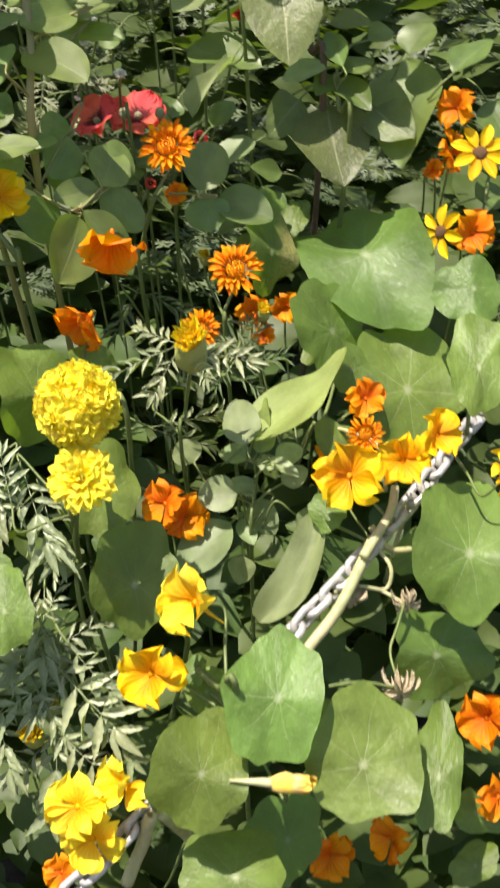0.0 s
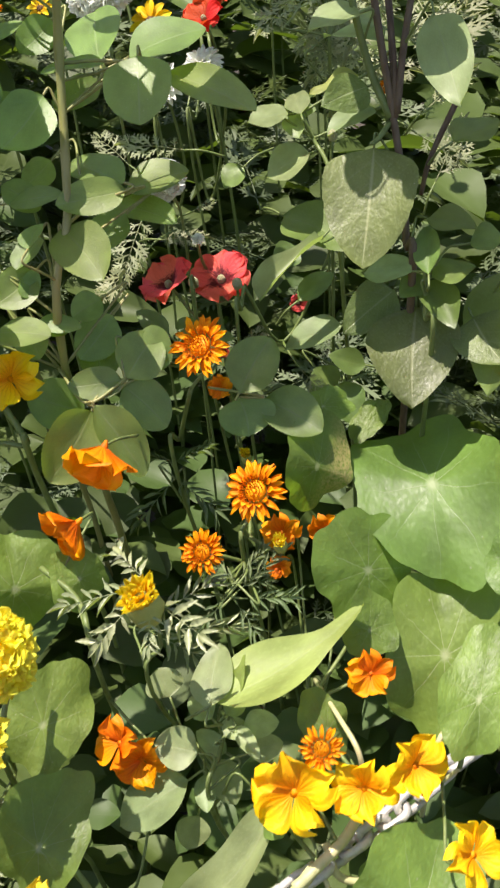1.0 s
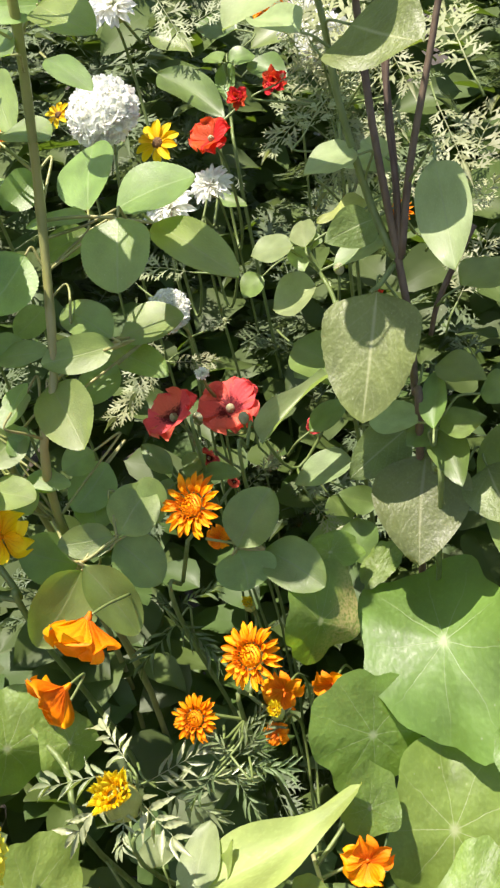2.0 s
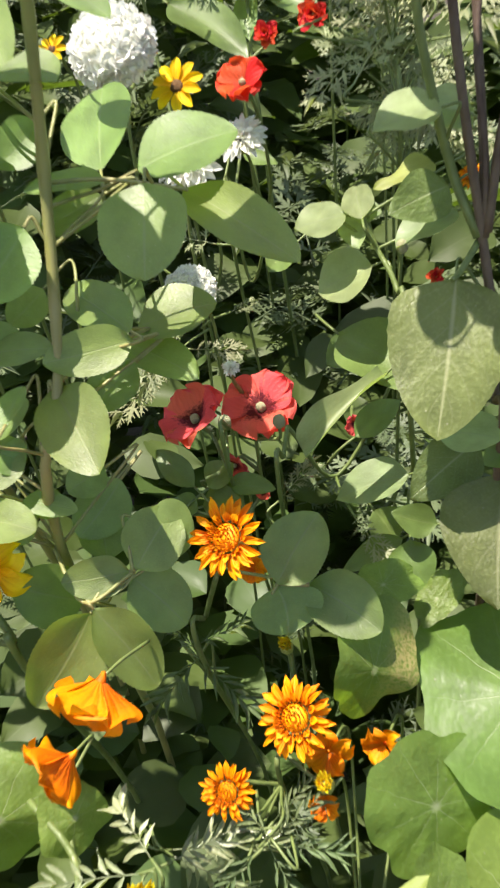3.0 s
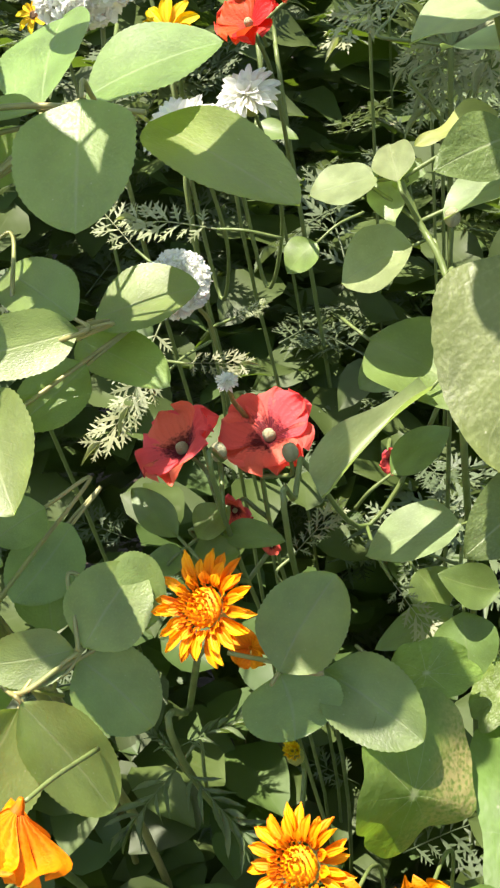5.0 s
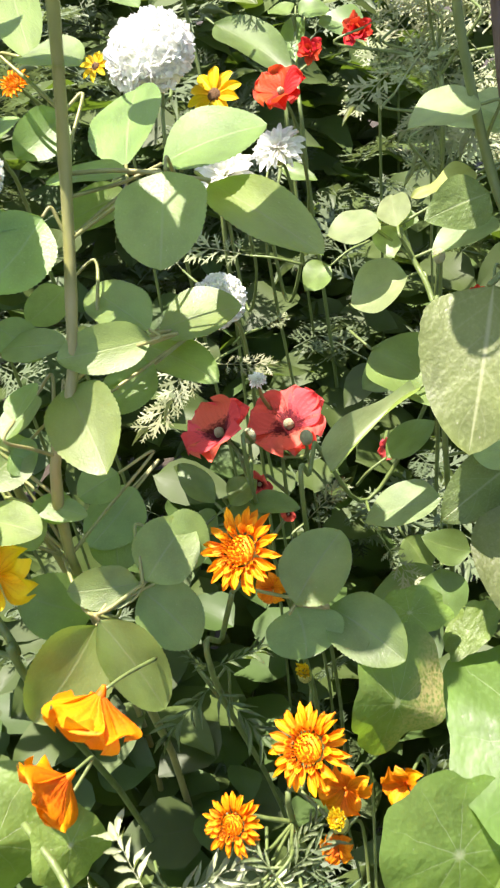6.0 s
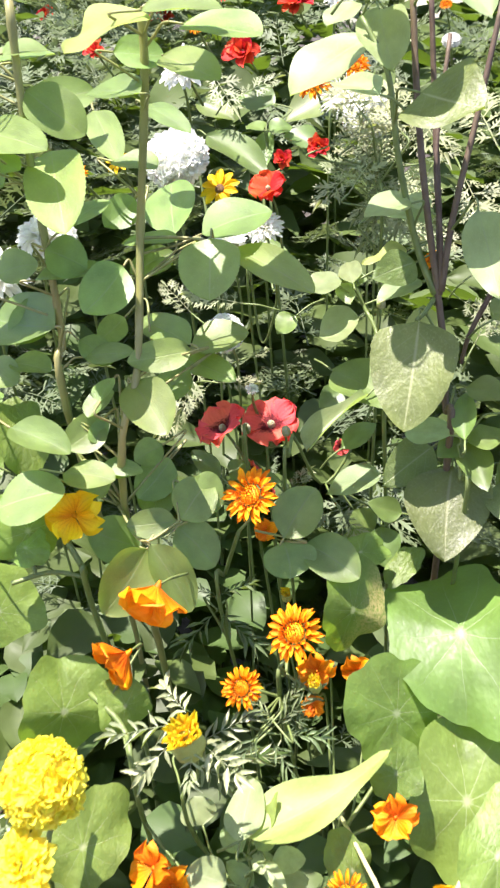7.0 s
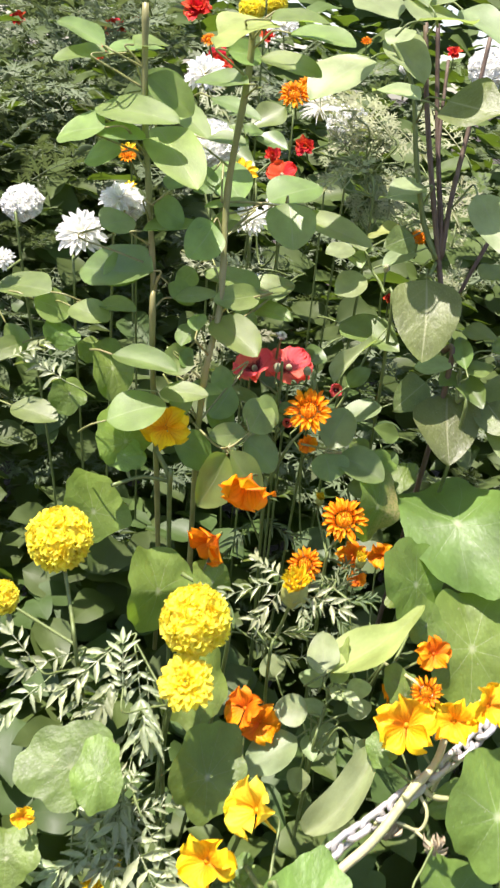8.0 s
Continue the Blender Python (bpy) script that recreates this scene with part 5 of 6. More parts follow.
leaf(p, "ovate", (0.0650, 0.8891, 1.1828), (0.0896, 0.9110, 1.1998), 0.0353, (-0.20, -0.45, 0.87), 26)
leaf(p, "ovate", (-0.0620, 0.9291, 1.1070), (0.0027, 0.8917, 1.1025), 0.0456, (-0.20, -0.45, 0.87), 33)
leaf(p, "ovate", (0.1199, 0.8688, 1.1115), (0.1390, 0.8913, 1.1366), 0.0333, (-0.35, -0.55, 0.76), 40)
leaf(p, "ovate", (0.1564, 0.8631, 1.0973), (0.1917, 0.8972, 1.1230), 0.0292, (-0.20, -0.45, 0.87), 47)
leaf(p, "ovate", (-0.0277, 0.9220, 0.9884), (-0.0092, 0.9180, 0.9686), 0.0276, (0.50, -0.63, 0.60), 54)
leaf(p, "ovate", (0.1900, 0.8838, 1.0720), (0.2062, 0.8564, 1.0454), 0.0354, (0.05, -0.68, 0.73), 1)
leaf(p, "ovate", (0.1851, 0.8652, 0.9966), (0.2102, 0.8748, 1.0038), 0.0314, (0.05, -0.68, 0.73), 8)

# leafy young plant with whorled pale green leaves
p = Plant("garden_balsam", "leafy young plant with whorled pale green leaves", "herb", (-0.004, 0.821, 0.0), "herb plants")
p.stem([(0.003, 0.645, 0.861), (-0.000, 0.640, 0.835), (-0.002, 0.635, 0.793), (-0.003, 0.785, 0.476), (-0.004, 0.821, -0.010)], 0.0014, 0.002)
leaf(p, "young", (-0.0114, 0.6331, 0.8423), (-0.0410, 0.6309, 0.8423), 0.0277, (0.05, -0.68, 0.73), 15)
leaf(p, "young", (-0.0167, 0.6294, 0.8199), (-0.0555, 0.6007, 0.7961), 0.0370, (-0.20, -0.45, 0.87), 22)
leaf(p, "young", (-0.0046, 0.6321, 0.8829), (-0.0138, 0.6728, 0.9018), 0.0277, (-0.20, -0.45, 0.87), 29)
leaf(p, "young", (-0.0013, 0.6458, 0.8288), (0.0161, 0.6284, 0.8115), 0.0227, (0.05, -0.68, 0.73), 36)
leaf(p, "young", (-0.0094, 0.6407, 0.8164), (0.0006, 0.6196, 0.8078), 0.0147, (-0.20, -0.45, 0.87), 43)
leaf(p, "young", (0.0121, 0.6382, 0.8692), (0.0319, 0.6220, 0.8654), 0.0109, (-0.20, -0.45, 0.87), 50)
leaf(p, "young", (0.0154, 0.6416, 0.8673), (0.0360, 0.6484, 0.8723), 0.0176, (0.05, -0.68, 0.73), 57)
leaf(p, "young", (-0.0053, 0.6412, 0.8661), (-0.0263, 0.6549, 0.8683), 0.0177, (-0.20, -0.45, 0.87), 4)
leaf(p, "young", (0.0026, 0.6435, 0.8706), (0.0133, 0.6565, 0.8850), 0.0184, (-0.35, -0.55, 0.76), 11)
leaf(p, "young", (0.0044, 0.6425, 0.8392), (-0.0192, 0.6476, 0.8456), 0.0142, (0.05, -0.68, 0.73), 18)
leaf(p, "young", (0.0203, 0.6402, 0.8473), (0.0393, 0.6498, 0.8549), 0.0177, (0.05, -0.68, 0.73), 25)
leaf(p, "young", (0.0050, 0.6346, 0.8614), (0.0140, 0.6454, 0.8691), 0.0158, (-0.20, -0.45, 0.87), 32)
leaf(p, "young", (-0.0088, 0.6279, 0.7924), (-0.0103, 0.6122, 0.7771), 0.0230, (0.50, -0.63, 0.60), 39)
leaf(p, "young", (0.0304, 0.6297, 0.8271), (0.0477, 0.6303, 0.8131), 0.0206, (0.50, -0.63, 0.60), 46)
leaf(p, "young", (-0.0455, 0.6668, 0.8491), (-0.0564, 0.6732, 0.8651), 0.0267, (0.50, -0.63, 0.60), 53)

# marigold with large lemon-yellow pompom flowers and feathery leaves
p = Plant("african_marigold", "marigold with large lemon-yellow pompom flowers and feathery leaves", "marigold", (-0.133, 0.712, 0.0), "marigold plants")
p.stem([(-0.117, 0.604, 0.914), (-0.114, 0.576, 0.881), (-0.123, 0.598, 0.798), (-0.128, 0.725, 0.499), (-0.133, 0.712, -0.010)], .0018, .0022)
p.stem([(-0.116, 0.557, 0.883), (-0.125, 0.598, 0.818), (-0.116, 0.559, 0.787), (-0.125, 0.705, 0.493), (-0.133, 0.712, -0.010)], .0016, .0018)
simple_flower(p, "pompom", (-0.1061, 0.5600, 0.9500), (0.00, -0.74, 0.67), 0.0530, spin=1.7)
simple_flower(p, "loose", (-0.1012, 0.5300, 0.9158), (0.00, -0.71, 0.71), 0.0467, spin=2.7)
leaf(p, "marigold", (-0.1104, 0.5178, 0.7419), (-0.1655, 0.5418, 0.7639), 0.0641, (0.05, -0.62, 0.79), 4)
leaf(p, "marigold", (-0.1309, 0.5272, 0.7636), (-0.1774, 0.4968, 0.7441), 0.0589, (0.06, -0.60, 0.80), 5)
leaf(p, "marigold", (-0.1334, 0.5321, 0.7837), (-0.0984, 0.5499, 0.7923), 0.0402, (0.08, -0.56, 0.82), 5)
leaf(p, "marigold", (-0.1284, 0.5213, 0.7780), (-0.0809, 0.4841, 0.7521), 0.0657, (-0.15, -0.68, 0.71), 4)
leaf(p, "marigold", (-0.1007, 0.4983, 0.7590), (-0.0736, 0.4787, 0.7362), 0.0404, (-0.00, -0.76, 0.65), 5)
leaf(p, "marigold", (-0.1313, 0.5207, 0.7296), (-0.1289, 0.4782, 0.6848), 0.0617, (-0.16, -0.72, 0.67), 3)
leaf(p, "marigold", (-0.1348, 0.5306, 0.7102), (-0.1641, 0.5079, 0.6884), 0.0430, (-0.14, -0.59, 0.80), 4)
leaf(p, "marigold", (-0.1231, 0.4919, 0.7460), (-0.0906, 0.4706, 0.7307), 0.0417, (-0.13, -0.70, 0.70), 4)
leaf(p, "marigold", (-0.1408, 0.5408, 0.8008), (-0.1580, 0.5677, 0.8155), 0.0352, (-0.06, -0.51, 0.86), 3)
leaf(p, "marigold", (-0.1372, 0.5418, 0.8000), (-0.1259, 0.5692, 0.8196), 0.0355, (0.01, -0.58, 0.81), 5)
leaf(p, "marigold", (-0.1688, 0.5146, 0.7458), (-0.1563, 0.4812, 0.7171), 0.0457, (-0.06, -0.66, 0.75), 3)
leaf(p, "marigold", (-0.1534, 0.5563, 0.8799), (-0.1646, 0.5828, 0.9061), 0.0389, (0.04, -0.69, 0.72), 4)
leaf(p, "marigold", (-0.1514, 0.5868, 0.8842), (-0.1293, 0.5449, 0.8508), 0.0580, (-0.13, -0.66, 0.74), 3)
leaf(p, "marigold", (-0.1409, 0.5849, 0.8719), (-0.1249, 0.5512, 0.8388), 0.0500, (0.04, -0.69, 0.72), 3)
leaf(p, "marigold", (-0.1581, 0.6025, 0.8532), (-0.1842, 0.5819, 0.8383), 0.0364, (0.15, -0.70, 0.70), 5)
leaf(p, "marigold", (-0.1524, 0.5202, 0.7650), (-0.1218, 0.5375, 0.7792), 0.0379, (-0.05, -0.58, 0.81), 4)
leaf(p, "marigold", (-0.1161, 0.5319, 0.7644), (-0.1453, 0.5039, 0.7479), 0.0437, (-0.01, -0.50, 0.87), 3)
simple_flower(p, "bud_rays", (-0.1452, 0.5034, 0.7332), (0.00, -0.50, 0.87), 0.0237, spin=5.6, calyx=0.6, inner=True)
simple_flower(p, "bud_rays", (-0.1321, 0.5149, 0.7498), (0.00, -0.50, 0.87), 0.0128, spin=0.0, calyx=0.6, inner=True)

# marigold with a golden-yellow pompom flower on a slim stalk
p = Plant("african_marigold", "marigold with a golden-yellow pompom flower on a slim stalk", "marigold", (-0.202, 0.761, 0.0), "marigold plants")
p.stem([(-0.226, 0.608, 0.944), (-0.211, 0.590, 0.915), (-0.198, 0.582, 0.869), (-0.200, 0.741, 0.535), (-0.202, 0.761, -0.010)], .0016, .0018)
simple_flower(p, "pompom", (-0.2316, 0.6070, 0.9675), (0.00, -0.77, 0.64), 0.0529, spin=0.3)
simple_flower(p, "pompom", (-0.2659, 0.5800, 0.9190), (0.00, -0.77, 0.64), 0.0284, spin=1.4)
leaf(p, "marigold", (-0.1723, 0.5940, 0.8901), (-0.2017, 0.5535, 0.8630), 0.0569, (-0.04, -0.54, 0.84), 5)
leaf(p, "marigold", (-0.1628, 0.5955, 0.8861), (-0.1703, 0.5579, 0.8500), 0.0526, (-0.07, -0.68, 0.73), 3)
leaf(p, "marigold", (-0.1995, 0.5763, 0.8886), (-0.2363, 0.5557, 0.8731), 0.0450, (0.00, -0.61, 0.79), 3)
leaf(p, "marigold", (-0.1986, 0.5931, 0.8512), (-0.1764, 0.5538, 0.8240), 0.0527, (-0.08, -0.60, 0.80), 4)
leaf(p, "marigold", (-0.2145, 0.5566, 0.8707), (-0.2387, 0.5228, 0.8489), 0.0469, (0.09, -0.58, 0.81), 3)
leaf(p, "marigold", (-0.2296, 0.5566, 0.8879), (-0.2672, 0.5749, 0.9056), 0.0454, (0.10, -0.58, 0.81), 3)
leaf(p, "marigold", (-0.1415, 0.5641, 0.8085), (-0.1360, 0.5202, 0.7780), 0.0537, (-0.04, -0.57, 0.82), 3)
leaf(p, "marigold", (-0.1303, 0.5487, 0.7900), (-0.1586, 0.5194, 0.7723), 0.0445, (-0.00, -0.52, 0.86), 5)
leaf(p, "marigold", (-0.1188, 0.5274, 0.7886), (-0.0877, 0.5032, 0.7661), 0.0454, (-0.04, -0.70, 0.71), 3)
leaf(p, "marigold", (-0.1529, 0.5250, 0.7580), (-0.1790, 0.4930, 0.7379), 0.0459, (0.12, -0.60, 0.79), 3)
leaf(p, "marigold", (-0.1393, 0.5117, 0.7627), (-0.1189, 0.4883, 0.7437), 0.0363, (0.07, -0.59, 0.80), 3)
leaf(p, "marigold", (-0.3391, 0.7423, 1.0627), (-0.3170, 0.7669, 1.0734), 0.0348, (0.08, -0.46, 0.88), 3)
leaf(p, "marigold", (-0.2845, 0.7445, 1.0502), (-0.3251, 0.7617, 1.0579), 0.0448, (-0.08, -0.57, 0.82), 5)

# small marigold with a yellow bud opening and pinnate leaves
p = Plant("french_marigold", "small marigold with a yellow bud opening and pinnate leaves", "marigold", (-0.043, 0.852, 0.0), "marigold plants")
p.stem([(-0.043, 0.638, 0.939), (-0.050, 0.663, 0.894), (-0.053, 0.656, 0.859), (-0.048, 0.824, 0.530), (-0.043, 0.852, -0.010)], .0014, .0017)
simple_flower(p, "bud_rays", (-0.0407, 0.6170, 0.9656), (0.00, -0.50, 0.87), 0.0361, spin=3.7, calyx=0.62)
leaf(p, "marigold", (-0.0629, 0.6880, 0.8982), (-0.0308, 0.7120, 0.9183), 0.0382, (0.05, -0.68, 0.73), 0)
leaf(p, "marigold", (-0.0839, 0.7268, 0.8478), (-0.0304, 0.7636, 0.8411), 0.0459, (0.50, -0.63, 0.60), 7)
leaf(p, "marigold", (-0.0553, 0.6417, 0.9529), (-0.1004, 0.6282, 0.9355), 0.0408, (-0.20, -0.45, 0.87), 14)
leaf(p, "marigold", (-0.0522, 0.6315, 0.9521), (-0.0662, 0.6086, 0.9317), 0.0353, (0.05, -0.68, 0.73), 21)
leaf(p, "marigold", (-0.0366, 0.6307, 0.9547), (0.0010, 0.6100, 0.9570), 0.0352, (-0.35, -0.55, 0.76), 28)
leaf(p, "marigold", (-0.0540, 0.6514, 0.9524), (-0.0809, 0.6689, 0.9553), 0.0329, (-0.20, -0.45, 0.87), 35)
leaf(p, "marigold", (-0.0815, 0.7237, 0.8470), (-0.0378, 0.7363, 0.8231), 0.0414, (0.50, -0.63, 0.60), 42)
leaf(p, "marigold", (-0.0360, 0.6189, 0.9629), (-0.0292, 0.6012, 0.9459), 0.0317, (0.05, -0.68, 0.73), 49)

# single orange calendula flower on a green stalk
p = Plant("calendula", "single orange calendula flower on a green stalk", "calendula", (-0.090, 0.971, 0.0), "calendula plants")
p.stem([(-0.079, 0.783, 1.020), (-0.095, 0.802, 0.969), (-0.094, 0.791, 0.948), (-0.092, 0.951, 0.574), (-0.090, 0.971, -0.010)], .0016, .0018)
simple_flower(p, "orange_rays", (-0.0656, 0.7660, 1.0612), (-0.16, -0.77, 0.62), 0.0454, disc="orange_disc", spin=0.4)
leaf(p, "dusky", (-0.1035, 0.8085, 0.9265), (-0.1196, 0.7761, 0.9015), 0.0440, (0.05, -0.63, 0.78), 1)
leaf(p, "dusky", (-0.0974, 0.7971, 0.9362), (-0.0553, 0.7832, 0.9227), 0.0463, (0.06, -0.60, 0.80), 2)
leaf(p, "dusky", (-0.0964, 0.7940, 0.9521), (-0.0751, 0.8150, 0.9593), 0.0308, (0.02, -0.34, 0.94), 2)
leaf(p, "dusky", (-0.0954, 0.7918, 0.9506), (-0.1168, 0.7961, 0.9530), 0.0219, (0.00, -0.48, 0.88), 0)

# orange calendula flowers with pointed petals
p = Plant("calendula", "orange calendula flowers with pointed petals", "calendula", (-0.011, 0.899, 0.0), "calendula plants")
p.stem([(-0.024, 0.760, 0.926), (-0.024, 0.749, 0.911), (-0.017, 0.894, 0.556), (-0.011, 0.899, -0.010)], .0016, .0018)
simple_flower(p, "orange_rays", (-0.0153, 0.7417, 0.9751), (-0.06, -0.74, 0.67), 0.0447, disc="orange_disc", spin=3.3)
simple_flower(p, "orange_rays", (-0.0411, 0.7122, 0.9382), (0.00, -0.82, 0.57), 0.0331, disc="orange_disc", spin=2.3, inner=True)
simple_flower(p, "orange_rays", (0.0747, 0.6000, 0.9097), (0.00, -0.77, 0.64), 0.0271, disc="orange_disc", spin=5.5, inner=True)
simple_flower(p, "bud_rays", (-0.0427, 0.8000, 0.9660), (0.00, -0.50, 0.87), 0.0136, spin=5.1, calyx=0.6, inner=True)
simple_flower(p, "bud_rays", (0.0061, 0.7324, 0.9447), (0.00, -0.50, 0.87), 0.0160, spin=1.5, calyx=0.6, inner=True)
leaf(p, "dusky", (-0.0124, 0.7030, 0.9263), (-0.0441, 0.7166, 0.9374), 0.0362, (-0.07, -0.73, 0.68), 0)
leaf(p, "dusky", (-0.0152, 0.7105, 0.9138), (0.0078, 0.7358, 0.9375), 0.0416, (0.04, -0.70, 0.71), 0)
leaf(p, "dusky", (-0.0134, 0.7156, 0.9053), (0.0230, 0.7187, 0.9132), 0.0374, (-0.12, -0.58, 0.80), 2)
leaf(p, "dusky", (-0.0160, 0.7135, 0.9016), (0.0080, 0.6969, 0.8910), 0.0311, (-0.08, -0.62, 0.78), 1)
leaf(p, "dusky", (-0.0189, 0.7025, 0.9152), (-0.0307, 0.6819, 0.8979), 0.0294, (0.04, -0.66, 0.75), 1)
leaf(p, "dusky", (-0.0166, 0.7177, 0.9198), (-0.0043, 0.7355, 0.9367), 0.0274, (-0.01, -0.68, 0.73), 38)
leaf(p, "dusky", (-0.0140, 0.7160, 0.9181), (0.0055, 0.7223, 0.9206), 0.0206, (0.13, -0.69, 0.71), 21)

# two red poppies with pale seed capsules
p = Plant("poppy_plant", "two red poppies with pale seed capsules", "poppy", (-0.101, 1.067, 0.0), "poppy plants")
p.stem([(-0.076, 0.880, 1.064), (-0.074, 0.870, 1.049), (-0.071, 0.858, 1.029), (-0.086, 1.032, 0.615), (-0.101, 1.067, -0.010)], .0014, .0016)
p.stem([(-0.108, 0.866, 1.064), (-0.103, 0.853, 1.042), (-0.102, 1.030, 0.621), (-0.101, 1.067, -0.010)], .0012, .0014)
p.stem([(-0.102, 0.912, 1.035), (-0.100, 0.898, 1.014), (-0.101, 1.052, 0.607), (-0.101, 1.067, -0.010)], .0012, .0014)
poppy(p, (-0.1038, 0.9061, 1.0572), (-0.08, -0.54, 0.84), 0.0490, .2)
poppy(p, (-0.1341, 0.8720, 1.0594), (-0.38, -0.48, 0.79), 0.0450, 1.9, 0.42)
pod(p, (-0.0829, 0.8840, 1.0636), (0.00, -0.17, 0.98), 0.0081)
pod(p, (-0.1109, 0.8650, 1.0666), (0.00, -0.17, 0.98), 0.0081)
poppy(p, (-0.0552, 0.9600, 1.0270), (0.49, -0.85, 0.17), 0.0150, .4)
poppy(p, (-0.1126, 0.8850, 1.0229), (0.00, -0.98, -0.17), 0.0190, .4)
poppy(p, (-0.0945, 0.8900, 1.0036), (0.00, -1.00, 0.00), 0.0101, .4)
pod(p, (-0.0257, 0.9200, 1.1727), (0.00, -0.17, 0.98), 0.0070)
leaf(p, "ovate", (-0.1156, 0.8508, 1.0260), (-0.1050, 0.8645, 1.0393), 0.0206, (-0.12, -0.64, 0.76), 48)
leaf(p, "ovate", (-0.1070, 0.8602, 1.0255), (-0.0764, 0.8638, 1.0290), 0.0164, (-0.04, -0.48, 0.88), 49)
leaf(p, "ovate", (-0.1210, 0.8424, 1.0303), (-0.1545, 0.8548, 1.0428), 0.0176, (0.06, -0.62, 0.78), 59)
leaf(p, "ovate", (-0.1170, 0.8388, 1.0157), (-0.1371, 0.8396, 1.0171), 0.0177, (0.03, -0.66, 0.75), 55)
leaf(p, "ovate", (-0.1174, 0.8461, 1.0141), (-0.0943, 0.8532, 1.0225), 0.0227, (-0.11, -0.58, 0.80), 6)
leaf(p, "feather", (-0.1669, 0.9341, 1.0732), (-0.1286, 0.9345, 1.0795), 0.0388, (-0.11, -0.71, 0.69), 20)
leaf(p, "feather", (-0.1498, 0.9619, 1.0925), (-0.1343, 0.9683, 1.1009), 0.0188, (-0.02, -0.78, 0.62), 43)
leaf(p, "feather", (-0.0843, 0.8912, 0.9988), (-0.0695, 0.9193, 1.0177), 0.0370, (0.08, -0.58, 0.81), 15)

# white zinnia flower with layered petals
p = Plant("white_zinnia", "white zinnia flower with layered petals", "zinnia", (-0.170, 1.229, 0.0), "zinnia plants")
p.stem([(-0.190, 1.074, 1.177), (-0.187, 1.056, 1.149), (-0.183, 1.037, 1.119), (-0.176, 1.203, 0.659), (-0.170, 1.229, -0.010)], .0012, .0014)
simple_flower(p, "white_zinnia", (-0.1512, 0.9800, 1.2047), (0.00, -0.64, 0.77), 0.0358, spin=0.0)
leaf(p, "ovate", (-0.1776, 1.0448, 1.1773), (-0.1509, 1.0461, 1.1738), 0.0148, (0.13, -0.58, 0.81), 8)

# white double zinnia with a greenish centre
p = Plant("white_zinnia", "white double zinnia with a greenish centre", "zinnia", (-0.135, 1.079, 0.0), "zinnia plants")
p.stem([(-0.215, 1.051, 1.159), (-0.208, 1.022, 1.113), (-0.172, 1.121, 0.657), (-0.135, 1.079, -0.010)], .0012, .0014)
simple_flower(p, "white_zinnia", (-0.1779, 0.9600, 1.1896), (0.00, -0.67, 0.74), 0.0422, spin=5.7)
simple_flower(p, "white_pompom", (-0.1501, 0.9000, 1.1310), (0.00, -0.77, 0.64), 0.0353, spin=4.3)
simple_flower(p, "white_zinnia", (-0.1135, 0.8800, 1.0956), (0.17, -0.47, 0.87), 0.0120, spin=4.5, inner=True)

# large white pompom zinnia
p = Plant("white_zinnia", "large white pompom zinnia", "zinnia", (-0.227, 1.150, 0.0), "zinnia plants")
p.stem([(-0.233, 0.991, 1.234), (-0.217, 0.963, 1.170), (-0.222, 1.126, 0.685), (-0.227, 1.150, -0.010)], .0012, .0014)
simple_flower(p, "white_pompom", (-0.2241, 0.9500, 1.2590), (0.00, -0.71, 0.71), 0.0576, spin=1.7)

# white zinnia flowers in full sun
p = Plant("white_zinnia", "white zinnia flowers in full sun", "zinnia", (-0.324, 0.999, 0.0), "zinnia plants")
p.stem([(-0.381, 0.838, 1.169), (-0.368, 0.827, 1.134), (-0.346, 0.983, 0.667), (-0.324, 0.999, -0.010)], .0012, .0014)
p.stem([(-0.321, 0.839, 1.145), (-0.308, 0.821, 1.094), (-0.316, 0.980, 0.647), (-0.324, 0.999, -0.010)], .0012, .0014)
p.stem([(-0.296, 0.859, 1.187), (-0.283, 0.845, 1.144), (-0.303, 0.992, 0.672), (-0.324, 0.999, -0.010)], .0012, .0014)
simple_flower(p, "white_pompom", (-0.3781, 0.8449, 1.1852), (0.00, -0.64, 0.77), 0.0422, spin=0.5, inner=True)
simple_flower(p, "white_zinnia", (-0.2744, 0.8200, 1.2074), (0.00, -0.57, 0.82), 0.0422, spin=0.4, inner=True)
simple_flower(p, "white_pompom", (-0.2726, 0.8400, 1.2008), (0.00, -0.71, 0.71), 0.0356, spin=1.6, inner=True)
simple_flower(p, "white_zinnia", (-0.3058, 0.8150, 1.1714), (0.00, -0.71, 0.71), 0.0511, spin=3.3)
simple_flower(p, "white_zinnia", (-0.3744, 0.7951, 1.1377), (0.00, -0.71, 0.71), 0.0267, spin=2.3, inner=True)

# white zinnia flowers and a fluffy seed head
p = Plant("white_zinnia", "white zinnia flowers and a fluffy seed head", "zinnia", (-0.106, 1.333, 0.0), "zinnia plants")
p.stem([(-0.110, 1.156, 1.284), (-0.098, 1.137, 1.228), (-0.102, 1.305, 0.714), (-0.106, 1.333, -0.010)], .0012, .0014)
p.stem([(-0.148, 1.244, 1.297), (-0.131, 1.221, 1.231), (-0.119, 1.347, 0.715), (-0.106, 1.333, -0.010)], .0012, .0014)
simple_flower(p, "white_pompom", (-0.1038, 1.1000, 1.2961), (0.00, -0.71, 0.71), 0.0491, spin=0.8, inner=True)
simple_flower(p, "fluff", (-0.1431, 1.1510, 1.3055), (0.00, -0.71, 0.71), 0.0497, spin=2.2, inner=True)
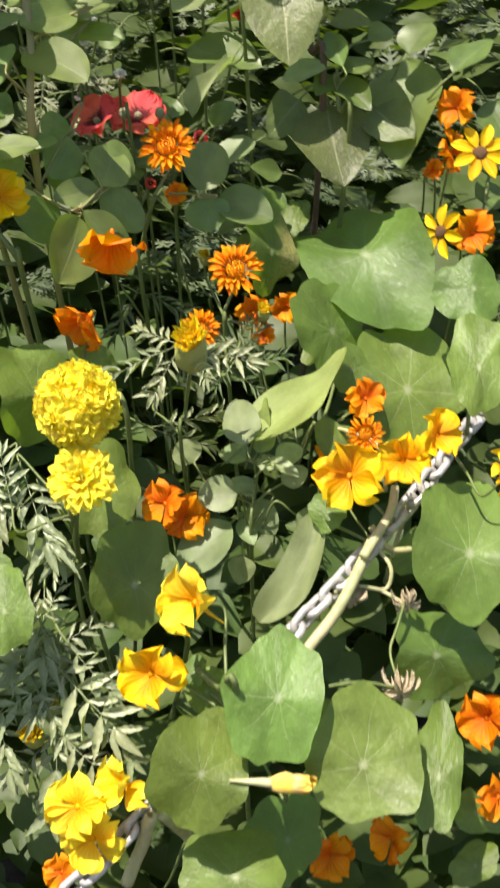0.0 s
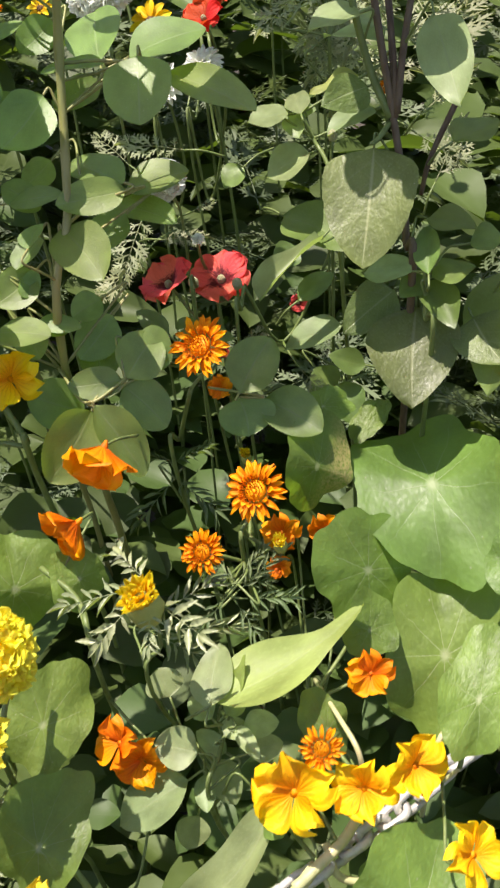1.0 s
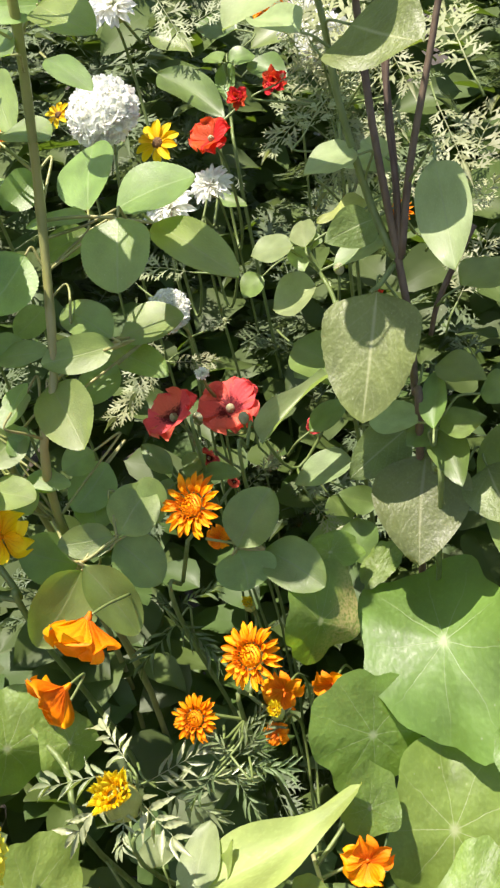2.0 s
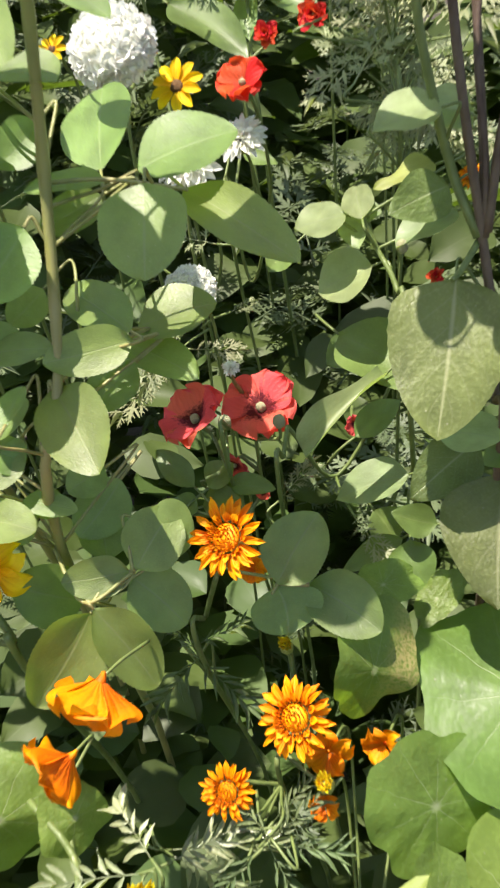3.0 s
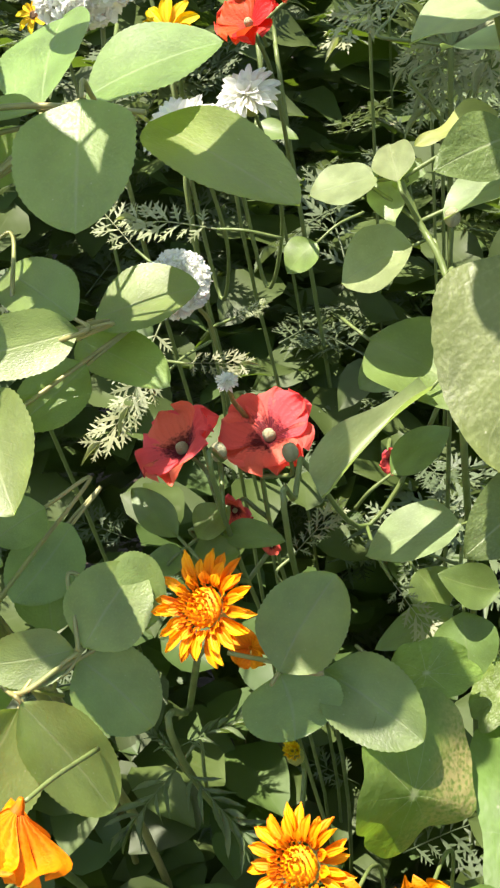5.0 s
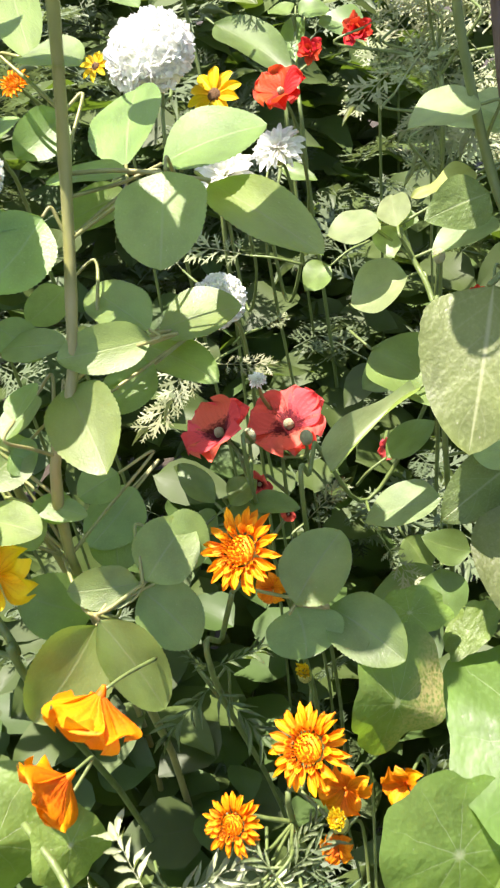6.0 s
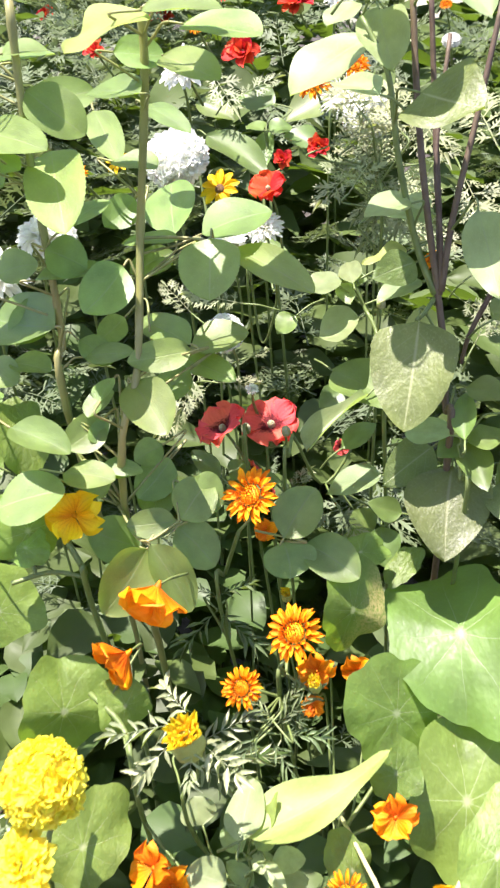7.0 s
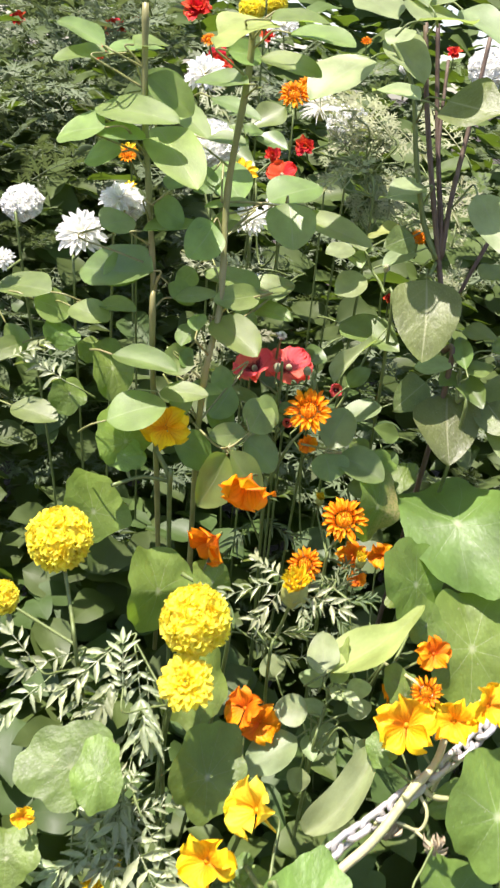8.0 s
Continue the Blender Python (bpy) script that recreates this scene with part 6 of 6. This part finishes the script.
simple_flower(p, "white_pompom", (0.0424, 1.1836, 1.3774), (0.00, -0.71, 0.71), 0.0573, spin=5.7, inner=True)
simple_flower(p, "white_zinnia", (-0.2576, 1.0300, 1.3244), (0.00, -0.71, 0.71), 0.0496, spin=1.2, inner=True)
simple_flower(p, "white_pompom", (-0.0531, 1.1813, 1.3638), (0.00, -0.50, 0.87), 0.0190, spin=0.5, inner=True)

# yellow coreopsis daisies with dark centres
p = Plant("coreopsis", "yellow coreopsis daisies with dark centres", "daisy", (0.171, 1.007, 0.0), "daisy plants")
p.stem([(0.197, 0.877, 1.014), (0.187, 0.844, 0.968), (0.177, 0.795, 0.913), (0.174, 0.971, 0.556), (0.171, 1.007, -0.010)], .0012, .0015)
daisy(p, (0.1798, 0.8400, 1.0399), (0.00, -0.79, 0.62), 0.0510, 8, 2.8)
daisy(p, (0.1484, 0.8100, 0.9835), (-0.72, -0.60, 0.34), 0.0470, 7, 4.7)

# yellow coreopsis daisy with a brown centre
p = Plant("coreopsis", "yellow coreopsis daisy with a brown centre", "daisy", (-0.275, 1.173, 0.0), "daisy plants")
p.stem([(-0.219, 1.037, 1.219), (-0.210, 1.013, 1.179), (-0.242, 1.163, 0.690), (-0.275, 1.173, -0.010)], .0012, .0015)
daisy(p, (-0.1934, 0.9750, 1.2340), (0.00, -0.82, 0.57), 0.0372, 10, 4.0)
daisy(p, (-0.2686, 1.0329, 1.3210), (0.00, -0.77, 0.64), 0.0086, 8, 0.1)
daisy(p, (-0.3484, 1.0728, 1.2282), (0.00, -0.77, 0.64), 0.0274, 8, 4.9)
daisy(p, (-0.2757, 0.8535, 1.2169), (0.00, -0.77, 0.64), 0.0135, 8, 6.0)

# bright red flowers among feathery leaves
p = Plant("red_zinnia", "bright red flowers among feathery leaves", "flower", (-0.309, 1.521, 0.0), "flower plants")
p.stem([(-0.205, 1.123, 1.212), (-0.199, 1.103, 1.180), (-0.254, 1.382, 0.690), (-0.309, 1.521, -0.010)], .0012, .0014)
poppy(p, (-0.1526, 0.9850, 1.2383), (-0.10, -0.62, 0.78), 0.0330, 1.8, 0.35, M_RED)
simple_flower(p, "red_ruffle", (-0.1480, 1.1000, 1.2635), (0.00, -0.94, 0.34), 0.0252, spin=1.1, inner=True)
simple_flower(p, "red_ruffle", (-0.1832, 1.1000, 1.2478), (0.00, -0.94, 0.34), 0.0211, spin=4.0, inner=True)
simple_flower(p, "red_ruffle", (-0.2937, 1.2500, 1.3359), (0.00, -0.87, 0.50), 0.0469, spin=0.5, inner=True)
simple_flower(p, "red_ruffle", (-0.3143, 1.4661, 1.3904), (0.00, -0.77, 0.64), 0.0480, spin=5.3, inner=True)
simple_flower(p, "red_ruffle", (-0.3911, 1.2200, 1.4110), (0.00, -0.77, 0.64), 0.0417, spin=3.0, inner=True)
simple_flower(p, "red_ruffle", (-0.3529, 1.3448, 1.4013), (0.00, -0.77, 0.64), 0.0449, spin=1.4, inner=True)
simple_flower(p, "red_ruffle", (-0.6039, 1.3410, 1.3549), (0.00, -0.77, 0.64), 0.0266, spin=0.1, inner=True)
simple_flower(p, "red_ruffle", (-0.5050, 1.4679, 1.3623), (0.00, -0.77, 0.64), 0.0392, spin=4.5, inner=True)
simple_flower(p, "red_ruffle", (-0.5111, 1.5811, 1.3780), (0.00, -0.77, 0.64), 0.0266, spin=1.8, inner=True)
simple_flower(p, "red_ruffle", (-0.4174, 1.1440, 1.3272), (0.00, -0.77, 0.64), 0.0256, spin=0.5, inner=True)
simple_flower(p, "red_ruffle", (-0.2998, 1.6198, 1.3908), (0.00, -0.77, 0.64), 0.0266, spin=1.8, inner=True)
simple_flower(p, "red_ruffle", (-0.0028, 1.6346, 1.4080), (0.00, -0.77, 0.64), 0.0260, spin=5.8, inner=True)
simple_flower(p, "red_ruffle", (-0.0183, 0.9917, 1.1292), (0.00, -0.77, 0.64), 0.0128, spin=0.1, inner=True)

# orange flower heads behind the leaves
p = Plant("orange_zinnia", "orange flower heads behind the leaves", "flower", (-0.190, 1.362, 0.0), "flower plants")
p.stem([(-0.196, 1.270, 1.298), (-0.184, 1.248, 1.236), (-0.187, 1.375, 0.718), (-0.190, 1.362, -0.010)], .0012, .0014)
simple_flower(p, "orange_rays", (-0.1757, 1.1500, 1.3164), (0.00, -0.77, 0.64), 0.0405, disc="orange_disc", spin=2.9, inner=True)
simple_flower(p, "orange_rays", (-0.1812, 1.3052, 1.3282), (0.00, -0.77, 0.64), 0.0343, disc="orange_disc", spin=1.3, inner=True)
simple_flower(p, "orange_rays", (-0.1322, 1.5030, 1.4010), (0.00, -0.77, 0.64), 0.0174, disc="orange_disc", spin=4.8, inner=True)
simple_flower(p, "orange_rays", (-0.0010, 0.9800, 1.1997), (0.00, -0.77, 0.64), 0.0199, disc="orange_disc", spin=4.2, inner=True)
simple_flower(p, "orange_rays", (-0.2683, 1.0721, 1.3598), (0.00, -0.77, 0.64), 0.0183, disc="orange_disc", spin=1.8, inner=True)
simple_flower(p, "orange_rays", (-0.2983, 0.9134, 1.2398), (0.00, -0.77, 0.64), 0.0213, disc="orange_disc", spin=5.4, inner=True)


# yellow marigold flower heads at the back of the bed
p = Plant("yellow_marigold", "yellow marigold flower heads at the back of the bed", "marigold", (-0.290, 1.660, 0.0), "marigold plants")
p.stem([(-0.297, 1.550, 1.418), (-0.296, 1.560, 1.395), (-0.294, 1.710, 0.837), (-0.290, 1.660, -0.010)], 0.0014, 0.0018)
simple_flower(p, "pompom", (-0.3175, 1.5500, 1.4238), (0.00, -0.64, 0.77), 0.0420, spin=0.4, inner=True)
simple_flower(p, "pompom", (-0.2897, 1.5800, 1.4380), (0.00, -0.64, 0.77), 0.0400, spin=2.1, inner=True)
simple_flower(p, "white_zinnia", (-0.2491, 1.4500, 1.4029), (0.00, -0.64, 0.77), 0.0480, spin=1.1, inner=True)

# feathery silver-green foliage in sunlight
p = Plant("feathery_herb", "feathery silver-green foliage in sunlight", "foliage", (-0.076, 1.211, 0.0), "foliage plants")
p.stem([(-0.072, 1.037, 1.257), (-0.054, 1.013, 1.189), (-0.065, 1.182, 0.694), (-0.076, 1.211, -0.010)], .0014, .002)
leaf(p, "feather", (-0.0835, 0.9952, 1.2415), (-0.0733, 1.0571, 1.2771), 0.0721, (-0.17, -0.47, 0.87), 37)
leaf(p, "feather", (-0.0639, 1.0016, 1.2237), (-0.0409, 1.0463, 1.2498), 0.0567, (-0.01, -0.50, 0.87), 24)
leaf(p, "feather", (-0.1127, 1.0149, 1.2744), (-0.0825, 1.0361, 1.2926), 0.0411, (-0.20, -0.46, 0.87), 59)
leaf(p, "feather", (-0.0506, 1.0194, 1.2927), (-0.1038, 1.0870, 1.3258), 0.0921, (-0.09, -0.49, 0.87), 3)
leaf(p, "feather", (-0.0320, 1.0592, 1.2578), (-0.0358, 0.9902, 1.2185), 0.0795, (-0.11, -0.49, 0.87), 24)
leaf(p, "feather", (-0.0892, 1.0260, 1.2563), (-0.1054, 0.9834, 1.2302), 0.0526, (-0.12, -0.49, 0.87), 52)
leaf(p, "feather", (-0.0508, 1.0748, 1.3029), (-0.0106, 1.0226, 1.2747), 0.0717, (-0.04, -0.50, 0.87), 8)
leaf(p, "feather", (0.0262, 1.0422, 1.2877), (-0.0174, 1.1255, 1.3197), 0.0994, (-0.22, -0.45, 0.87), 0)
leaf(p, "feather", (0.0353, 1.0206, 1.2125), (0.0343, 1.1003, 1.2549), 0.0903, (-0.19, -0.46, 0.87), 29)
leaf(p, "feather", (-0.0859, 1.0187, 1.3038), (-0.1280, 1.0658, 1.3277), 0.0675, (-0.06, -0.50, 0.87), 7)
leaf(p, "feather", (-0.0659, 1.0178, 1.2499), (-0.1139, 1.0615, 1.2832), 0.0730, (-0.12, -0.68, 0.72), 21)
leaf(p, "feather", (-0.0654, 1.0364, 1.2428), (-0.0807, 1.0095, 1.2146), 0.0419, (-0.08, -0.70, 0.71), 50)
leaf(p, "feather", (-0.0710, 1.0336, 1.2571), (-0.0526, 1.0691, 1.2971), 0.0565, (-0.13, -0.71, 0.69), 16)
leaf(p, "feather", (-0.0809, 1.0493, 1.2594), (-0.0431, 1.0150, 1.2308), 0.0585, (0.04, -0.62, 0.79), 24)
leaf(p, "feather", (-0.0570, 1.0433, 1.2428), (-0.0681, 1.0044, 1.2045), 0.0557, (0.10, -0.71, 0.69), 44)
leaf(p, "feather", (-0.0811, 1.0200, 1.2434), (-0.1190, 1.0327, 1.2626), 0.0443, (0.13, -0.69, 0.71), 28)
leaf(p, "feather", (-0.0581, 1.0584, 1.2653), (-0.0178, 1.0333, 1.2416), 0.0530, (0.10, -0.59, 0.80), 38)
leaf(p, "feather", (-0.0711, 1.0309, 1.2669), (-0.0858, 1.0704, 1.3041), 0.0563, (-0.16, -0.71, 0.69), 47)
leaf(p, "feather", (-0.0454, 1.0412, 1.2344), (-0.0696, 1.0035, 1.1948), 0.0598, (-0.13, -0.68, 0.72), 29)
leaf(p, "feather", (-0.0973, 1.0310, 1.2742), (-0.0725, 1.0671, 1.3089), 0.0559, (0.12, -0.73, 0.68), 31)
leaf(p, "feather", (-0.0402, 1.0425, 1.2778), (-0.0754, 1.0896, 1.3192), 0.0719, (0.05, -0.64, 0.77), 1)
leaf(p, "feather", (-0.0658, 1.0432, 1.2272), (-0.0170, 1.0101, 1.2068), 0.0624, (-0.12, -0.64, 0.76), 46)
leaf(p, "feather", (0.0225, 1.0349, 1.1790), (0.0501, 1.0663, 1.2075), 0.0506, (-0.02, -0.66, 0.75), 36)
leaf(p, "feather", (0.0156, 1.0325, 1.1585), (0.0565, 1.0239, 1.1409), 0.0454, (0.15, -0.69, 0.70), 7)
leaf(p, "feather", (-0.0794, 1.0367, 1.2846), (-0.1192, 1.0560, 1.3040), 0.0482, (0.07, -0.63, 0.77), 37)
leaf(p, "feather", (-0.0429, 1.0409, 1.2101), (0.0114, 1.0257, 1.2064), 0.0565, (-0.15, -0.71, 0.68), 29)
leaf(p, "feather", (0.0384, 1.0122, 1.1261), (0.0499, 1.0553, 1.1681), 0.0612, (0.01, -0.70, 0.72), 34)
leaf(p, "feather", (-0.0070, 1.0843, 1.2573), (0.0331, 1.0290, 1.2198), 0.0779, (-0.13, -0.62, 0.77), 41)
leaf(p, "feather", (-0.1550, 0.9520, 1.1433), (-0.2111, 0.9555, 1.1411), 0.0562, (-0.07, -0.64, 0.77), 25)
leaf(p, "feather", (-0.2018, 0.9476, 1.1274), (-0.2418, 0.9711, 1.1425), 0.0488, (-0.07, -0.62, 0.78), 19)
leaf(p, "feather", (-0.1857, 0.9402, 1.0576), (-0.2092, 0.9023, 1.0253), 0.0551, (0.13, -0.69, 0.71), 20)
leaf(p, "feather", (-0.1931, 0.9549, 1.0844), (-0.1921, 0.9099, 1.0447), 0.0600, (0.13, -0.65, 0.75), 29)
leaf(p, "feather", (-0.3038, 1.1820, 1.3188), (-0.2545, 1.1464, 1.2816), 0.0713, (0.05, -0.69, 0.73), 16)
leaf(p, "feather", (-0.2653, 1.1700, 1.2936), (-0.2287, 1.1947, 1.3157), 0.0493, (0.04, -0.70, 0.72), 29)
leaf(p, "feather", (-0.0329, 0.8961, 0.9979), (-0.0014, 0.8778, 0.9808), 0.0402, (-0.05, -0.73, 0.68), 5)

# leafy shrub with soft pointed green leaves
p = Plant("soft_shrub", "leafy shrub with soft pointed green leaves", "shrub", (-0.159, 1.270, 0.0), "shrub plants")
p.stem([(-0.241, 1.201, 1.259), (-0.228, 1.183, 1.209), (-0.208, 1.163, 1.148), (-0.184, 1.287, 0.674), (-0.159, 1.270, -0.010)], .0014, .002)
leaf(p, "ovate", (-0.2904, 1.1562, 1.2544), (-0.2029, 1.1127, 1.2324), 0.0399, (-0.01, -0.47, 0.88), 33)
leaf(p, "ovate", (-0.2467, 1.2147, 1.2588), (-0.2299, 1.1775, 1.2320), 0.0214, (-0.10, -0.61, 0.79), 8)
leaf(p, "ovate", (-0.2410, 1.1919, 1.2622), (-0.2675, 1.2050, 1.2662), 0.0215, (-0.07, -0.42, 0.91), 32)
leaf(p, "ovate", (-0.2383, 1.2016, 1.2617), (-0.2186, 1.2167, 1.2701), 0.0301, (0.02, -0.51, 0.86), 58)
leaf(p, "ovate", (-0.2270, 1.2200, 1.2587), (-0.1807, 1.2073, 1.2506), 0.0311, (-0.02, -0.58, 0.81), 36)
leaf(p, "ovate", (-0.2063, 1.2928, 1.2973), (-0.2430, 1.2607, 1.2689), 0.0461, (0.01, -0.67, 0.74), 57)
leaf(p, "ovate", (-0.2522, 1.2509, 1.2845), (-0.3066, 1.2655, 1.2922), 0.0364, (-0.09, -0.71, 0.70), 10)
leaf(p, "ovate", (-0.3434, 1.2389, 1.2790), (-0.2921, 1.2339, 1.2678), 0.0302, (0.09, -0.67, 0.73), 53)
leaf(p, "ovate", (-0.1382, 1.0486, 1.1117), (-0.1523, 1.0342, 1.0964), 0.0261, (-0.05, -0.70, 0.71), 56)
leaf(p, "ovate", (-0.0827, 1.0422, 1.0482), (-0.0988, 1.0249, 1.0336), 0.0297, (0.09, -0.69, 0.72), 6)
leaf(p, "ovate", (-0.0421, 0.9131, 1.0465), (-0.0218, 0.9388, 1.0668), 0.0202, (0.12, -0.67, 0.73), 4)

# ---- chain ----
def chain_link(length, width, wire):
    """One oval link of round wire, long along y."""
    pts = []
    half, r = (length - width) / 2, (width - wire) / 2
    for i in range(16):
        a = 2 * math.pi * i / 16
        pts.append(Vector((r * math.cos(a), r * math.sin(a) + (half if math.sin(a) >= 0 else -half), 0)))
    verts, faces, uvs = [], [], []
    for i, p in enumerate(pts):
        ahead = (pts[(i + 1) % 16] - pts[i - 1]).normalized()
        out = ahead.cross(Vector((0, 0, 1)))
        for s in range(6):
            t = 2 * math.pi * s / 6
            verts.append(tuple(p + (out * math.cos(t) + Vector((0, 0, math.sin(t)))) * wire / 2))
            uvs.append((i / 16, s / 6))
    for i in range(16):
        for s in range(6):
            faces.append((i * 6 + s, i * 6 + (s + 1) % 6, (i + 1) % 16 * 6 + (s + 1) % 6, (i + 1) % 16 * 6 + s))
    return mesh_of("chain_link", verts, faces, uvs, M_CHAIN)


CHAIN = [(-0.118, 0.420, 0.679), (-0.095, 0.435, 0.692), (-0.073, 0.450, 0.710), (-0.041, 0.480, 0.728), (0.010, 0.520, 0.779), (0.036, 0.545, 0.801), (0.059, 0.565, 0.814), (0.088, 0.595, 0.831), (0.113, 0.618, 0.849), (0.130, 0.640, 0.859), (0.147, 0.665, 0.867), (0.165, 0.690, 0.873), (0.184, 0.720, 0.880)]
line = smooth_line(CHAIN, 40)
chain = tagged(new("steel_chain"), "grey galvanised steel chain hung along the front of the flower bed", "chain")
chain.location = line[0]
LINK, PITCH = chain_link(0.0245, 0.0168, 0.0054), 0.0137
gone, count = 0.0, 0
for a, b in zip(line, line[1:]):
    gone += (b - a).length
    if gone >= PITCH:
        gone -= PITCH
        ob = new("chain_link", LINK)
        ob.parent, ob.matrix_parent_inverse = chain, Matrix.Translation(-line[0])
        ob.matrix_basis = basis(b, b - a, Vector((0, -0.7, 0.7)), 1, 1, 1) @ Matrix.Rotation(radians(45 + 90 * (count % 2) + 9 * math.sin(count * 2.1)), 4, "Y")
        count += 1


# ---- ground and the plants' dense underside ----
def ground_height(x, y):
    return 0.03 * noise.noise(Vector((x * 2.1, y * 2.1, 0))) + 0.012 * noise.noise(Vector((x * 9, y * 9, 4))) - 0.012


def grid_mesh(name, mat, xs, ys, height):
    verts = [(x, y, height(x, y)) for y in ys for x in xs]
    w = len(xs)
    faces = [(j * w + i, j * w + i + 1, (j + 1) * w + i + 1, (j + 1) * w + i) for j in range(len(ys) - 1) for i in range(w - 1)]
    return mesh_of(name, verts, faces, [(v[0], v[1]) for v in verts], mat)


steps = [-400, -90, -30, -12, -6] + [-4 + 0.1 * i for i in range(81)] + [6, 12, 30, 90, 400]
tagged(new("ground", grid_mesh("ground", M_SOIL, steps, steps, ground_height)), "dark loose garden soil under the flower bed", "ground", "", "structure")


def canopy(x, y):
    """Height of the top of the growth at a place in the bed."""
    side = 0.24 * min(1.0, max(0.0, (-0.3 - x) / 0.12)) * min(1.0, max(0.0, (y - 0.95) / 0.15))
    gap = 0.30 * math.exp(-((x + 0.05) / 0.10) ** 2 - ((y - 1.0) / 0.13) ** 2)
    if y < 0.9:
        return 0.60 + (y - 0.45) * 0.85 - gap
    return min(1.50, 0.98 + (y - 0.9) * 0.42 + side) - gap


def thicket(name, label, mat, kinds, count, xr, yr, depth, size, seed, upright=0.2):
    """Many small leaves in one mesh, sown under the canopy."""
    r = random.Random(seed)
    verts, faces, uvs = [], [], []
    data = []
    for me in kinds:
        co = np.array([v.co for v in me.vertices])
        fs = [tuple(p.vertices) for p in me.polygons]
        uv = np.zeros((len(co), 2))
        for p in me.polygons:
            for li, vi in zip(p.loop_indices, p.vertices):
                uv[vi] = me.uv_layers[0].data[li].uv
        data.append((co, fs, uv))
    for i in range(count):
        x, y = r.uniform(*xr), r.uniform(*yr)
        z = canopy(x, y) - depth[0] - (depth[1] - depth[0]) * r.random() ** 1.3
        if z < 0.03:
            continue
        s = r.uniform(*size)
        a = r.uniform(0, 6.283)
        d = Vector((math.cos(a), math.sin(a), r.uniform(-0.3, upright)))
        up = Vector((r.uniform(-0.5, 0.5), r.uniform(-0.9, 0.3), 1))
        m = np.array(basis((x, y, z), d, up, s * r.uniform(0.5, 0.8) if len(data[0][0]) < 80 else s, s, s))
        co, fs, uv = data[r.randrange(len(data))]
        start = len(verts)
        verts += [tuple(v) for v in (co @ m[:3, :3].T + m[:3, 3])]
        faces += [tuple(start + q for q in f) for f in fs]
        uvs += [tuple(q) for q in uv]
    return tagged(new(name, mesh_of(name, verts, faces, uvs, mat)), label, "foliage", "", "stuff")


rf = random.Random(3)
# fill leaves in a darkened green that stands in for the bed's inner shade
FILL = [blade("fill_blade", M_FILL_SHADE, lambda u: oval(u, 0.42, 0.7, 0.8), rf, nu=6, nv=4, fold=rf.uniform(0.05, 0.3), droop=rf.uniform(0.05, 0.4), wave=0.04, twist=rf.uniform(-0.3, 0.3)) for _ in range(6)]
thicket("low_foliage", "dense green leaves deep inside the flower bed", M_FILL_SHADE, FILL, 2800, (-0.85, 0.65), (0.5, 1.3), (0.18, 0.7), (0.035, 0.075), 1)
thicket("low_foliage", "leaves filling the middle of the flower bed", M_FILL_SHADE, FILL, 1300, (-0.9, 0.65), (0.85, 1.5), (0.12, 0.45), (0.045, 0.085), 21)
thicket("low_foliage", "broad shaded leaves between the flowers", M_FILL_SHADE, FILL, 330, (-0.55, 0.45), (0.58, 1.0), (0.17, 0.38), (0.05, 0.08), 12)
thicket("low_foliage", "shaded leaves low at the front of the bed", M_FILL_SHADE, FILL, 500, (-0.5, 0.45), (0.36, 0.62), (0.04, 0.45), (0.04, 0.07), 2)
thicket("low_foliage", "leaves near the ground between the stems, darkened as shade", M_FILL_SHADE, FILL, 900, (-0.45, 0.35), (0.85, 1.6), (0.30, 0.8), (0.05, 0.09), 33)
# the same feathery fronds in the copy coloured for shade
thicket("feathery_foliage", "thin feathery leaves between the flowers", M_FEATHER_SHADE, BLADES["feather"], 170, (-0.45, 0.35), (0.90, 1.5), (0.14, 0.5), (0.06, 0.11), 3, 0.9)
thicket("feathery_foliage", "grey-green feathery growth at the back of the bed", M_FEATHER_SHADE, BLADES["feather"], 700, (-1.2, 0.9), (1.15, 2.3), (0.04, 0.4), (0.08, 0.13), 4, 0.8)
thicket("feathery_foliage", "tall grey-green feathery growth beside the roses", M_FEATHER_SHADE, BLADES["feather"], 300, (-0.95, -0.36), (0.95, 1.5), (0.03, 0.45), (0.07, 0.11), 14, 0.9)
thicket("back_foliage", "leaves low at the back of the bed, darkened as shade", M_FILL_SHADE, FILL, 900, (-1.1, 0.3), (1.45, 2.6), (0.25, 0.9), (0.09, 0.16), 51)
thicket("back_foliage", "leafy growth filling the back of the bed", M_FILL_SHADE, FILL, 3500, (-1.6, 1.3), (1.25, 2.6), (0.03, 0.9), (0.05, 0.11), 5)
thicket("back_foliage", "leafy growth far behind the bed", M_FILL_SHADE, FILL, 8000, (-3.8, 3.4), (2.4, 6.0), (-1.4, 1.2), (0.12, 0.26), 6)
